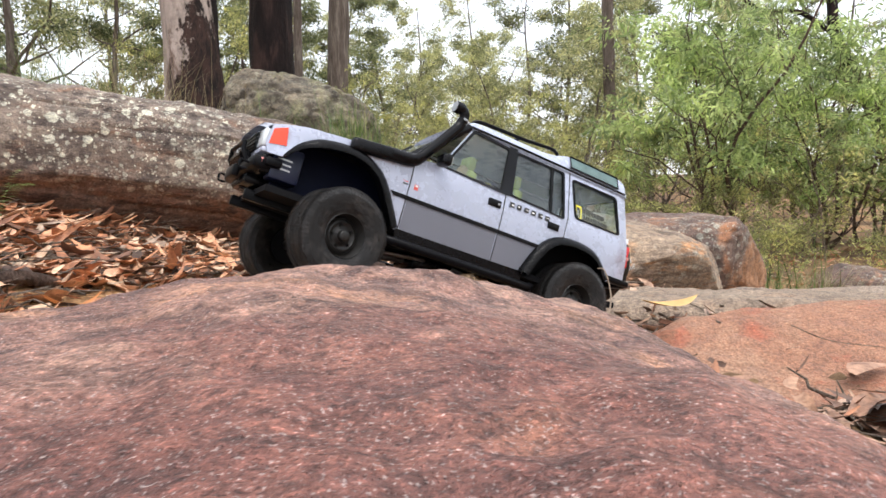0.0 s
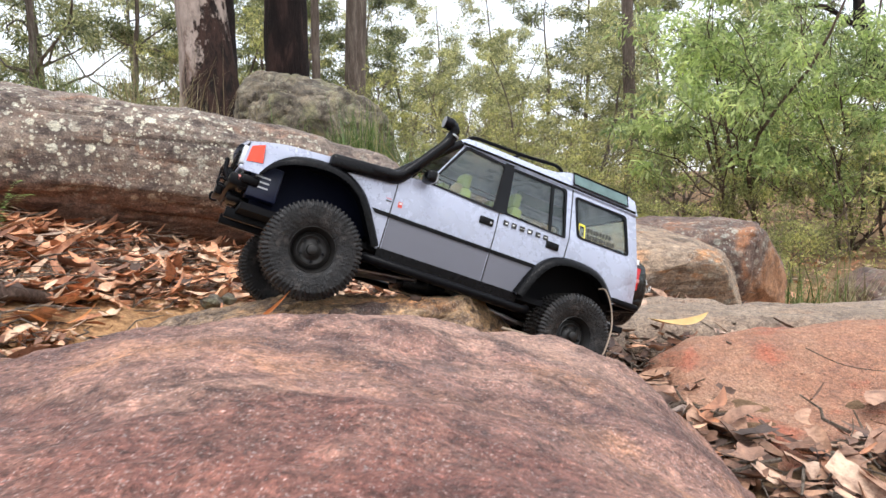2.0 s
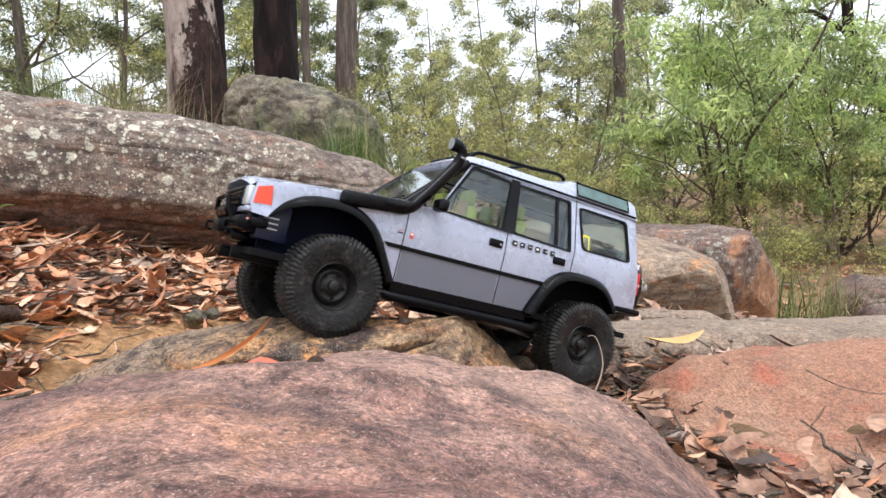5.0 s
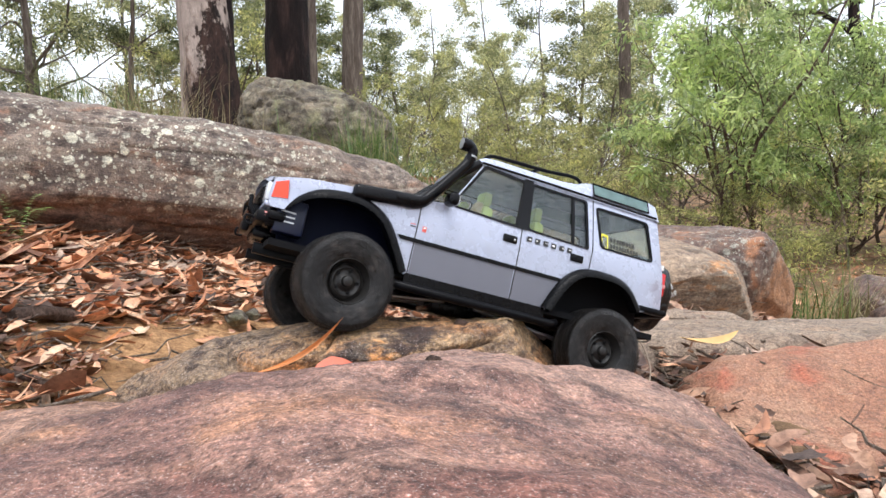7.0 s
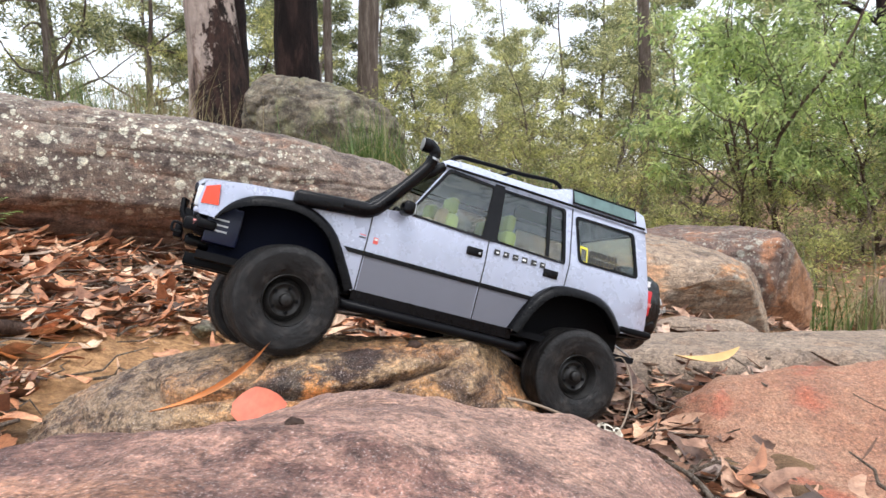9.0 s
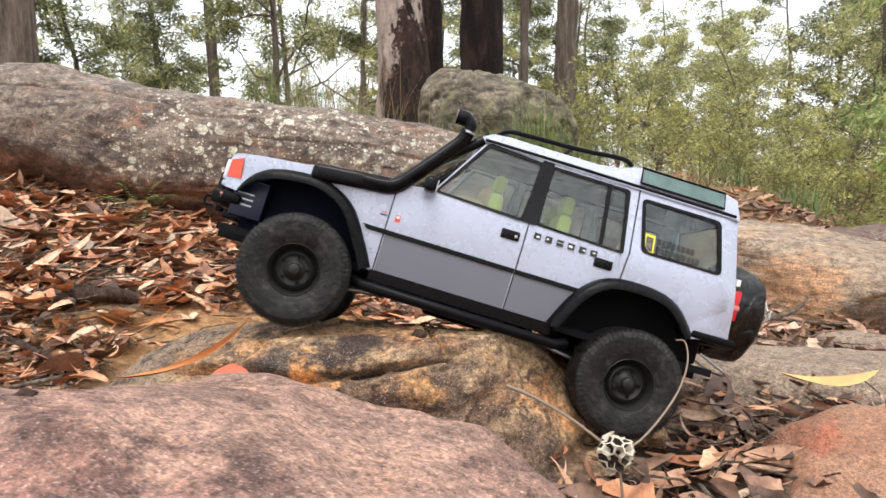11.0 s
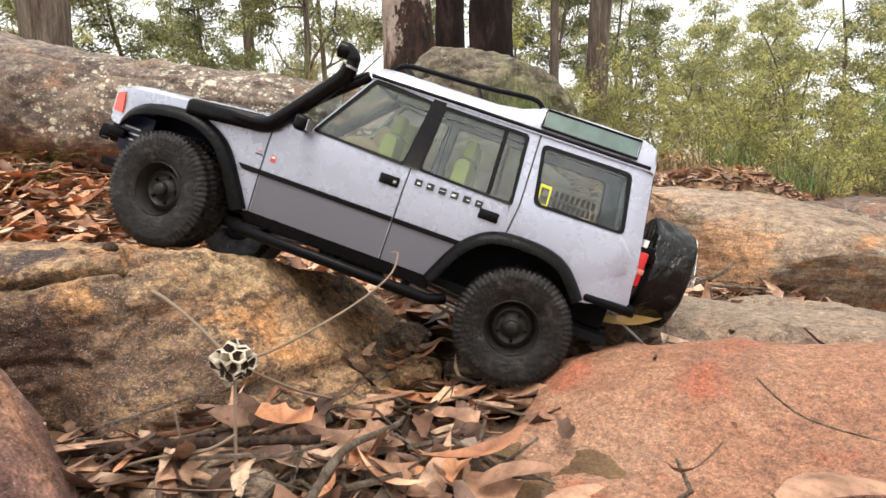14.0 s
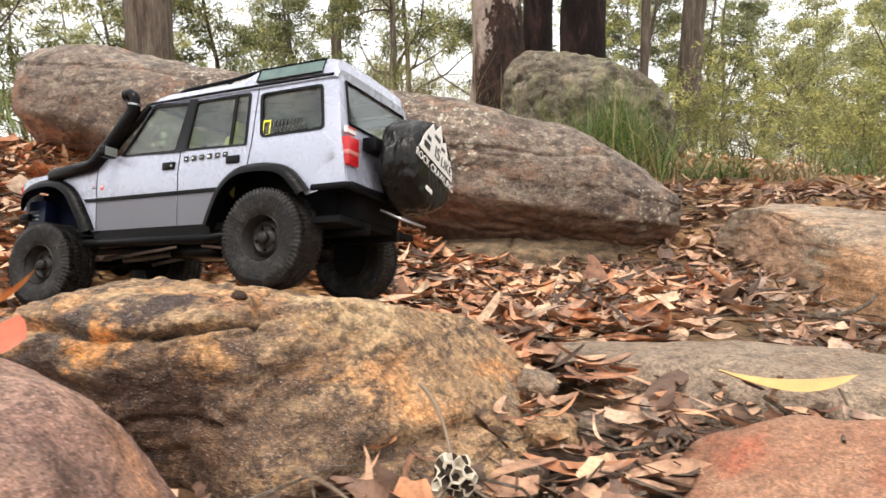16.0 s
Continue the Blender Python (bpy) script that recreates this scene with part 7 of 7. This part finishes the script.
# wheel speed in turns a second
SPIN_ROWS = [(0.0, 1.6), (0.8, 1.0), (1.3, 0.25), (2.0, 0.2), (2.6, -0.3), (3.4, -0.4), (4.2, 0.3), (5.6, 0.8), (6.3, 1.6), (9.6, 1.6), (11.0, 1.0), (11.9, 0.4), (12.6, -0.4), (13.2, 0.1), (13.9, 0.5), (14.4, 1.6), (15.1, 1.6), (15.6, 0.8), (16.0, 0.6)]
NEST_ROWS = [(0.0, 0.157, 0.713, 0.174), (3.7, 0.157, 0.713, 0.174), (5.4, 0.155, 0.722, 0.160), (9.8, 0.155, 0.720, 0.163), (11.5, 0.157, 0.713, 0.174), (14.55, 0.157, 0.713, 0.174), (14.8, 0.149, 0.711, 0.188), (15.0, 0.139, 0.707, 0.206), (15.3, 0.140, 0.712, 0.201), (15.5, 0.144, 0.717, 0.194), (15.7, 0.155, 0.728, 0.176), (15.85, 0.168, 0.742, 0.158), (16.0, 0.182, 0.757, 0.141)]


def motions():
    walk(car, [(t, pose(x, y, z, rx, ry, rz)) for t, x, y, z, rx, ry, rz in CAR_ROWS])
    times = [k / 10 for k in range(161)]
    st, sv = zip(*SPIN_ROWS)
    turns, a = [], 0.0
    for t in times:
        turns.append(a)
        a += 360 * 0.1 * min(2.2, float(np.interp(t + 0.05, st, sv)))
    ht = [r[0] for r in HUB_ROWS]
    for k, wheel in enumerate(wheels):
        x, side, col = ((0.328, 1, 1), (0.328, -1, 2), (-0.003, 1, 3), (-0.003, -1, 4))[k]
        out = 0.022 if x > 0.1 else 0.016
        rows = []
        for t, turn in zip(times, turns):
            h = float(np.interp(t, ht, [r[col] for r in HUB_ROWS]))
            lock = -float(np.interp(t, *zip(*STEER_ROWS))) if x > 0.1 else 0.0
            m = pose(x, side * 0.070, h, 0, 0, lock) @ pose(0, side * out, 0) @ pose(0, 0, 0, 0, 0, 0 if side > 0 else 180) @ pose(0, 0, 0, 0, -side * (turn + 40 * k), 0)
            rows.append((t, m))
        walk(wheel, rows)
    for ob, c in ((axle_front, 1), (axle_rear, 3)):
        walk(ob, [(r[0], pose(0, 0, 0.5 * (r[c] + r[c + 1]), math.degrees(math.atan2(r[c] - r[c + 1], 0.18)), 0, 0)) for r in HUB_ROWS])
    # the stalk is caught by the passing car, lifted, and sinks over
    foot = Vector((0.165, 0.70, 0.108))
    rest = nest_at - foot
    rows = []
    for t, x, y, z in NEST_ROWS:
        to = Vector((x, y, z))
        turn = rest.rotation_difference(to - foot).to_matrix().to_4x4()
        rows.append((t, Matrix.Translation(to) @ turn @ Matrix.Translation(-nest_at)))
    walk(stalk, rows)


motions()
